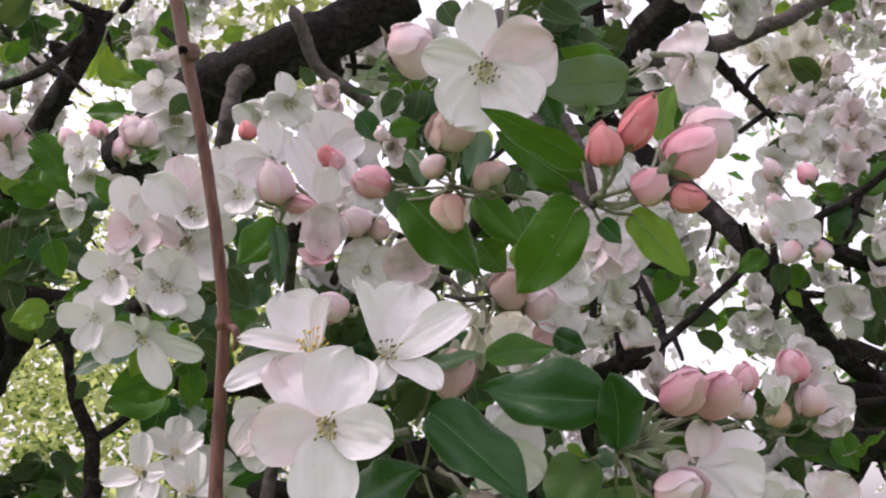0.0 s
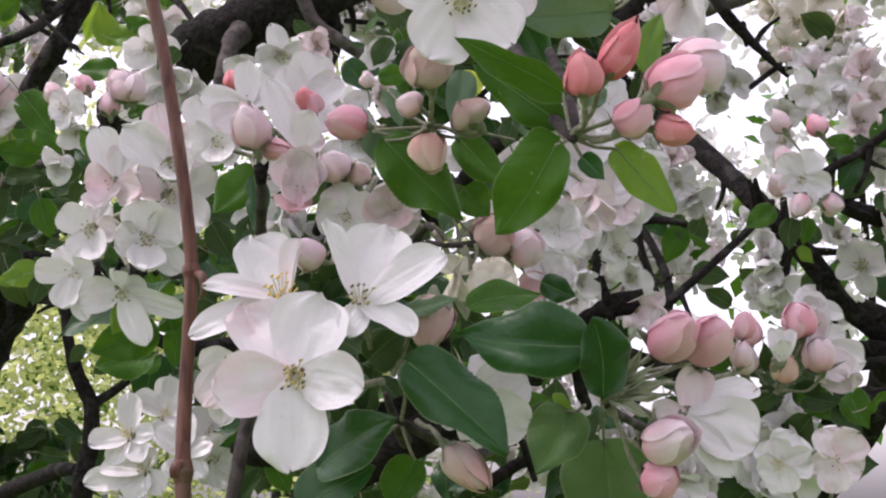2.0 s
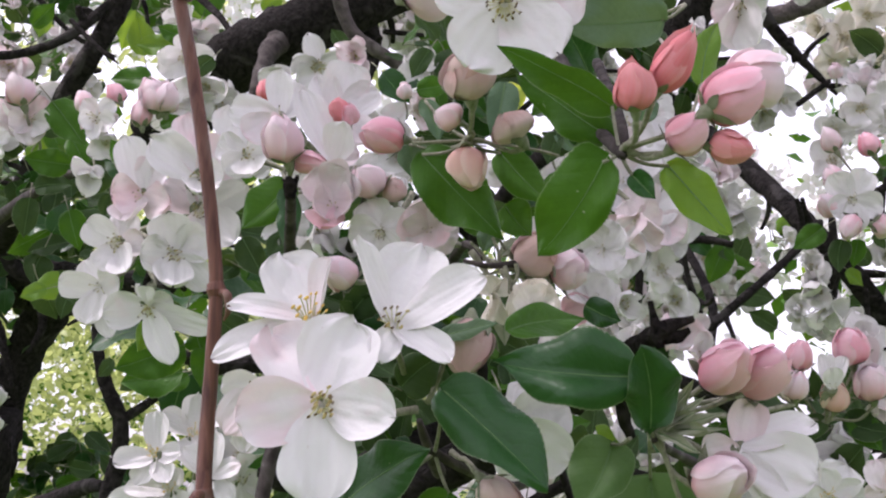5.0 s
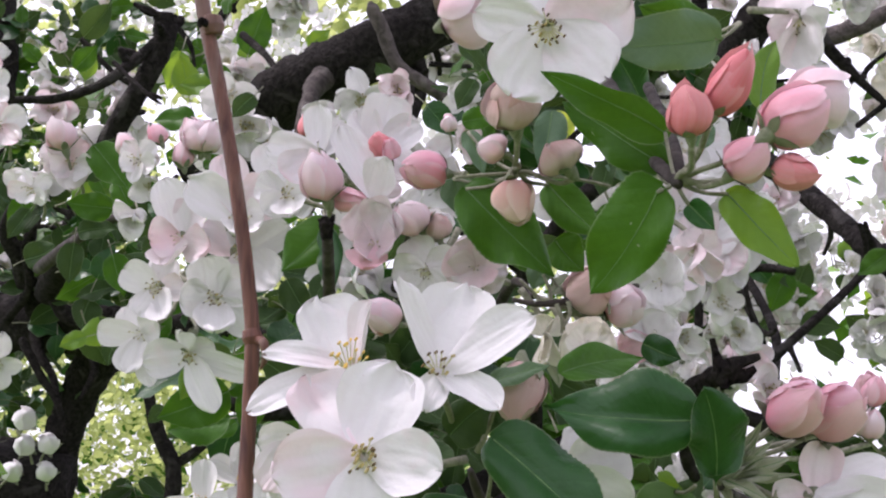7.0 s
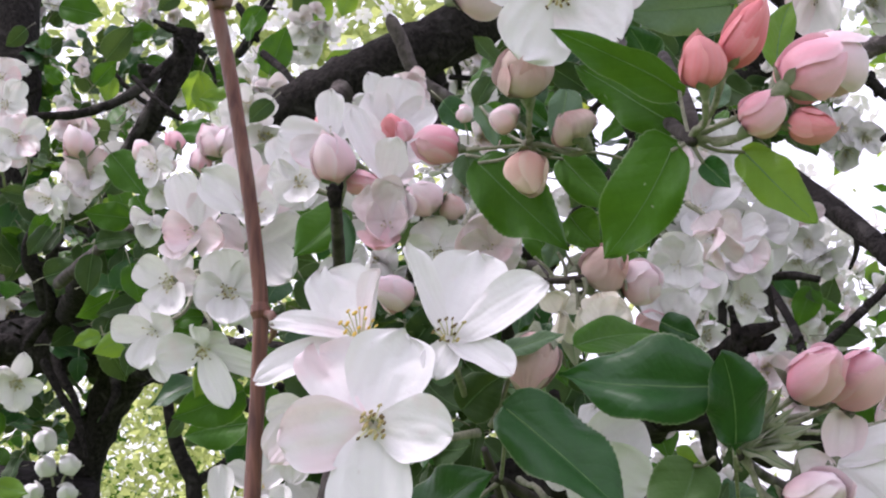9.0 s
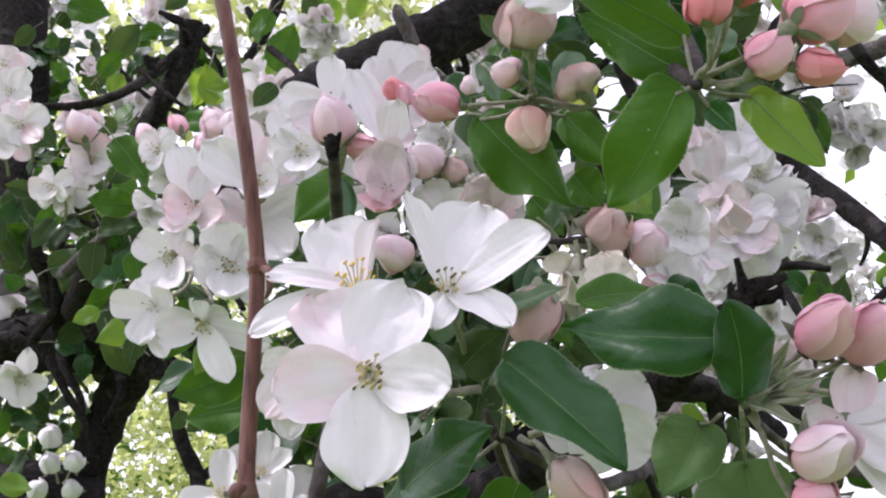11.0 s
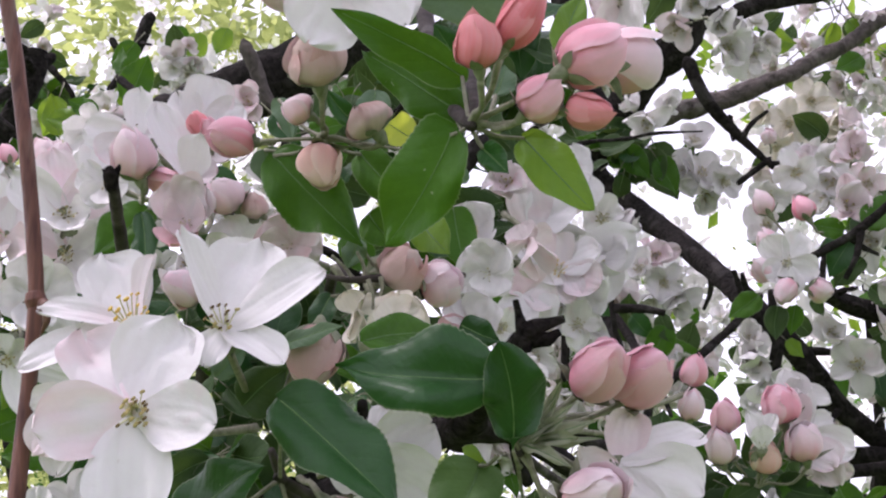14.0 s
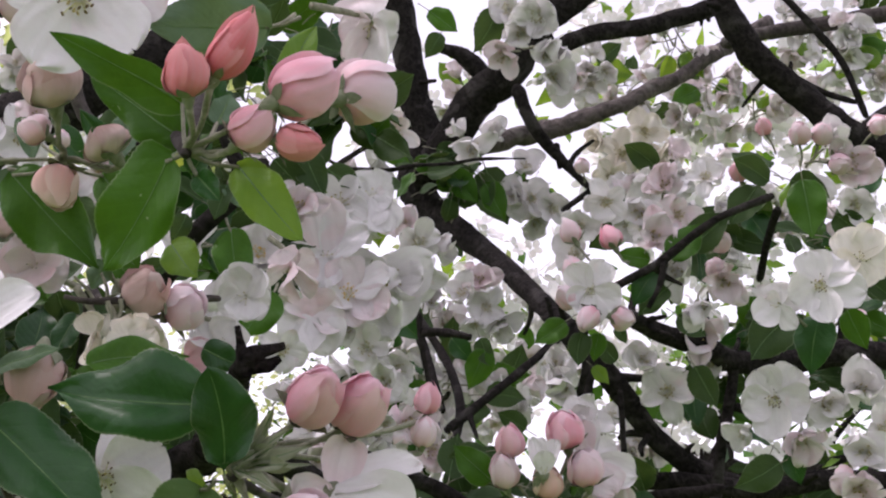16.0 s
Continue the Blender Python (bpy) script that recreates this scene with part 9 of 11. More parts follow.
thicket([((-0.3995, 1.5, 1.6353), 0.035), ((-0.3752, 1.5, 1.641), 0.035), ((-0.3395, 1.45, 1.6479), 0.035), ((-0.3343, 1.4, 1.6185), 0.035), ((-0.3643, 1.4, 1.6081), 0.035)], 110, 0.8, ("darkleaf", "darkleaf", "leaf"), 31)
bloom("cupped", (-0.1104, 0.8, 1.6353), (0.16, -0.97, 0.2), 0.87, 0, 0)
bloom("flat", (-0.1026, 0.82, 1.6313), (0.24, -0.95, 0.21), 0.69, 40, 1)
small_leaf((-0.0592, 0.6, 1.6183), (0.008, 0, -0.0134), (0.14, -0.97, 0.2), 0.39, "leaf", 0)
small_leaf((-0.0462, 0.56, 1.6244), (0.0092, 0, -0.0125), (0.13, -0.97, 0.19), 0.39, "leaf", 1)
small_leaf((-0.0306, 0.55, 1.62), (-0.0034, 0, -0.0122), (0.1, -0.98, 0.2), 0.32, "darkleaf", 1)
small_leaf((-0.1639, 0.8, 1.6762), (-0.0108, 0, -0.0081), (0.22, -0.95, 0.24), 0.34, "leaf", 1)
small_leaf((-0.1389, 0.8, 1.676), (-0.0108, 0, -0.0081), (0.19, -0.95, 0.24), 0.34, "leaf", 2)

# blossom on the trunk side
bloom("whitebud", (-0.402, 1.27, 1.7131), (0.36, -0.87, 0.33), 1.46, 88, 0)
bloom("whitebud", (-0.3989, 1.27, 1.692), (0.11, -0.93, 0.35), 1.32, 92, 0)
bloom("whitebud", (-0.3815, 1.27, 1.6936), (0.35, -0.88, 0.34), 1.32, 130, 0)
bloom("whitebud", (-0.4115, 1.27, 1.6715), (0.5, -0.8, 0.33), 1.32, 62, 0)
bloom("whitebud", (-0.3812, 1.27, 1.6713), (0.19, -0.91, 0.36), 1.25, 128, 0)
bloom("flat", (-0.4146, 1.23, 1.7573), (0.42, -0.88, -0.23), 1.24, 0, 1)
bloom("cupped", (-0.3297, 1.1, 1.8935), (0.38, -0.85, -0.35), 1.19, 40, 1)
bloom("half", (-0.3093, 1.08, 1.8955), (0.28, -0.85, -0.46), 1.28, 60, 1)
bloom("half", (-0.3333, 1.1, 1.9232), (0.11, -0.99, -0), 1.16, 10, 0)
bloom("cupped", (-0.3864, 1.1, 1.9374), (0.04, -0.95, -0.31), 1.33, 10, 0)
bloom("flat", (-0.3884, 1.12, 1.9222), (0.13, -0.87, -0.48), 0.94, 70, 2)
bloom("half", (-0.3998, 1.12, 1.9664), (0.15, -0.99, 0.07), 1.35, 30, 1)
bloom("half", (-0.3602, 1.15, 1.8888), (0.28, -0.76, -0.59), 1.27, 33, 1)
bloom("cupped", (-0.3709, 1.15, 1.8868), (-0.08, -0.96, -0.26), 0.75, 33, 0)
bloom("cupped", (-0.4835, 1.4, 1.8451), (0.34, -0.92, -0.18), 1.20, 33, 0)
bloom("flat", (-0.4869, 1.45, 1.8761), (0.33, -0.92, -0.19), 0.93, 33, 1)
bloom("flat", (-0.5279, 1.5, 1.8926), (0.34, -0.92, -0.2), 1.11, 63, 0)
small_leaf((-0.3038, 1.05, 1.8467), (0.0309, 0, 0.0072), (0.1, -0.99, 0.05), 0.79, "brightleaf", 0)
small_leaf((-0.3956, 1.15, 1.9361), (0.0271, 0, -0.014), (0.33, -0.94, 0), 0.76, "leaf", 1)
small_leaf((-0.2893, 1.05, 1.8702), (0.0128, 0, -0.0241), (0.45, -0.89, 0.03), 0.68, "leaf", 2)
small_leaf((-0.402, 1.2, 1.9009), (-0.0231, 0, 0.0051), (0.14, -0.99, 0.04), 0.59, "leaf", 3)
small_leaf((-0.3831, 1.2, 1.8868), (-0.0167, 0, -0.0224), (0.31, -0.95, 0.05), 0.70, "leaf", 4)
small_leaf((-0.3268, 1.1, 1.8393), (0.018, 0, -0.033), (0.46, -0.89, 0.06), 0.94, "leaf", 5)
small_leaf((-0.3748, 1.25, 1.8617), (-0.0169, 0, -0.0323), (0.11, -0.99, 0.08), 0.91, "darkleaf", 6)
small_leaf((-0.2299, 0.9, 1.7393), (-0.0222, 0, -0.0103), (0.26, -0.96, 0.11), 0.61, "brightleaf", 7)
small_leaf((-0.2264, 0.9, 1.7344), (-0.0072, 0, -0.0191), (0.43, -0.9, 0.11), 0.51, "darkleaf", 8)
small_leaf((-0.2239, 1, 1.7019), (-0.0103, 0, -0.0104), (0.04, -0.99, 0.16), 0.37, "leaf", 9)
small_leaf((-0.1328, 0.75, 1.6734), (-0.0312, 0, -0.0048), (0.19, -0.97, 0.16), 0.79, "leaf", 10)
small_leaf((-0.3908, 1.35, 2.0674), (0.0246, 0, 0.0317), (0.45, -0.89, -0.04), 1.00, "leaf", 11)
small_leaf((-0.4142, 1.3, 2.0293), (-0.0159, 0, 0.016), (0.12, -0.99, -0.03), 0.56, "leaf", 12)
small_leaf((-0.3694, 1.3, 2.0331), (-0.0038, 0, -0.0255), (0.28, -0.96, -0.03), 0.64, "brightleaf", 13)
small_leaf((-0.278, 1.25, 2.0179), (-0.0106, 0, -0.034), (0.4, -0.91, -0.04), 0.89, "brightleaf", 14)
small_leaf((-0.2514, 1.35, 2.0659), (0.0159, 0, -0.0244), (-0.01, -1, -0.05), 0.73, "brightleaf", 15)
small_leaf((-0.3775, 2, 2.3679), (-0.0299, 0, -0.0396), (0.19, -0.98, -0.07), 1.24, "leaf", 16)
small_leaf((-0.2928, 2, 2.3814), (-0.0069, 0, -0.0483), (0.34, -0.94, -0.08), 1.22, "brightleaf", 17)
small_leaf((-0.3239, 2, 2.3906), (0.0086, 0, -0.049), (-0.04, -1, -0.09), 1.24, "leaf", 18)
small_leaf((-0.2544, 2, 2.3883), (-0.0149, 0, -0.04), (0.13, -0.99, -0.09), 1.07, "brightleaf", 19)
small_leaf((-0.2589, 1, 1.8479), (0.0122, 0, -0.0265), (0.43, -0.9, 0.03), 0.73, "leaf", 20)
small_leaf((-0.4147, 1.2, 1.6769), (0.0266, 0, -0.0086), (0.15, -0.97, 0.21), 0.70, "brightleaf", 21)
small_leaf((-0.4604, 1.3, 1.8893), (0.0219, 0, 0.0442), (0.34, -0.94, 0.07), 1.23, "darkleaf", 22)
small_leaf((-0.3647, 1.5, 2.1876), (-0.0226, 0, -0.0175), (0.42, -0.9, -0.08), 0.71, "leaf", 23)
small_leaf((-0.4871, 1.5, 2.1795), (0.0476, 0, -0.0138), (0.11, -0.99, -0.07), 1.24, "leaf", 24)
small_leaf((-0.521, 1.5, 2.1562), (-0.0224, 0, -0.0175), (0.33, -0.94, -0.06), 0.71, "leaf", 25)
bloom("cupped", (-0.3609, 1.5, 2.0853), (0.2, -0.69, -0.69), 0.99, 0, 0)
spray((-0.4467, 1.5, 2.0759), (0.27, -0.83, -0.48), 8, 0.0317, leaves=2, size=0.95, seed=900)
spray((-0.5744, 1.7, 2.2277), (0.3, -0.8, -0.52), 8, 0.0365, leaves=2, size=0.95, seed=901)
spray((-0.3868, 1.4, 2.0137), (0.26, -0.84, -0.47), 7, 0.0293, leaves=2, size=0.95, seed=902)
spray((-0.3261, 1.6, 2.1373), (0.19, -0.84, -0.5), 8, 0.0337, leaves=2, size=0.95, seed=903)
spray((-0.2983, 1.9, 2.295), (0.14, -0.84, -0.53), 9, 0.0404, leaves=2, size=0.95, seed=904)
spray((-0.2356, 1.3, 2.0191), (0.17, -0.85, -0.5), 6, 0.0271, leaves=2, size=0.95, seed=905)
spray((-0.5058, 1.6, 1.9309), (0.3, -0.87, -0.4), 7, 0.0331, leaves=2, size=0.95, seed=906)
spray((-0.6618, 1.8, 2.2979), (0.32, -0.79, -0.53), 8, 0.0390, leaves=2, size=0.95, seed=907)
spray((-0.4902, 1.9, 2.3242), (0.23, -0.82, -0.53), 7, 0.0408, leaves=2, size=0.95, seed=908)

# blossom of the open side, near spurs
f = flower((0.2318, 0.922, 1.7984), (-0.08, -0.97, -0.23), "white star-shaped apple flower", count=16, stalk=(0.2526, 0.95, 1.8056), size=0.0363, stamen=0.006)
petal(f, (-0.0114, 0, 0.015), 0.0172, (-0.08, -0.97, -0.23), seed=26, cup=0.38, curl=0.31, twist=-4)
petal(f, (0.0088, 0, 0.0183), 0.0172, (-0.08, -0.97, -0.23), seed=27, cup=0.68, curl=0.22, twist=2)
petal(f, (0.0179, -0.002, -0.0051), 0.0165, (-0.08, -0.97, -0.23), seed=28, cup=0.51, curl=0.12, twist=3)
petal(f, (0.0006, -0.003, -0.0209), 0.0165, (-0.08, -0.97, -0.23), seed=29, cup=0.69, curl=-0.13, twist=-10)
petal(f, (-0.0135, 0, -0.0088), 0.0165, (-0.08, -0.97, -0.23), seed=30, cup=0.7, curl=0.22, twist=4)
bud((0.2255, 0.93, 1.8295), (0.2172, 0.93, 1.845), 0.0135, mat=BUD_PALE, stalk=(0.2509, 0.95, 1.8073), seed=32)
bud((0.2283, 0.93, 1.8054), (0.2178, 0.93, 1.8206), 0.0154, mat=BUD_PALE, stalk=(0.2509, 0.95, 1.8073), seed=33)
bud((0.223, 0.93, 1.7916), (0.2115, 0.92, 1.7991), 0.0145, mat=BUD_PALE, stalk=(0.2509, 0.95, 1.8073), seed=34)
bud((0.2328, 0.92, 1.7868), (0.2241, 0.91, 1.7721), 0.0137, mat=BUD_PALE, stalk=(0.2509, 0.95, 1.8073), seed=35)
bud((0.2427, 0.92, 1.783), (0.2586, 0.92, 1.7807), 0.0151, mat=BUD_PALE, stalk=(0.2509, 0.95, 1.8073), seed=36)
bud((0.2533, 0.95, 1.8321), (0.246, 0.95, 1.848), 0.0145, mat=BUD_PINK, stalk=(0.2656, 0.96, 1.8243), seed=37)
bloom("cupped", (0.2307, 0.96, 1.8306), (-0.36, -0.92, -0.15), 0.82, 0, 0)
bloom("flat", (0.2548, 0.98, 1.8698), (-0.29, -0.94, -0.19), 0.86, 37, 1)
bloom("cupped", (0.2768, 0.99, 1.8678), (-0.11, -0.92, -0.38), 0.96, 74, 2)
bloom("half", (0.2827, 0.97, 1.8455), (-0.22, -0.97, -0.07), 1.06, 111, 3)
bloom("flat", (0.2418, 1, 1.8602), (-0.44, -0.86, -0.26), 0.76, 148, 4)
bloom("flat", (0.314, 0.96, 1.8822), (-0.33, -0.94, 0.08), 0.76, 185, 5)
bloom("half", (0.3012, 1.02, 1.8949), (-0.22, -0.97, -0.01), 0.94, 222, 6)
bloom("cupped", (0.2987, 0.98, 1.8266), (-0.4, -0.82, -0.41), 0.94, 259, 7)
bloom("half", (0.3157, 1, 1.8097), (-0.21, -0.74, -0.64), 1.03, 296, 8)
bloom("half", (0.3301, 0.99, 1.8225), (-0.06, -0.94, -0.34), 1.03, 333, 9)
bloom("flat", (0.3175, 1.05, 1.8845), (-0.23, -0.93, -0.28), 0.81, 10, 10)
bloom("half", (0.3294, 0.98, 1.8645), (0.03, -1, -0.08), 0.90, 47, 11)
bloom("cupped", (0.3099, 1.1, 1.9158), (-0.21, -0.98, -0), 1.00, 84, 12)
bloom("cupped", (0.3945, 0.93, 1.8842), (0.07, -0.95, -0.31), 1.12, 121, 13)
bloom("half", (0.3848, 0.93, 1.8985), (-0.13, -0.99, -0.03), 0.99, 158, 14)
bloom("flat", (0.4225, 1, 1.8807), (-0.03, -0.88, -0.47), 0.84, 195, 15)
bloom("half", (0.4098, 1.05, 1.9075), (-0.29, -0.78, -0.55), 1.12, 232, 16)
bloom("cupped", (0.4315, 1.05, 1.8716), (-0.14, -0.95, -0.27), 1.03, 269, 17)
bloom("cupped", (0.402, 1.02, 1.7507), (-0.12, -0.96, -0.26), 1.03, 306, 18)
bloom("half", (0.4325, 1.04, 1.7639), (-0.05, -1, -0.07), 1.28, 343, 19)
bloom("cupped", (0.3488, 1.02, 1.7316), (-0.56, -0.69, -0.45), 0.74, 20, 20)
bloom("half", (0.3792, 1, 1.7273), (-0.18, -0.73, -0.66), 1.02, 57, 21)
bloom("cupped", (0.4002, 0.95, 1.7104), (-0.25, -0.96, -0.13), 1.09, 94, 22)
bloom("flat", (0.4193, 0.97, 1.7271), (-0.06, -1, 0.05), 0.86, 131, 23)
bloom("half", (0.3954, 0.95, 1.6902), (-0.33, -0.86, -0.4), 1.08, 168, 24)
bloom("flat", (0.3236, 1.127, 1.7761), (-0.23, -0.96, -0.17), 1.21, 205, 25)
bloom("cupped", (0.3086, 1.13, 1.7977), (-0.3, -0.95, 0.09), 0.95, 242, 26)
bloom("half", (0.3407, 1.1, 1.8087), (-0.05, -0.99, -0.1), 1.28, 279, 27)
bloom("cupped", (0.3534, 1.12, 1.7967), (-0.05, -0.88, -0.47), 0.83, 316, 28)
bloom("half", (0.2253, 1, 1.7533), (-0.16, -0.99, 0.02), 1.13, 353, 29)
bloom("cupped", (0.2238, 1, 1.7676), (-0.06, -0.98, 0.18), 0.83, 30, 30)
bloom("half", (0.2323, 1, 1.7428), (0.04, -0.85, -0.52), 0.88, 67, 31)
bloom("redbud", (0.3395, 0.915, 1.8972), (-0.44, -0.81, 0.4), 0.80, 0, 0)
bloom("bud", (0.3601, 0.915, 1.8925), (-0.26, -0.89, 0.37), 1.03, 50, 1)
bloom("bud", (0.3741, 0.92, 1.8947), (-0.03, -0.93, 0.37), 1.04, 100, 2)
bloom("bud", (0.382, 0.92, 1.8805), (0.27, -0.92, -0.29), 1.04, 150, 3)
bloom("redbud", (0.3328, 0.95, 1.8807), (-0.42, -0.89, 0.16), 0.97, 200, 4)
bloom("bud", (0.3293, 0.99, 1.8448), (-0.23, -0.91, 0.34), 1.10, 250, 5)
bloom("bud", (0.3268, 0.99, 1.8298), (-0.42, -0.91, 0.04), 1.04, 300, 6)
bloom("palebud", (0.2426, 1, 1.8984), (-0.17, -0.97, 0.16), 0.76, 350, 7)
bloom("bud", (0.4007, 0.95, 1.7931), (0.16, -0.96, -0.21), 0.71, 400, 8)
bloom("bud", (0.3891, 0.95, 1.6985), (-0.67, -0.66, -0.33), 0.83, 450, 9)
bloom("palebud", (0.4415, 1, 1.9323), (-0.06, -0.99, 0.15), 1.04, 500, 10)
f = flower((0.3478, 0.86, 1.7896), (-0.22, -0.97, -0.14), "open white apple flower over broad leaves", count=18, stalk=(0.3665, 0.92, 1.7722), size=0.0466, stamen=0.0077)
petal(f, (-0.0164, 0, -0.0084), 0.0218, (-0.22, -0.97, -0.14), seed=81, cup=0.51, curl=-0.29, twist=-9)
petal(f, (-0.0052, 0, 0.0192), 0.0218, (-0.22, -0.97, -0.14), seed=82, cup=0.63, curl=-0.1, twist=3)
petal(f, (0.017, 0, 0.0149), 0.0218, (-0.22, -0.97, -0.14), seed=83, cup=0.52, curl=-0.17, twist=-14)
petal(f, (0.0253, 0, -0.0042), 0.0218, (-0.22, -0.97, -0.14), seed=84, cup=0.37, curl=0.23, twist=-8)
petal(f, (0.004, -0.003, -0.0219), 0.0187, (-0.22, -0.97, -0.14), seed=85, cup=0.53, curl=0.13, twist=8)
f = flower((0.3274, 0.87, 1.7802), (-0.53, -0.76, -0.37), "white flower tucked beside another", count=4, stalk=(0.3633, 0.92, 1.7755), size=0.0313, stamen=0.0052)
petal(f, (-0.0151, -0.003, -0.009), 0.0188, (-0.53, -0.76, -0.37), seed=87, cup=0.41, curl=0.02, twist=8)
petal(f, (0.0089, -0.002, -0.013), 0.0125, (-0.53, -0.76, -0.37), seed=88, cup=0.58, curl=0.06, twist=4)
petal(f, (-0.0019, 0, 0.0128), 0.0188, (-0.53, -0.76, -0.37), seed=89, cup=0.63, curl=0.36, twist=1)
petal(f, (0.0106, 0, 0.0067), 0.0157, (-0.53, -0.76, -0.37), seed=90, cup=0.39, curl=-0.2, twist=5)
petal(f, (-0.0088, 0, 0.003), 0.0157, (-0.53, -0.76, -0.37), seed=91, cup=0.59, curl=0.03, twist=6)
f = flower((0.3824, 0.89, 1.8127), (-0.05, -1, 0.05), "white flower turned aside", count=8, stalk=(0.3736, 0.93, 1.7778), size=0.0422, stamen=0.007)
petal(f, (-0.0123, 0, 0.0165), 0.0195, (-0.05, -1, 0.05), seed=93, mat=PETAL_CREAM, cup=0.43, curl=-0, twist=-4)
petal(f, (0.0097, 0, 0.0188), 0.0195, (-0.05, -1, 0.05), seed=94, mat=PETAL_CREAM, cup=0.61, curl=0.42, twist=-7)
petal(f, (0.0182, 0, -0.0029), 0.0195, (-0.05, -1, 0.05), seed=95, mat=PETAL_CREAM, cup=0.38, curl=-0.02, twist=12)
petal(f, (0.0022, 0, -0.0167), 0.0195, (-0.05, -1, 0.05), seed=96, mat=PETAL_CREAM, cup=0.7, curl=-0.26, twist=-5)
petal(f, (-0.0136, 0, -0.0037), 0.0162, (-0.05, -1, 0.05), seed=0, mat=PETAL_CREAM, cup=0.52, curl=0.37, twist=2)
f = flower((0.3623, 1, 1.7493), (-0.29, -0.94, -0.16), "round white apple flower with cupped petals", count=18, stalk=(0.3803, 1.04, 1.722), size=0.0535, stamen=0.0088)
petal(f, (-0.0118, 0, 0.019), 0.0250, (-0.29, -0.94, -0.16), seed=2, cup=0.5, curl=0.43, twist=7)
petal(f, (0.0122, 0, 0.0212), 0.0250, (-0.29, -0.94, -0.16), seed=3, cup=0.66, curl=0.31, twist=15)
petal(f, (0.0218, 0, -0.0021), 0.0250, (-0.29, -0.94, -0.16), seed=4, cup=0.59, curl=0.29, twist=0)
petal(f, (-0.0006, -0.003, -0.0279), 0.0250, (-0.29, -0.94, -0.16), seed=5, cup=0.59, curl=0.4, twist=14)
petal(f, (-0.0221, 0, -0.0047), 0.0250, (-0.29, -0.94, -0.16), seed=6, cup=0.67, curl=0.21, twist=0)
small_leaf((0.3638, 0.925, 1.8708), (0.0047, 0, -0.0371), (-0.47, -0.88, -0.05), 0.94, "leaf", 0)
small_leaf((0.3584, 0.93, 1.8722), (0.0258, 0, -0.01), (-0.3, -0.95, -0.05), 0.69, "leaf", 1)
small_leaf((0.3475, 0.94, 1.875), (-0.0242, 0, 0.012), (-0.09, -0.99, -0.05), 0.68, "darkleaf", 2)
small_leaf((0.3432, 0.95, 1.8744), (-0.0192, 0, -0.0297), (-0.45, -0.89, -0.05), 0.88, "leaf", 3)
small_leaf((0.3605, 0.9, 1.7812), (-0.0071, 0, -0.0347), (-0.31, -0.95, 0.03), 0.88, "darkleaf", 4)
small_leaf((0.3503, 0.92, 1.7854), (-0.0286, 0, -0.0308), (-0.11, -0.99, 0.03), 1.05, "darkleaf", 5)
small_leaf((0.3883, 0.93, 1.7919), (0.0104, 0, -0.0238), (-0.49, -0.87, 0.02), 0.65, "leaf", 6)
small_leaf((0.2773, 0.95, 1.8185), (-0.0146, 0, -0.0215), (-0.22, -0.98, -0), 0.65, "darkleaf", 7)
small_leaf((0.2763, 0.96, 1.8282), (-0.0211, 0, 0.0031), (-0.02, -1, -0.01), 0.53, "leaf", 8)
small_leaf((0.2887, 0.97, 1.813), (-0.0183, 0, -0.0183), (-0.4, -0.92, 0.01), 0.65, "darkleaf", 9)
small_leaf((0.2397, 0.94, 1.7771), (-0.0038, 0, -0.0171), (-0.18, -0.98, 0.03), 0.44, "leaf", 10)
small_leaf((0.2295, 0.94, 1.7769), (-0.0038, 0, -0.0221), (0.02, -1, 0.03), 0.56, "darkleaf", 11)
small_leaf((0.2229, 0.96, 1.7879), (-0.0278, 0, -0.0214), (-0.34, -0.94, 0.03), 0.6, "leaf", 12)
small_leaf((0.252, 0.95, 1.7829), (0.0066, 0, -0.0102), (-0.19, -0.98, 0.03), 0.30, "leaf", 13)
small_leaf((0.3149, 1.05, 1.8134), (0.0187, 0, -0.0151), (-0.04, -1, 0.03), 0.60, "darkleaf", 14)
small_leaf((0.325, 1.05, 1.7789), (0.0142, 0, -0.0263), (-0.41, -0.91, 0.05), 0.75, "darkleaf", 15)
small_leaf((0.3713, 1, 1.7166), (0.006, 0, -0.0211), (-0.29, -0.95, 0.11), 0.55, "darkleaf", 16)
small_leaf((0.3637, 1, 1.7094), (-0.0295, 0, -0.0144), (-0.1, -0.99, 0.12), 0.82, "leaf", 17)
small_leaf((0.288, 0.95, 1.8259), (0.0186, 0, 0.0256), (-0.4, -0.92, -0.01), 0.79, "leaf", 18)
small_leaf((0.3014, 0.96, 1.836), (0.026, 0, 0.0226), (-0.24, -0.97, -0.01), 0.86, "leaf", 19)
small_leaf((0.2471, 1, 1.7681), (0.0105, 0, -0.0106), (0.01, -1, 0.05), 0.37, "brightleaf", 20)
small_leaf((0.4105, 1, 1.8726), (0.0212, 0, -0.0224), (-0.49, -0.87, -0.03), 0.77, "leaf", 21)
small_leaf((0.4233, 1, 1.8923), (0.0239, 0, 0.0125), (-0.33, -0.94, -0.05), 0.67, "darkleaf", 22)
small_leaf((0.2616, 1, 1.772), (-0.0141, 0, 0.0142), (-0, -1, 0.05), 0.50, "leaf", 23)

# white flowers filling the side spur
bloom("cupped", (-0.0419, 0.74, 1.7911), (0.05, -0.98, 0.1), 0.90, 20, 3)
bloom("half", (-0.0318, 0.75, 1.78), (0.05, -0.98, 0.1), 0.80, 97, 4)
bloom("flat", (-0.0384, 0.76, 1.7712), (0.05, -0.98, 0.1), 0.85, 174, 5)

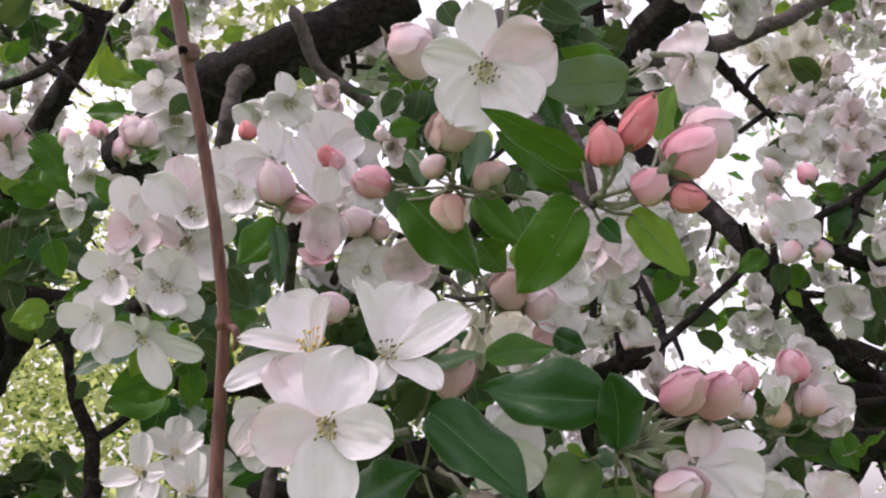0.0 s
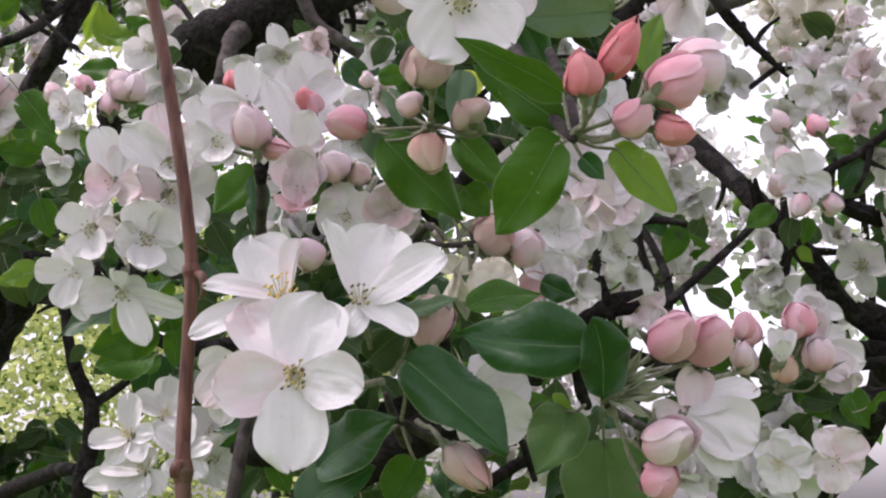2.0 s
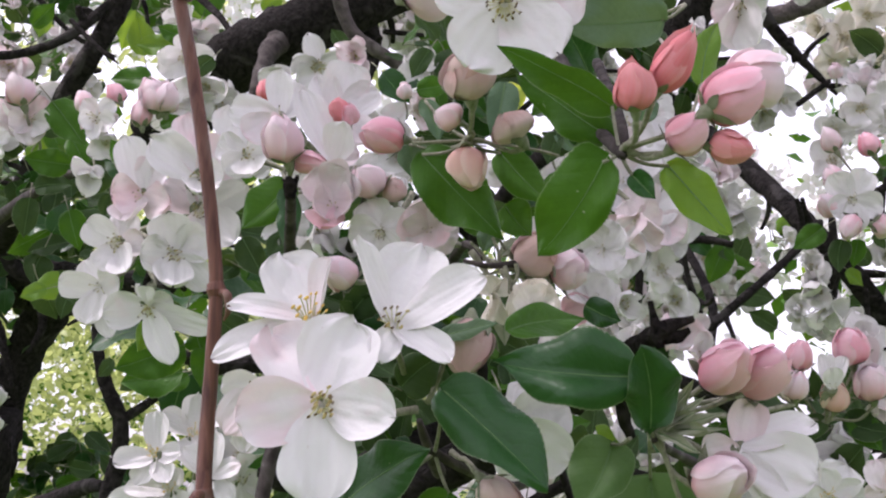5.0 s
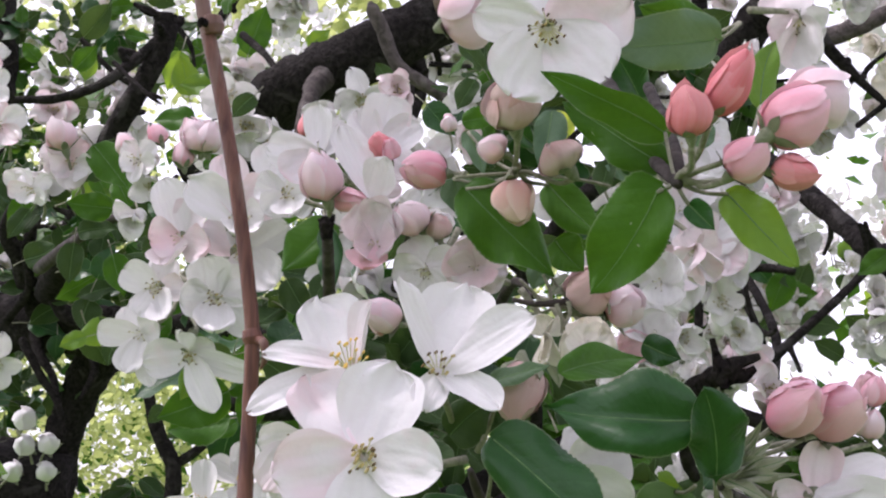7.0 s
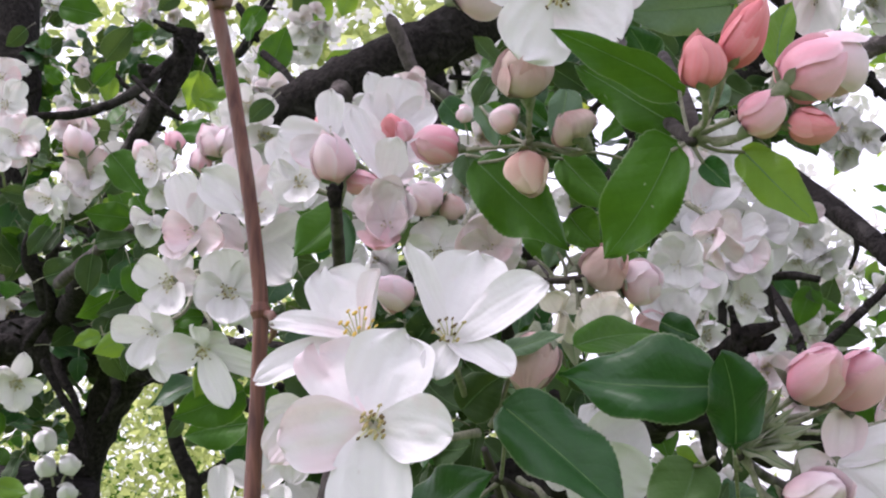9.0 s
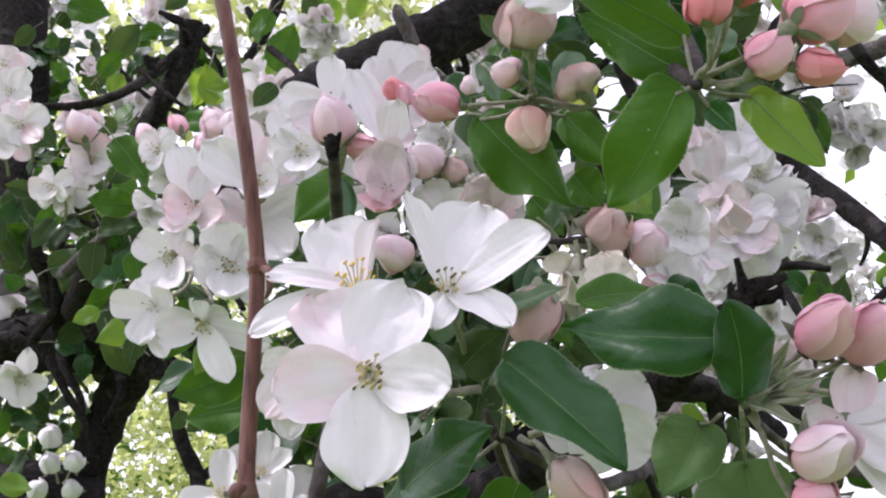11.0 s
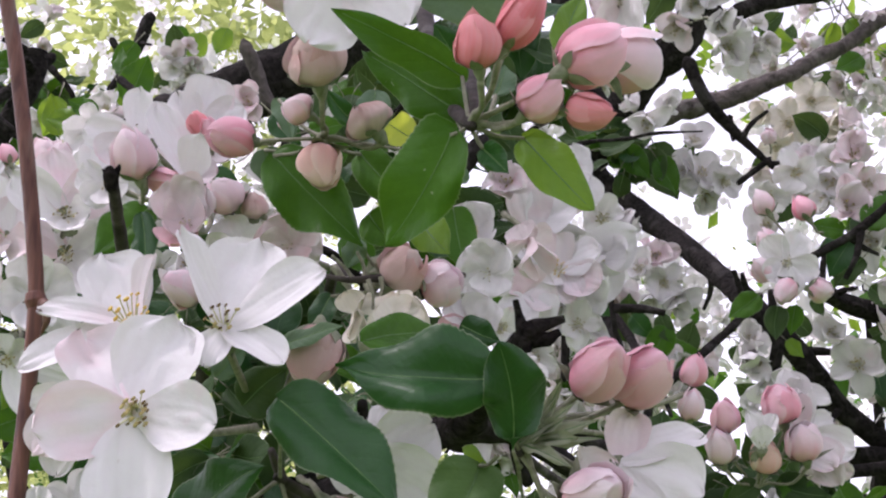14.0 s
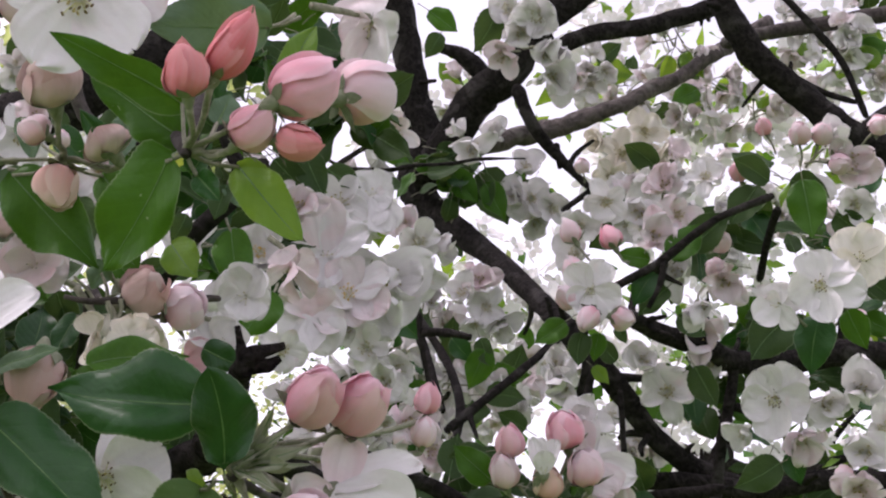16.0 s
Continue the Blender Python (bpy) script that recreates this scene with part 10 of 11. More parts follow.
# the pink-budded spur
bud((0.162, 0.755, 1.6794), (0.1597, 0.745, 1.693), 0.0143, mat=BUD_PINK, seed=47, stalk=(0.1769, 0.775, 1.6553))
bud((0.1603, 0.755, 1.665), (0.1561, 0.745, 1.6803), 0.0142, mat=BUD_PALE, label="pale bud striped with deep pink", opening=0.03, seed=48, stalk=(0.1769, 0.775, 1.6553))
bud((0.1788, 0.755, 1.6615), (0.1777, 0.745, 1.6745), 0.0142, mat=BUD_PEACH, label="peach-cream bud below white petals", seed=51, opening=0.03, sharp=0.45, stalk=(0.1769, 0.775, 1.655))
bud((0.1884, 0.755, 1.6837), (0.1839, 0.745, 1.7001), 0.0187, mat=BUD_PINK, seed=49, opening=0.1, stalk=(0.1769, 0.775, 1.6553))
bud((0.1976, 0.755, 1.6667), (0.193, 0.745, 1.6824), 0.0179, mat=BUD_PALE, seed=52, opening=0.1, stalk=(0.1769, 0.775, 1.6553))
f = flower((0.1751, 0.742, 1.6699), (0, -0.95, 0.3), "white petals unfolding among pink buds", stalk=(0.1769, 0.775, 1.655), size=0.0527, seed=461, count=5, stamen=0.004)
petal(f, (-0.0064, 0, 0.0155), 0.0094, (0.25, -0.95, 0.15), seed=462, cup=0.7, curl=0.25, notch=-0.02)
petal(f, (0.0065, 0.002, 0.0148), 0.0077, (-0.3, -0.93, 0.15), seed=463, cup=0.7, curl=0.25, notch=-0.02)
petal(f, (-0.0008, -0.004, 0.0105), 0.0102, (0, -0.97, 0.2), seed=464, cup=0.6, curl=0.3, ruffle=0.2)
petal(f, (-0.0009, 0.005, 0.0156), 0.0094, (0, -0.95, 0.3), seed=465, cup=0.6, curl=0.3)
f = flower((0.198, 0.765, 1.6772), (0.2, -0.95, 0), "white and blush petals spread beside pink buds", stalk=(0.1769, 0.775, 1.6553), size=0.0656, seed=471, count=3, stamen=0.004)
petal(f, (-0.0076, 0, 0.0189), 0.0175, (0.2, -0.95, 0), seed=472, mat=PETAL_BLUSH, cup=0.7, curl=0.4)
petal(f, (0.0235, -0.002, -0.0054), 0.0174, (0.2, -0.95, 0), seed=473, cup=0.5, curl=0.2)
petal(f, (0.0132, -0.004, -0.0152), 0.0189, (0.2, -0.95, 0), seed=474, mat=PETAL_BLUSH, cup=0.6, curl=0.3)
petal(f, (-0.0024, 0.002, 0.0225), 0.0159, (0.2, -0.95, 0), seed=475, cup=0.6, curl=0.3)
petal(f, (0.0154, 0.004, 0.0087), 0.0159, (0.2, -0.95, 0), seed=476, cup=0.5, curl=0.2)
bloom("half", (0.2072, 0.78, 1.6692), (0.21, -0.93, -0.29), 0.86, 0, 0)
bloom("half", (0.1996, 0.78, 1.6959), (0.01, -0.96, 0.29), 0.77, 0, 1)
small_leaf((0.1549, 0.77, 1.6701), (-0.0184, 0, 0.0155), (-0.11, -0.97, 0.2), 0.60, "leaf", 0)
small_leaf((0.1785, 0.77, 1.6574), (-0.0159, 0, -0.0079), (-0.14, -0.97, 0.22), 0.44, "leaf", 1)
small_leaf((0.1865, 0.77, 1.6574), (0.0237, 0, -0.0075), (-0.15, -0.96, 0.22), 0.62, "darkleaf", 2)
small_leaf((0.1535, 0.78, 1.6845), (-0.0188, 0, -0.0043), (-0.11, -0.98, 0.19), 0.48, "leaf", 3)
small_leaf((0.1892, 0.77, 1.6601), (0.0155, 0, -0.0179), (-0.16, -0.96, 0.21), 0.59, "leaf", 4)
small_leaf((0.2167, 0.8, 1.677), (0.0139, 0, -0.0026), (-0.18, -0.96, 0.2), 0.35, "brightleaf", 5)

# flowers between the near leaves and the sloping limb
f = flower((0.0479, 0.7, 1.7569), (-0.15, -0.98, 0.05), "white cup-shaped flower with a yellow eye", stalk=(0.0622, 0.79, 1.7719), size=0.0630, seed=401, count=14, stamen=0.006, anther=ANTHER_YELLOW)
petal(f, (-0.0029, -0.006, 0.0144), 0.0225, (-0.15, -0.98, 0.05), seed=402, cup=0.9, curl=0.8)
petal(f, (0.0114, -0.006, -0.0043), 0.0212, (-0.15, -0.98, 0.05), seed=403, cup=0.9, curl=0.8)
petal(f, (-0.0117, -0.006, -0.0001), 0.0200, (-0.15, -0.98, 0.05), seed=404, cup=0.9, curl=0.8)
petal(f, (0.0039, -0.008, -0.0146), 0.0187, (-0.15, -0.98, 0.05), seed=405, cup=0.9, curl=0.8)
petal(f, (-0.0077, -0.008, -0.0113), 0.0164, (-0.15, -0.98, 0.05), seed=406, cup=0.9, curl=0.9)
f = flower((0.0756, 0.735, 1.7662), (0.05, -0.97, 0.15), "large white flower with folded petals", stalk=(0.0622, 0.79, 1.7719), size=0.0846, seed=411, count=5, stamen=0.005)
petal(f, (0.0192, -0.004, 0.0117), 0.0176, (0, -0.8, 0.5), seed=412, cup=0.5, curl=0.1)
petal(f, (-0.0173, -0.006, -0.0109), 0.0223, (0.05, -0.97, 0.15), seed=413, cup=0.5, curl=0.3)
petal(f, (-0.0037, 0, 0.0265), 0.0214, (0.05, -0.97, 0.15), seed=414, mat=PETAL_BLUSH, cup=0.6, curl=0.4)
petal(f, (-0.0021, -0.008, -0.0192), 0.0173, (0.05, -0.97, 0.15), seed=415, cup=0.7, curl=0.3)
petal(f, (0.009, 0.004, 0.0209), 0.0176, (0.05, -0.97, 0.15), seed=416, cup=0.5, curl=0.3)
f = flower((0.0863, 0.73, 1.7473), (-0.1, -0.97, 0.05), "white flower with brown stamens, rose on one petal", stalk=(0.0622, 0.79, 1.7719), size=0.0760, seed=421, count=14, stamen=0.0065, anther=ANTHER_YELLOW)
petal(f, (0.0187, -0.006, 0.0078), 0.0185, (-0.1, -0.85, 0.5), seed=422, cup=0.5, curl=0.2)
petal(f, (0.0194, -0.008, -0.0114), 0.0184, (-0.1, -0.97, 0.05), seed=423, mat=PETAL_BLUSH, cup=0.7, curl=0.5)
petal(f, (-0.0027, 0.002, 0.017), 0.0185, (-0.1, -0.97, 0.05), seed=424, mat=PETAL_BLUSH, cup=0.7, curl=0.5)
petal(f, (-0.011, -0.006, -0.0067), 0.0172, (-0.1, -0.97, 0.05), seed=425, cup=0.8, curl=0.5)
petal(f, (0.0062, -0.006, -0.0175), 0.0171, (-0.1, -0.97, 0.05), seed=426, mat=PETAL_BLUSH, cup=0.7, curl=0.4)
f = flower((0.0701, 0.722, 1.7351), (0, -0.97, 0.2), "round half-open white flower seen from outside", stalk=(0.0622, 0.79, 1.7719), size=0.0746, seed=431, count=0, stamen=0.005)
petal(f, (-0.0149, -0.004, -0.0012), 0.0229, (0.3, -0.95, 0.1), seed=432, cup=0.9, curl=-0.6)
petal(f, (-0.0079, -0.006, -0.0161), 0.0216, (0, -0.97, 0.2), seed=433, cup=0.8, curl=-0.5)
petal(f, (0.0081, -0.006, -0.0164), 0.0216, (0, -0.97, 0.2), seed=434, cup=0.8, curl=-0.5)
petal(f, (0.0144, -0.004, -0.0006), 0.0194, (0, -0.97, 0.2), seed=435, mat=PETAL_BLUSH, cup=0.8, curl=-0.5)
petal(f, (-0.0033, -0.004, 0.0114), 0.0230, (0, -0.97, 0.2), seed=436, mat=PETAL_BLUSH, cup=0.8, curl=-0.4)
f = flower((0.0982, 0.8, 1.8152), (0, -0.98, 0.1), "white flower with upright notched petal", stalk=(0.0622, 0.79, 1.7719), size=0.0854, seed=441, count=5, stamen=0.005)
petal(f, (0.0012, 0, 0.0138), 0.0194, (0, -0.98, 0.1), seed=442, cup=0.4, curl=0.2)
petal(f, (0.011, -0.002, -0.0032), 0.0166, (0, -0.98, 0.1), seed=443, cup=0.5, curl=0.3)
petal(f, (-0.0104, 0, 0.0026), 0.0152, (0, -0.98, 0.1), seed=444, cup=0.5, curl=0.3)
petal(f, (-0.0033, -0.004, -0.0184), 0.0206, (0, -0.98, 0.1), seed=445, cup=0.5, curl=0.3)
petal(f, (0.0097, -0.004, -0.0223), 0.0206, (0, -0.98, 0.1), seed=446, cup=0.6, curl=0.4)
bloom("half", (0.0208, 0.68, 1.7562), (-0.23, -0.97, -0.07), 0.67, 41, 1)
bloom("flat", (0.0846, 0.75, 1.7633), (0.17, -0.93, -0.33), 1.01, 164, 4)
bloom("cupped", (0.0964, 0.78, 1.7557), (0.16, -0.86, -0.48), 1.28, 246, 6)
bloom("half", (0.1082, 0.8, 1.7707), (0.32, -0.92, -0.22), 1.20, 287, 7)
bloom("flat", (0.0818, 0.78, 1.8035), (-0.02, -1, 0.09), 0.90, 328, 8)
bloom("half", (0.0632, 0.72, 1.7838), (-0, -1, 0.1), 0.81, 9, 9)
bloom("cupped", (0.0941, 0.82, 1.8203), (0.23, -0.97, 0.09), 0.69, 50, 10)
bloom("flat", (0.1397, 1.05, 1.8598), (0.03, -0.99, -0.16), 0.95, 91, 11)
bloom("cupped", (0.1417, 1.05, 1.8403), (0.13, -0.85, -0.5), 1.00, 132, 12)
bloom("cupped", (0.1307, 1.06, 1.8742), (-0.25, -0.97, 0.01), 0.90, 173, 13)
bloom("half", (0.1527, 1.07, 1.8616), (0.3, -0.92, -0.24), 1.10, 214, 14)
bloom("flat", (0.122, 1, 1.8309), (-0.24, -0.87, -0.43), 0.71, 255, 15)
bloom("cupped", (0.1893, 1.24, 1.8709), (-0.29, -0.95, -0.13), 0.92, 296, 16)
bloom("flat", (0.2072, 1.24, 1.8599), (-0.01, -0.98, -0.22), 0.94, 337, 17)
bloom("half", (0.2039, 1.25, 1.8829), (-0.11, -0.98, 0.14), 1.13, 18, 18)
bloom("half", (0.2174, 1.25, 1.8508), (0.17, -0.82, -0.55), 1.13, 59, 19)
bloom("cupped", (0.1982, 1.24, 1.8482), (-0.27, -0.79, -0.55), 0.79, 100, 20)
bloom("flat", (0.2621, 1.36, 1.9889), (-0.04, -0.96, -0.29), 1.11, 141, 21)
bloom("cupped", (0.2674, 1.38, 1.9739), (-0.03, -0.84, -0.54), 1.20, 182, 22)
bloom("flat", (0.2798, 1.36, 1.9789), (0.23, -0.93, -0.27), 1.01, 223, 23)
bloom("cupped", (0.2631, 1.4, 2.0283), (-0.14, -0.99, 0.07), 1.07, 264, 24)
bloom("half", (0.2508, 1.37, 1.9916), (-0.41, -0.87, -0.28), 1.27, 305, 25)
bloom("flat", (0.1275, 1.12, 1.9617), (0.05, -0.94, -0.33), 0.87, 346, 26)
bloom("cupped", (0.1909, 1.19, 1.9744), (-0, -0.95, -0.32), 1.09, 27, 27)
bloom("half", (0.2065, 1.19, 1.9865), (0.15, -0.98, 0.14), 0.79, 68, 28)
bloom("half", (0.1821, 1.19, 1.9857), (-0.42, -0.88, 0.21), 0.79, 109, 29)
bloom("cupped", (0.224, 1.15, 2.0558), (-0.03, -0.98, -0.2), 1.28, 150, 30)
bloom("flat", (0.2358, 1.14, 2.066), (-0.14, -0.91, -0.4), 1.08, 191, 31)
bloom("half", (0.2435, 1.15, 2.0426), (0.24, -0.82, -0.52), 1.39, 232, 32)
bloom("cupped", (0.2142, 1.16, 2.0432), (-0.38, -0.77, -0.52), 1.03, 273, 33)
bloom("half", (0.2476, 1.15, 2.0242), (0.22, -0.68, -0.7), 1.23, 314, 34)
bloom("flat", (0.2167, 1.16, 2.0787), (-0.32, -0.94, -0.11), 0.99, 355, 35)
bloom("half", (0.1236, 0.9, 1.7154), (0.13, -0.99, -0.05), 1.00, 36, 36)
bloom("cupped", (0.1346, 0.88, 1.6974), (0.12, -0.98, -0.13), 0.80, 77, 37)
bloom("half", (0.1167, 0.95, 1.7394), (-0.06, -0.99, 0.11), 0.95, 118, 38)
bloom("flat", (0.1333, 0.95, 1.733), (-0.07, -0.99, 0.12), 0.66, 159, 39)
bloom("half", (0.0611, 0.55, 1.671), (0.2, -0.98, 0.03), 0.39, 200, 40)
small_leaf((0.1982, 1.2, 1.8264), (0.0085, 0, -0.0216), (-0.29, -0.95, 0.04), 0.58, "darkleaf", 0)
small_leaf((0.1766, 1.2, 1.8259), (0.0172, 0, -0.0171), (-0.09, -0.99, 0.04), 0.61, "darkleaf", 1)
small_leaf((0.2024, 1.2, 1.8177), (-0.013, 0, -0.0306), (0.08, -1, 0.04), 0.83, "leaf", 2)
small_leaf((0.2099, 1.3, 1.9893), (0.0095, 0, -0.0298), (-0.3, -0.95, -0.06), 0.78, "leaf", 3)
small_leaf((0.2243, 1.3, 1.9797), (-0.0145, 0, -0.0105), (-0.12, -0.99, -0.06), 0.45, "darkleaf", 4)
small_leaf((0.1849, 1.05, 1.7575), (0.028, 0, -0.0014), (0.07, -0.99, 0.07), 0.70, "leaf", 5)
small_leaf((0.2108, 1.05, 1.7356), (-0.0185, 0, 0.0108), (-0.32, -0.94, 0.09), 0.54, "darkleaf", 6)
small_leaf((0.0646, 0.7, 1.8274), (-0.0103, 0, 0.0129), (0, -0.99, -0.11), 0.41, "leaf", 7)
small_leaf((0.1503, 1.1, 2.0496), (0.0208, 0, -0.017), (0.12, -0.98, -0.16), 0.67, "leaf", 8)
small_leaf((0.1587, 1.1, 2.0321), (-0.0123, 0, -0.0182), (-0.28, -0.95, -0.15), 0.55, "leaf", 9)
small_leaf((0.0543, 0.75, 1.8174), (0.0216, 0, -0.016), (0.01, -1, -0.07), 0.67, "brightleaf", 10)
small_leaf((0.0759, 0.78, 1.8222), (0.0168, 0, -0.0111), (0.18, -0.98, -0.06), 0.50, "leaf", 11)
small_leaf((0.0374, 0.6, 1.7563), (-0.0036, 0, -0.013), (-0.15, -0.99, -0.05), 0.34, "darkleaf", 12)
small_leaf((0.0219, 0.62, 1.7509), (-0.0058, 0, -0.0112), (0.07, -1, -0.03), 0.31, "leaf", 13)
small_leaf((0.0763, 0.74, 1.7739), (-0.0048, 0, -0.0161), (0.17, -0.98, -0.02), 0.42, "brightleaf", 14)
small_leaf((0.0947, 0.74, 1.761), (-0.0074, 0, -0.0213), (-0.23, -0.97, -0), 0.56, "leaf", 15)
small_leaf((0.1223, 1, 1.798), (0.0178, 0, -0.0141), (-0.06, -1, 0.02), 0.57, "darkleaf", 16)
small_leaf((0.2091, 1.17, 2.0827), (-0.0179, 0, -0.034), (0.08, -0.98, -0.16), 0.96, "leaf", 17)
small_leaf((0.2264, 1.4, 2.0272), (0.0205, 0, -0.0535), (-0.3, -0.95, -0.06), 1.43, "darkleaf", 18)
small_leaf((0.1849, 1.4, 1.9666), (0.0206, 0, -0.026), (-0.09, -1, -0.03), 0.83, "leaf", 19)

# cream flowers and far spurs against the sky
bloom("cream", (0.3851, 1.55, 2.099), (-0.2, -0.93, -0.32), 1.31, 0, 0)
bloom("cream", (0.3616, 1.55, 2.1074), (-0.45, -0.88, -0.12), 1.02, 60, 1)
bloom("cream", (0.4095, 1.55, 2.1214), (-0.12, -0.98, -0.14), 1.23, 120, 2)
bloom("cream", (0.4356, 1.55, 2.1006), (-0.13, -0.94, -0.32), 1.32, 180, 3)
bloom("cream", (0.3726, 1.55, 2.0741), (-0.25, -0.74, -0.62), 1.02, 240, 4)
bloom("cream", (0.4259, 1.55, 2.0757), (-0.01, -0.83, -0.56), 1.02, 300, 5)
bloom("cream", (0.4144, 1.55, 2.0876), (-0.01, -0.95, -0.31), 1.02, 360, 6)
spray((0.4511, 1.57, 2.229), (-0.31, -0.83, -0.46), 8, 0.0320, leaves=3, size=0.95, seed=300, leaf_kinds=('leaf', 'brightleaf'))
spray((0.3611, 1.6, 2.2116), (-0.17, -0.87, -0.46), 7, 0.0323, leaves=3, size=0.95, seed=301, leaf_kinds=('leaf', 'brightleaf'))
spray((0.5186, 1.7, 2.2362), (-0.14, -0.88, -0.45), 8, 0.0345, leaves=3, size=0.95, seed=302, leaf_kinds=('leaf', 'brightleaf'))
spray((0.5704, 1.7, 2.2033), (-0.36, -0.83, -0.42), 8, 0.0345, leaves=3, size=0.95, seed=303, leaf_kinds=('leaf', 'brightleaf'))
spray((0.602, 1.6, 2.2607), (-0.29, -0.83, -0.47), 9, 0.0329, leaves=3, size=0.95, seed=304, leaf_kinds=('leaf', 'brightleaf'))
spray((0.6148, 1.5, 2.2064), (-0.23, -0.85, -0.47), 9, 0.0308, leaves=3, size=0.95, seed=305, leaf_kinds=('leaf', 'brightleaf'))
spray((0.6491, 1.5, 2.1828), (-0.42, -0.79, -0.43), 8, 0.0308, leaves=3, size=0.95, seed=306, leaf_kinds=('leaf', 'brightleaf'))
spray((0.5652, 1.8, 2.2322), (-0.25, -0.87, -0.43), 8, 0.0365, leaves=3, size=0.95, seed=307, leaf_kinds=('leaf', 'brightleaf'))
spray((0.6885, 1.8, 2.2808), (-0.21, -0.87, -0.45), 8, 0.0369, leaves=3, size=0.95, seed=308, leaf_kinds=('leaf', 'brightleaf'))
spray((0.7202, 1.7, 2.3291), (-0.42, -0.78, -0.46), 8, 0.0353, leaves=3, size=0.95, seed=309, leaf_kinds=('leaf', 'brightleaf'))
spray((0.4473, 1.8, 2.272), (-0.19, -0.87, -0.45), 7, 0.0365, leaves=3, size=0.95, seed=310, leaf_kinds=('leaf', 'brightleaf'))
spray((0.5165, 1.8, 2.2451), (-0.13, -0.89, -0.44), 7, 0.0364, leaves=3, size=0.95, seed=311, leaf_kinds=('leaf', 'brightleaf'))
spray((0.5438, 1.5, 2.0102), (-0.38, -0.85, -0.35), 8, 0.0297, leaves=3, size=0.95, seed=312, leaf_kinds=('leaf', 'brightleaf'))
spray((0.5915, 1.4, 1.9022), (-0.35, -0.88, -0.31), 8, 0.0274, leaves=3, size=0.95, seed=313, leaf_kinds=('leaf', 'brightleaf'))
spray((0.5146, 1.6, 2.0253), (-0.17, -0.92, -0.36), 8, 0.0316, leaves=3, size=0.95, seed=314, leaf_kinds=('leaf', 'brightleaf'))
spray((0.1908, 1.6, 1.8969), (-0.17, -0.94, -0.29), 8, 0.0305, leaves=3, size=0.95, seed=315, leaf_kinds=('leaf', 'brightleaf'))
spray((0.1866, 1.7, 1.8794), (-0.07, -0.96, -0.27), 8, 0.0322, leaves=3, size=0.95, seed=316, leaf_kinds=('leaf', 'brightleaf'))
spray((0.318, 1.8, 1.9258), (-0.04, -0.96, -0.29), 7, 0.0345, leaves=3, size=0.95, seed=317, leaf_kinds=('leaf', 'brightleaf'))
spray((0.4088, 1.8, 1.8485), (-0.28, -0.93, -0.24), 8, 0.0343, leaves=3, size=0.95, seed=318, leaf_kinds=('leaf', 'brightleaf'))
spray((0.4583, 1.7, 1.847), (-0.23, -0.94, -0.25), 7, 0.0325, leaves=3, size=0.95, seed=319, leaf_kinds=('leaf', 'brightleaf'))
spray((0.2359, 1.7, 2.2122), (0.01, -0.9, -0.44), 6, 0.0340, leaves=3, size=0.95, seed=320, leaf_kinds=('leaf', 'brightleaf'))
spray((0.1268, 1.5, 2.0331), (-0.13, -0.91, -0.39), 7, 0.0292, leaves=3, size=0.95, seed=321, leaf_kinds=('leaf', 'brightleaf'))
spray((0.5401, 1.6, 1.928), (-0.28, -0.91, -0.3), 7, 0.0312, leaves=3, size=0.95, seed=322, leaf_kinds=('leaf', 'brightleaf'))
spray((0.6352, 1.6, 1.9912), (-0.24, -0.91, -0.34), 8, 0.0316, leaves=3, size=0.95, seed=323, leaf_kinds=('leaf', 'brightleaf'))
spray((0.2833, 1.9, 1.8886), (-0.21, -0.94, -0.26), 7, 0.0361, leaves=3, size=0.95, seed=324, leaf_kinds=('leaf', 'brightleaf'))
spray((0.3981, 2, 1.9656), (-0.16, -0.94, -0.29), 7, 0.0386, leaves=3, size=0.95, seed=325, leaf_kinds=('leaf', 'brightleaf'))
spray((0.6088, 1.5, 1.863), (-0.25, -0.93, -0.28), 7, 0.0291, leaves=3, size=0.95, seed=326, leaf_kinds=('leaf', 'brightleaf'))
spray((0.1097, 1.3, 1.7544), (-0.18, -0.96, -0.21), 8, 0.0252, leaves=3, size=0.95, seed=400)
spray((0.1659, 1.5, 1.8338), (-0.11, -0.96, -0.25), 8, 0.0293, leaves=3, size=0.95, seed=401)
spray((0.0883, 1.2, 1.7603), (0.03, -0.97, -0.23), 7, 0.0234, leaves=3, size=0.95, seed=402)
spray((0.1243, 1.2, 1.8053), (-0.2, -0.95, -0.26), 7, 0.0235, leaves=3, size=0.95, seed=403)
spray((0.1066, 1.6, 1.952), (-0.06, -0.95, -0.31), 6, 0.0316, leaves=3, size=0.95, seed=404)
spray((0.2069, 1.4, 1.829), (-0.04, -0.97, -0.26), 7, 0.0274, leaves=3, size=0.95, seed=405)
spray((0.4199, 1.5, 2.0594), (-0.34, -0.87, -0.36), 9, 0.0301, leaves=3, size=0.95, seed=406)
spray((0.3929, 1.6, 2.0834), (-0.22, -0.9, -0.37), 8, 0.0320, leaves=3, size=0.95, seed=407)
spray((0.3861, 1.5, 1.7899), (-0.15, -0.96, -0.22), 8, 0.0292, leaves=3, size=0.95, seed=408)
spray((0.1539, 1.4, 1.7559), (-0.2, -0.96, -0.21), 7, 0.0271, leaves=3, size=0.95, seed=409)
spray((0.2491, 1.5, 1.8341), (-0.16, -0.96, -0.25), 6, 0.0293, leaves=3, size=0.95, seed=410)
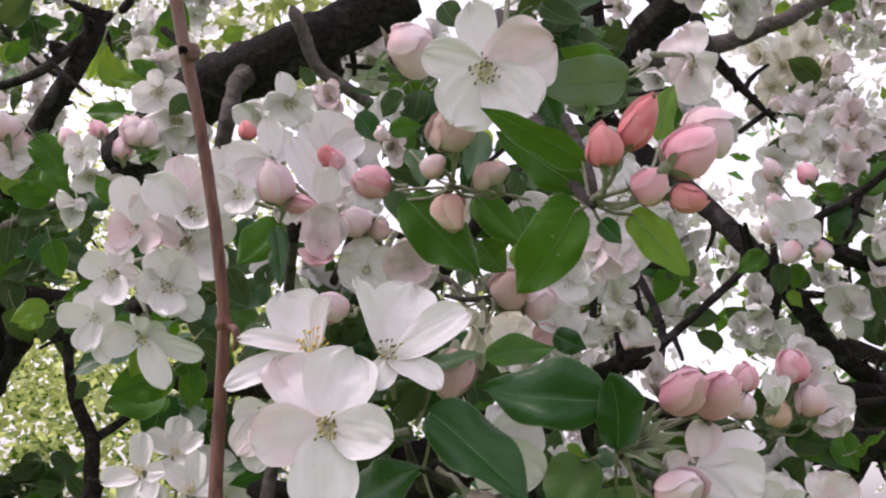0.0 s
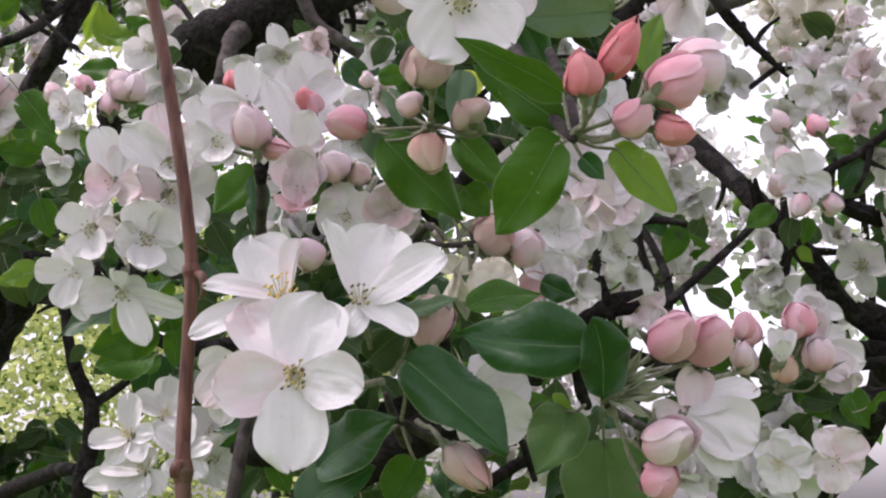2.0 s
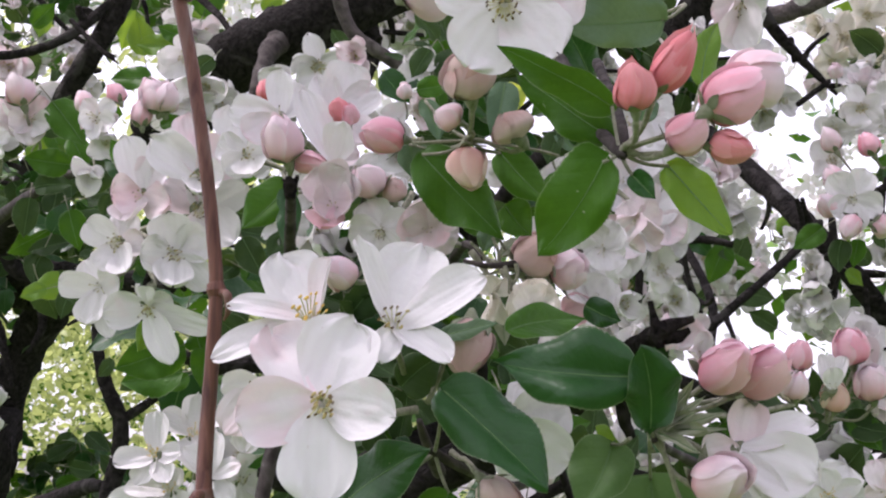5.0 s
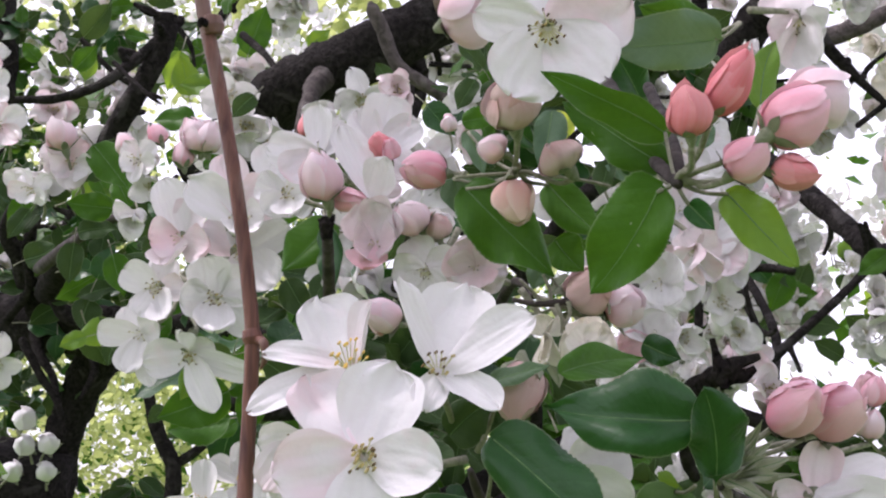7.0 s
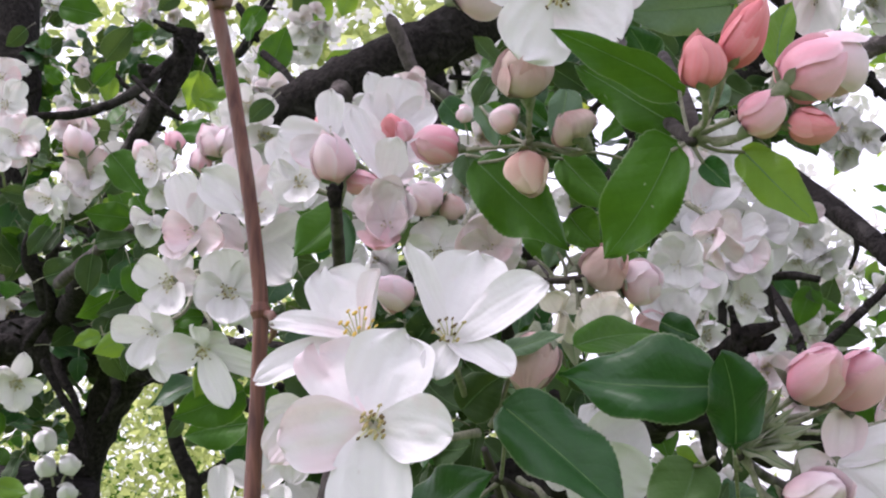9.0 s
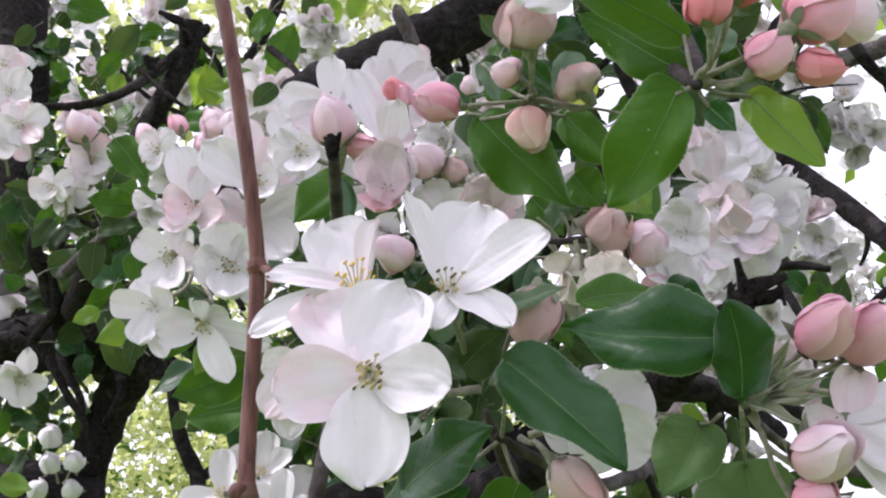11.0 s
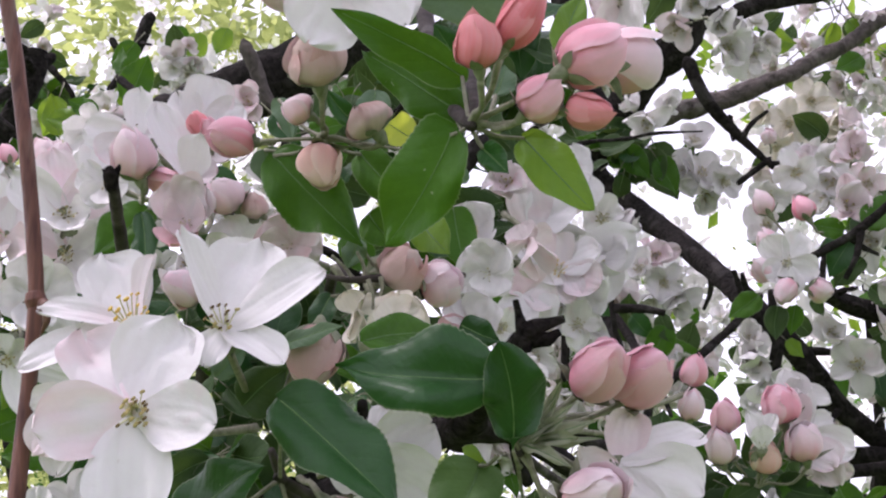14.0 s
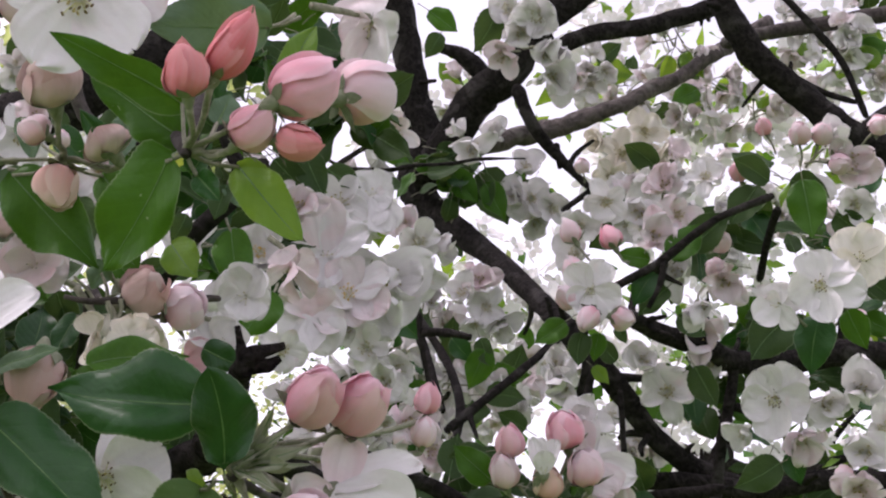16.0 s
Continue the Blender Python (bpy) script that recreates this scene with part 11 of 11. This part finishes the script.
spray((-0.0139, 1.6, 2.1199), (0.11, -0.91, -0.4), 8, 0.0322, leaves=3, size=0.95, seed=411)
spray((0.3427, 1.3, 1.9575), (-0.33, -0.88, -0.34), 6, 0.0259, leaves=3, size=0.95, seed=412)
spray((0.3434, 1.2, 1.9255), (-0.26, -0.9, -0.35), 7, 0.0239, leaves=3, size=0.95, seed=413)
spray((0.0959, 1.2, 1.6421), (0.02, -0.99, -0.13), 8, 0.0230, leaves=3, size=0.95, seed=414)
spray((0.1524, 1.2, 1.6423), (-0.22, -0.97, -0.13), 7, 0.0230, leaves=3, size=0.95, seed=415)
spray((0.186, 0.8, 1.626), (-0.23, -0.97, -0.13), 6, 0.0153, leaves=3, size=0.95, seed=416)
f = flower((0.1673, 0.72, 1.6197), (-0.22, -0.97, -0.02), "white apple flower with golden stamens", count=14, anther=ANTHER_YELLOW, stalk=(0.1866, 0.76, 1.5951), size=0.0365, stamen=0.006)
petal(f, (-0.0048, 0, 0.0116), 0.0182, (-0.22, -0.97, -0.02), seed=70, cup=0.6, curl=-0.03, twist=-2)
petal(f, (0.0084, 0, 0.0142), 0.0208, (-0.22, -0.97, -0.02), seed=71, cup=0.62, curl=-0.15, twist=6)
petal(f, (0.0157, 0, 0.0013), 0.0156, (-0.22, -0.97, -0.02), seed=72, cup=0.64, curl=0.45, twist=1)
petal(f, (0.0047, 0, -0.0141), 0.0156, (-0.22, -0.97, -0.02), seed=73, cup=0.56, curl=0.45, twist=9)
petal(f, (-0.0106, 0, -0.0039), 0.0156, (-0.22, -0.97, -0.02), seed=74, cup=0.65, curl=0.09, twist=-12)
f = flower((0.1934, 0.72, 1.6211), (-0.06, -1, -0.03), "blush pink flower half open", count=6, stalk=(0.1975, 0.76, 1.5951), size=0.0365, stamen=0.006)
petal(f, (-0.0046, 0, 0.0155), 0.0182, (-0.06, -1, -0.03), mat=PETAL_BLUSH, seed=76, cup=0.64, curl=-0.23, twist=7)
petal(f, (0.011, 0, 0.013), 0.0182, (-0.06, -1, -0.03), seed=77, mat=PETAL_BLUSH, cup=0.45, curl=0.31, twist=5)
petal(f, (0.0128, 0, -0.0051), 0.0156, (-0.06, -1, -0.03), seed=78, mat=PETAL_BLUSH, cup=0.53, curl=0.06, twist=-6)
petal(f, (-0.0007, 0, -0.0154), 0.0156, (-0.06, -1, -0.03), seed=79, mat=PETAL_BLUSH, cup=0.7, curl=0.12, twist=15)
petal(f, (-0.0106, 0, -0.0052), 0.0156, (-0.06, -1, -0.03), seed=80, mat=PETAL_BLUSH, cup=0.39, curl=-0.28, twist=-10)

# far blossom, hedge and trees
blossom_cloud("far_blossom", "white apple blossom far up in the crown", [((0.56, 2.6, 2.68), 0.14), ((0.76, 2.6, 2.56), 0.16), ((0.9, 2.4, 2.57), 0.17), ((0.7, 2.8, 2.49), 0.14), ((0.99, 2.6, 2.44), 0.16), ((0.86, 2.8, 2.3), 0.16), ((0.4, 3, 2.32), 0.16), ((0.34, 3, 2.14), 0.13), ((0.7, 3, 2.19), 0.12), ((0.95, 2.8, 1.96), 0.19), ((0.23, 3, 2.66), 0.13), ((0.52, 3, 2.25), 0.10), ((0.76, 3, 2.01), 0.13)], 900, 0.04, PETAL, 5)
leaf_cloud("far_leaves", "small fresh green leaves of the far crown", "foliage", [((0.58, 2.7, 2.66), 0.17), ((0.79, 2.7, 2.55), 0.19), ((0.94, 2.5, 2.55), 0.20), ((0.89, 2.9, 2.33), 0.19), ((0.41, 3.1, 2.22), 0.17), ((0.76, 3.1, 2.14), 0.15), ((1.03, 2.9, 1.96), 0.21)], 420, 0.022, LEAF_BRIGHT, 6)
blossom_cloud("far_blossom", "white apple blossom on trees beyond the trunk", [((-1.03, 3, 2.74), 0.23), ((-0.71, 3.2, 2.71), 0.21), ((-0.55, 3.4, 2.86), 0.21), ((-1.04, 3, 2.21), 0.19), ((-0.32, 3, 2.43), 0.22)], 450, 0.04, PETAL, 7)
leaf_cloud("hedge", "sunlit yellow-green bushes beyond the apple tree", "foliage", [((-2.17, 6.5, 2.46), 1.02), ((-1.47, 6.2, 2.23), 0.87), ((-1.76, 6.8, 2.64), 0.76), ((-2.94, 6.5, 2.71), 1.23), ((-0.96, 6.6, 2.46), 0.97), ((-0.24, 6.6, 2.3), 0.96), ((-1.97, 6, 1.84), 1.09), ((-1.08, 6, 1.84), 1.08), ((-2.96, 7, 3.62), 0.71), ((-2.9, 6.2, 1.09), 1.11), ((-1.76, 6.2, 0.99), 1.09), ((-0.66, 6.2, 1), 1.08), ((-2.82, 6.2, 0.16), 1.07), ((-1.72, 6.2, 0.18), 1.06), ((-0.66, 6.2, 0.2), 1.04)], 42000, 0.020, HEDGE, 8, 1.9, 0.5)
# Backing added behind the hedge; its darker leaves stand in for shaded depth.
leaf_cloud("hedge", "darker green backing leaves added to close gaps in the hedge", "foliage", [((-2.17, 8.1, 2.46), 1.02), ((-1.47, 7.8, 2.23), 0.87), ((-1.76, 8.4, 2.64), 0.76), ((-2.94, 8.1, 2.71), 1.23), ((-0.96, 8.2, 2.46), 0.97), ((-0.24, 8.2, 2.3), 0.96), ((-1.97, 7.6, 1.84), 1.09), ((-1.08, 7.6, 1.84), 1.08), ((-2.96, 8.6, 3.62), 0.71), ((-2.9, 7.8, 1.09), 1.11), ((-1.76, 7.8, 0.99), 1.09), ((-0.66, 7.8, 1), 1.08), ((-2.82, 7.8, 0.16), 1.07), ((-1.72, 7.8, 0.18), 1.06), ((-0.66, 7.8, 0.2), 1.04)], 3000, 0.06, LEAF, 12, 1.7, 0.4)
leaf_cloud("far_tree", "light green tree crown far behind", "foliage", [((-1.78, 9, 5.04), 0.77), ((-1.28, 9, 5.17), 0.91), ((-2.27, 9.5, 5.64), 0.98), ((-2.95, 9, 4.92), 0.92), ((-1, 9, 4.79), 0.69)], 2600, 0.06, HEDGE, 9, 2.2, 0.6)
# Dark-toned leaves fill gaps between the flowers in place of shade.
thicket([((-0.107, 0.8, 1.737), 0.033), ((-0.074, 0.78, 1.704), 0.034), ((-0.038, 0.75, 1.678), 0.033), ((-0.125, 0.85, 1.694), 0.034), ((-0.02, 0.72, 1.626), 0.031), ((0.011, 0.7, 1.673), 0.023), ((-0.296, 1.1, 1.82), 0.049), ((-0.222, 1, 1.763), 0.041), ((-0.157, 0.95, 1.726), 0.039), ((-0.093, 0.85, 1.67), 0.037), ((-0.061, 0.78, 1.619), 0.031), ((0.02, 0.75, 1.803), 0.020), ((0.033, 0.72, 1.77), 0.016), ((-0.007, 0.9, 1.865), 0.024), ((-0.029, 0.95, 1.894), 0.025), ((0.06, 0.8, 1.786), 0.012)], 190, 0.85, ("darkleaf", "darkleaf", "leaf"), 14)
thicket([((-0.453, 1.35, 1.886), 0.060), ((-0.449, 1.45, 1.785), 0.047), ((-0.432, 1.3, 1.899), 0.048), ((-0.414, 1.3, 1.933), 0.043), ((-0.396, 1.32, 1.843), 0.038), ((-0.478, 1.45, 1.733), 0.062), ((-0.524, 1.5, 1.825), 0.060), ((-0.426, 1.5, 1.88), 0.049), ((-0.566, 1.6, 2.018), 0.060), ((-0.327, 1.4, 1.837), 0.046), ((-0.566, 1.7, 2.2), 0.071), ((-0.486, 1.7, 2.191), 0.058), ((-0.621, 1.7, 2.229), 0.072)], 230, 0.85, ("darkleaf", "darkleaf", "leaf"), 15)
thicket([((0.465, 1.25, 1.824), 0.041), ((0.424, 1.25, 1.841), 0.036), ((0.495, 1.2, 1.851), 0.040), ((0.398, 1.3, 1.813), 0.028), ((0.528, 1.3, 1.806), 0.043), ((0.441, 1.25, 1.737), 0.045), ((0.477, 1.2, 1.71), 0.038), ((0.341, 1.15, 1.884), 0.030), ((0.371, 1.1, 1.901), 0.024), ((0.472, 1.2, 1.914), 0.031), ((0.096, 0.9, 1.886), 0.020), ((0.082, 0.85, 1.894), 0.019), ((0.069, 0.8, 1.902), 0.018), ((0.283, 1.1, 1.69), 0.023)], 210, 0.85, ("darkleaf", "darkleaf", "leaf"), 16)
spray((0.1672, 1.3, 1.7642), (-0.22, -0.97, -0.12), 7, 0.0230, leaves=2, size=0.95, seed=703)
spray((0.1192, 1.2, 1.7604), (-0.1, -0.99, -0.13), 6, 0.0212, leaves=2, size=0.95, seed=704)
spray((0.0727, 1.1, 1.7226), (0.04, -0.99, -0.11), 6, 0.0194, leaves=2, size=0.95, seed=705)
spray((0.1826, 1.3, 1.8127), (-0.23, -0.96, -0.16), 6, 0.0231, leaves=2, size=0.95, seed=706)
spray((0.1487, 1.3, 1.8365), (-0.16, -0.97, -0.2), 7, 0.0223, leaves=2, size=0.95, seed=750)
spray((0.175, 1.4, 1.8877), (-0.08, -0.97, -0.22), 7, 0.0242, leaves=2, size=0.95, seed=751)
spray((0.137, 1.35, 1.8758), (0.05, -0.98, -0.21), 6, 0.0233, leaves=2, size=0.95, seed=752)
spray((0.1504, 1.25, 1.7728), (-0.07, -0.99, -0.15), 7, 0.0211, leaves=2, size=0.95, seed=754)
thicket([((-0.482, 1.75, 2.167), 0.047), ((-0.422, 1.75, 2.181), 0.040), ((-0.477, 1.7, 2.084), 0.051), ((-0.434, 1.6, 1.993), 0.054), ((-0.42, 1.5, 1.9), 0.050), ((-0.378, 1.6, 1.95), 0.048), ((-0.374, 1.5, 1.86), 0.045), ((-0.349, 1.75, 2.181), 0.040)], 170, 0.85, ("darkleaf", "darkleaf", "leaf"), 18)
part("limb", tube([(-0.2429, 1.05, 1.9785), (-0.2445, 1.05, 1.9575), (-0.258, 1.05, 1.9283), (-0.2764, 1.06, 1.9022), (-0.2932, 1.08, 1.8784), (-0.3324, 1.16, 1.8542), (-0.3961, 1.3, 1.8254)], [0.0084, 0.0080, 0.0076, 0.0080, 0.0085, 0.0100, 0.0125], 10, 7, 0.18), BARK, tree, "dark upright limb")
part("spur", tube([(-0.267, 1.06, 1.9136), (-0.2646, 1.0653, 1.9136), (-0.2616, 1.073, 1.9153)], [0.0036, 0.0028, 0.0019], 6, 4, 0.3, 300.0), BARK, tree)
part("spur", tube([(-0.3328, 1.1499, 1.8583), (-0.3396, 1.1475, 1.8609), (-0.3464, 1.1438, 1.8632)], [0.0030, 0.0023, 0.0016], 6, 4, 0.3, 300.0), BARK, tree)
part("spur", tube([(-0.3095, 1.1052, 1.8664), (-0.318, 1.1004, 1.8579), (-0.3203, 1.0965, 1.8524)], [0.0028, 0.0021, 0.0015], 6, 4, 0.3, 300.0), BARK, tree)
part("spur", tube([(-0.2702, 1.0595, 1.9149), (-0.2696, 1.0629, 1.9183), (-0.2712, 1.0662, 1.922)], [0.0030, 0.0023, 0.0016], 6, 4, 0.3, 300.0), BARK, tree)
part("spur", tube([(-0.2462, 1.0464, 1.9776), (-0.2527, 1.0416, 1.9767), (-0.2573, 1.0343, 1.9777)], [0.0024, 0.0018, 0.0013], 6, 4, 0.3, 300.0), BARK, tree)
part("spur", tube([(-0.255, 1.0508, 1.9453), (-0.2664, 1.0524, 1.952), (-0.2756, 1.0552, 1.9561)], [0.0035, 0.0027, 0.0019], 6, 4, 0.3, 300.0), BARK, tree)
part("spur", tube([(-0.2434, 1.0453, 1.9638), (-0.2412, 1.0305, 1.9622), (-0.24, 1.019, 1.9612)], [0.0034, 0.0026, 0.0019], 6, 4, 0.3, 300.0), BARK, tree)
part("twig", tube([(-0.265, 1.0011, 1.9293), (-0.2635, 1, 1.9277), (-0.249, 0.99, 1.9127), (-0.2348, 0.98, 1.8995), (-0.2264, 0.98, 1.8934)], [0.0006, 0.0019, 0.0019, 0.0017, 0.0006], 6, 7, 0.18), BARK, tree)
thicket([((0.181, 1.3, 1.973), 0.022), ((0.21, 1.3, 1.994), 0.019), ((0.168, 1.32, 2.005), 0.020), ((0.266, 1.42, 2.018), 0.016), ((0.135, 1.25, 1.961), 0.023)], 46, 0.85, ("darkleaf", "darkleaf", "leaf"), 19)
small_leaf((0.0004, 0.58, 1.7239), (0.0115, 0, -0.0144), (-0.12, -0.99, -0.06), 0.46, "leaf", 0)
small_leaf((-0.0288, 0.55, 1.6769), (0.0091, 0, -0.0149), (0.08, -1, 0.01), 0.44, "darkleaf", 1)
small_leaf((-0.0258, 0.56, 1.6711), (0.0149, 0, -0.004), (0.22, -0.98, 0.03), 0.38, "leaf", 2)
small_leaf((0.0132, 0.58, 1.6739), (0.0151, 0, -0.008), (-0.14, -0.99, 0.03), 0.43, "darkleaf", 3)
small_leaf((-0.0586, 0.66, 1.7726), (0.0116, 0, -0.0147), (0.11, -0.99, -0.1), 0.47, "darkleaf", 4)
small_leaf((-0.0772, 0.66, 1.7706), (0.0118, 0, -0.0123), (0.29, -0.95, -0.09), 0.43, "leaf", 5)
small_leaf((-0.0165, 0.6, 1.7148), (0.008, 0, -0.0126), (-0.09, -1, -0.03), 0.37, "darkleaf", 6)
small_leaf((0.008, 0.6, 1.7227), (0.0123, 0, 0.0039), (0.01, -1, -0.05), 0.32, "leaf", 7)
small_leaf((-0.037, 0.56, 1.6637), (0.0112, 0, -0.0113), (0.24, -0.97, 0.04), 0.40, "darkleaf", 8)
small_leaf((-0.0129, 0.56, 1.6634), (0.011, 0, -0.0113), (-0.09, -0.99, 0.04), 0.39, "darkleaf", 9)
small_leaf((-0.0887, 0.66, 1.7589), (-0.009, 0, -0.0141), (0.16, -0.98, -0.08), 0.42, "leaf", 10)
thicket([((-0.531, 1.56, 1.778), 0.045), ((-0.494, 1.56, 1.75), 0.039), ((-0.533, 1.56, 1.728), 0.050), ((-0.525, 1.56, 1.87), 0.040), ((-0.479, 1.56, 1.892), 0.034)], 80, 0.85, ("darkleaf", "darkleaf", "leaf"), 20)
part("limb", tube([(-0.5548, 1.46, 1.852), (-0.4998, 1.46, 1.8511), (-0.4539, 1.44, 1.8308), (-0.3988, 1.42, 1.8083)], [0.0161, 0.0171, 0.0183, 0.0154], 10, 7, 0.18), BARK, tree)
part("spur", tube([(-0.5438, 1.4635, 1.8429), (-0.5434, 1.4649, 1.8397), (-0.5433, 1.4666, 1.8351)], [0.0035, 0.0027, 0.0019], 6, 4, 0.3, 300.0), BARK, tree)
part("spur", tube([(-0.5313, 1.453, 1.8449), (-0.5302, 1.4488, 1.8413), (-0.5317, 1.4451, 1.8373)], [0.0031, 0.0024, 0.0017], 6, 4, 0.3, 300.0), BARK, tree)
thicket([((0.062, 0.95, 1.637), 0.024), ((0.097, 0.95, 1.627), 0.024), ((0.141, 1.05, 1.637), 0.027), ((-0.025, 0.9, 1.619), 0.023), ((-0.071, 0.9, 1.619), 0.020), ((0.028, 0.95, 1.62), 0.021)], 60, 0.85, ("darkleaf", "darkleaf", "leaf"), 21)
spray((0.1076, 1.35, 1.6326), (-0.18, -0.98, -0.02), 8, 0.0258, leaves=3, size=0.95, seed=820)
spray((0.1684, 1.45, 1.6664), (-0.11, -0.99, -0.04), 8, 0.0278, leaves=3, size=0.95, seed=821)
spray((0.2052, 1.35, 1.633), (-0.05, -1, -0.02), 8, 0.0258, leaves=3, size=0.95, seed=822)
spray((0.049, 1.35, 1.6325), (-0.13, -0.99, -0.02), 7, 0.0258, leaves=3, size=0.95, seed=823)
spray((-0.0657, 1.3, 1.6402), (0.05, -1, -0.03), 7, 0.0249, leaves=3, size=0.95, seed=824)
spray((0.1529, 1.5, 1.7011), (-0, -1, -0.07), 7, 0.0289, leaves=3, size=0.95, seed=825)
spray((0.2731, 1.45, 1.6459), (-0.28, -0.96, -0.03), 8, 0.0277, leaves=3, size=0.95, seed=826)
spray((0.0981, 1.5, 1.69), (-0.06, -1, -0.06), 7, 0.0288, leaves=3, size=0.95, seed=827)
spray((0.1597, 1.3, 1.6131), (-0.02, -1, -0.01), 8, 0.0248, leaves=3, size=0.95, seed=828)
spray((-0.0091, 1.3, 1.6126), (-0.09, -1, -0.01), 8, 0.0248, leaves=3, size=0.95, seed=829)
part("branch", tube([(0.0306, 0.95, 1.6071), (0.0348, 0.95, 1.6097), (0.0623, 0.95, 1.6267), (0.0953, 0.97, 1.6343), (0.1343, 1, 1.6283), (0.1825, 1.05, 1.6185), (0.1872, 1.0549, 1.6176)], [0.0011, 0.0038, 0.0041, 0.0042, 0.0047, 0.0053, 0.0016], 10, 7, 0.18), BARK, tree)
part("spur", tube([(0.1748, 1.0448, 1.6178), (0.1701, 1.0479, 1.6133), (0.1648, 1.0489, 1.6079)], [0.0027, 0.0020, 0.0014], 6, 4, 0.3, 300.0), BARK, tree)
part("spur", tube([(0.0665, 0.9508, 1.6295), (0.07, 0.9439, 1.6379), (0.0749, 0.9389, 1.6484)], [0.0032, 0.0025, 0.0017], 6, 4, 0.3, 300.0), BARK, tree)
bloom("flat", (0.0588, 0.68, 1.7113), (0.02, -0.99, -0.16), 0.58, 67, 1)
bloom("half", (0.031, 0.66, 1.7233), (-0.04, -1, 0.02), 0.70, 134, 2)
bloom("cupped", (0.0728, 0.7, 1.7033), (-0.1, -0.94, -0.34), 0.70, 201, 3)
bloom("flat", (0.0949, 0.74, 1.7244), (-0.02, -1, -0.06), 0.63, 268, 4)
bloom("half", (0.0854, 0.74, 1.7327), (-0.2, -0.97, 0.11), 0.82, 335, 5)
bloom("cupped", (0.1042, 0.76, 1.7135), (-0.03, -0.99, -0.15), 0.74, 42, 6)
bloom("flat", (0.0404, 0.62, 1.6766), (-0.06, -0.99, -0.12), 0.51, 109, 7)
bloom("cupped", (0.1511, 0.8, 1.623), (-0.08, -0.99, 0.07), 0.85, 176, 8)
bloom("flat", (0.1801, 0.84, 1.6302), (-0.11, -0.99, -0.03), 0.73, 243, 9)
bloom("half", (0.1364, 0.8, 1.6144), (-0.15, -0.95, 0.26), 0.99, 310, 10)
thicket([((-0.494, 1.6, 2.147), 0.036), ((-0.433, 1.6, 2.171), 0.030), ((-0.486, 1.5, 2.024), 0.034), ((-0.535, 1.6, 2.11), 0.036), ((-0.364, 1.55, 2.115), 0.023)], 70, 0.85, ("darkleaf", "darkleaf", "leaf"), 22)

# what carries the far blossom and leaves
def orchard_tree(x, y, height, seed, label):
    """A bare trunk with forking limbs under the far crowns."""
    rnd = random.Random(seed)
    ob = thing("orchard_tree", (x, y, 0), label, "tree")
    part("trunk", tube([(0, 0, -0.1), (0.03, 0.02, height * 0.4), (0.0, 0.05, height * 0.7)], [0.1, 0.08, 0.06], 12, 6, 0.15, 30.0), BARK, ob)
    tufts = []
    for k in range(7):
        w = 0.9 * k + rnd.uniform(-0.3, 0.3)
        d = V(math.cos(w), math.sin(w), rnd.uniform(0.5, 1.3))
        a, b, c = V(0, 0.05, height * 0.68), d * height * 0.2 + V(rnd.uniform(-0.1, 0.1), rnd.uniform(-0.1, 0.1), height * 0.64), d * height * 0.42 + V(0, 0, height * 0.6)
        limb = part("limb", tube([a, b, c], [0.045, 0.03, 0.008], 8, 6, 0.2, 40.0), BARK, ob)
        tufts += [(c, height * 0.14), (b, height * 0.10)]
        for q in range(4):
            root = a.lerp(c, 0.4 + 0.15 * q)
            tip = root + V(rnd.uniform(-1, 1), rnd.uniform(-1, 1), rnd.uniform(-0.2, 1)) * height * 0.16
            part("twig", tube([root, root.lerp(tip, 0.5) + V(0, 0, 0.02), tip], [0.012, 0.008, 0.003], 5, 4, 0.2, 60.0), BARK, limb)
            tufts.append((tip, height * 0.11))
    part("crown", leaf_heap(tufts, 1500, 0.032, seed, 1.7, 0.1), LEAF, ob, "loose crown of small green leaves")
    part("blossom", blossom_heap(tufts, 420, 0.04, seed + 1), PETAL, ob, "white blossom strewn through the crown")
    return ob


orchard_tree(-0.9, 9.2, 3.2, 31, "far tree with a light green crown")
orchard_tree(-2.6, 3.7, 2.2, 36, "white-flowering apple tree beyond the trunk")
orchard_tree(1.75, 3.1, 2.3, 37, "white-flowering apple tree beyond the limbs")
part("limb", tube([(0.5385, 1.15, 1.9561), (0.7236, 1.4, 1.9322), (0.7375, 1.6, 1.743), (0.4564, 1.7, 1.4626)], [0.0109, 0.0158, 0.0232, 0.0318], 10, 7, 0.18), BARK, tree)
part("limb", tube([(0.3569, 1.17, 1.7243), (0.3688, 1.3, 1.6651), (0.2686, 1.6, 1.4709)], [0.0112, 0.0159, 0.0296], 10, 7, 0.18), BARK, tree)

joined("far_blossom", "white and pink apple blossom crowding the farther twigs", "blossom")
joined("far_leaves", "green leaves of the farther blossom spurs", "foliage")

# the pattern flowers, buds and leaves have been copied to their places
for kinds in KINDS.values():
    for pattern in kinds:
        for ob in (*pattern.children_recursive, pattern):
            bpy.data.objects.remove(ob)
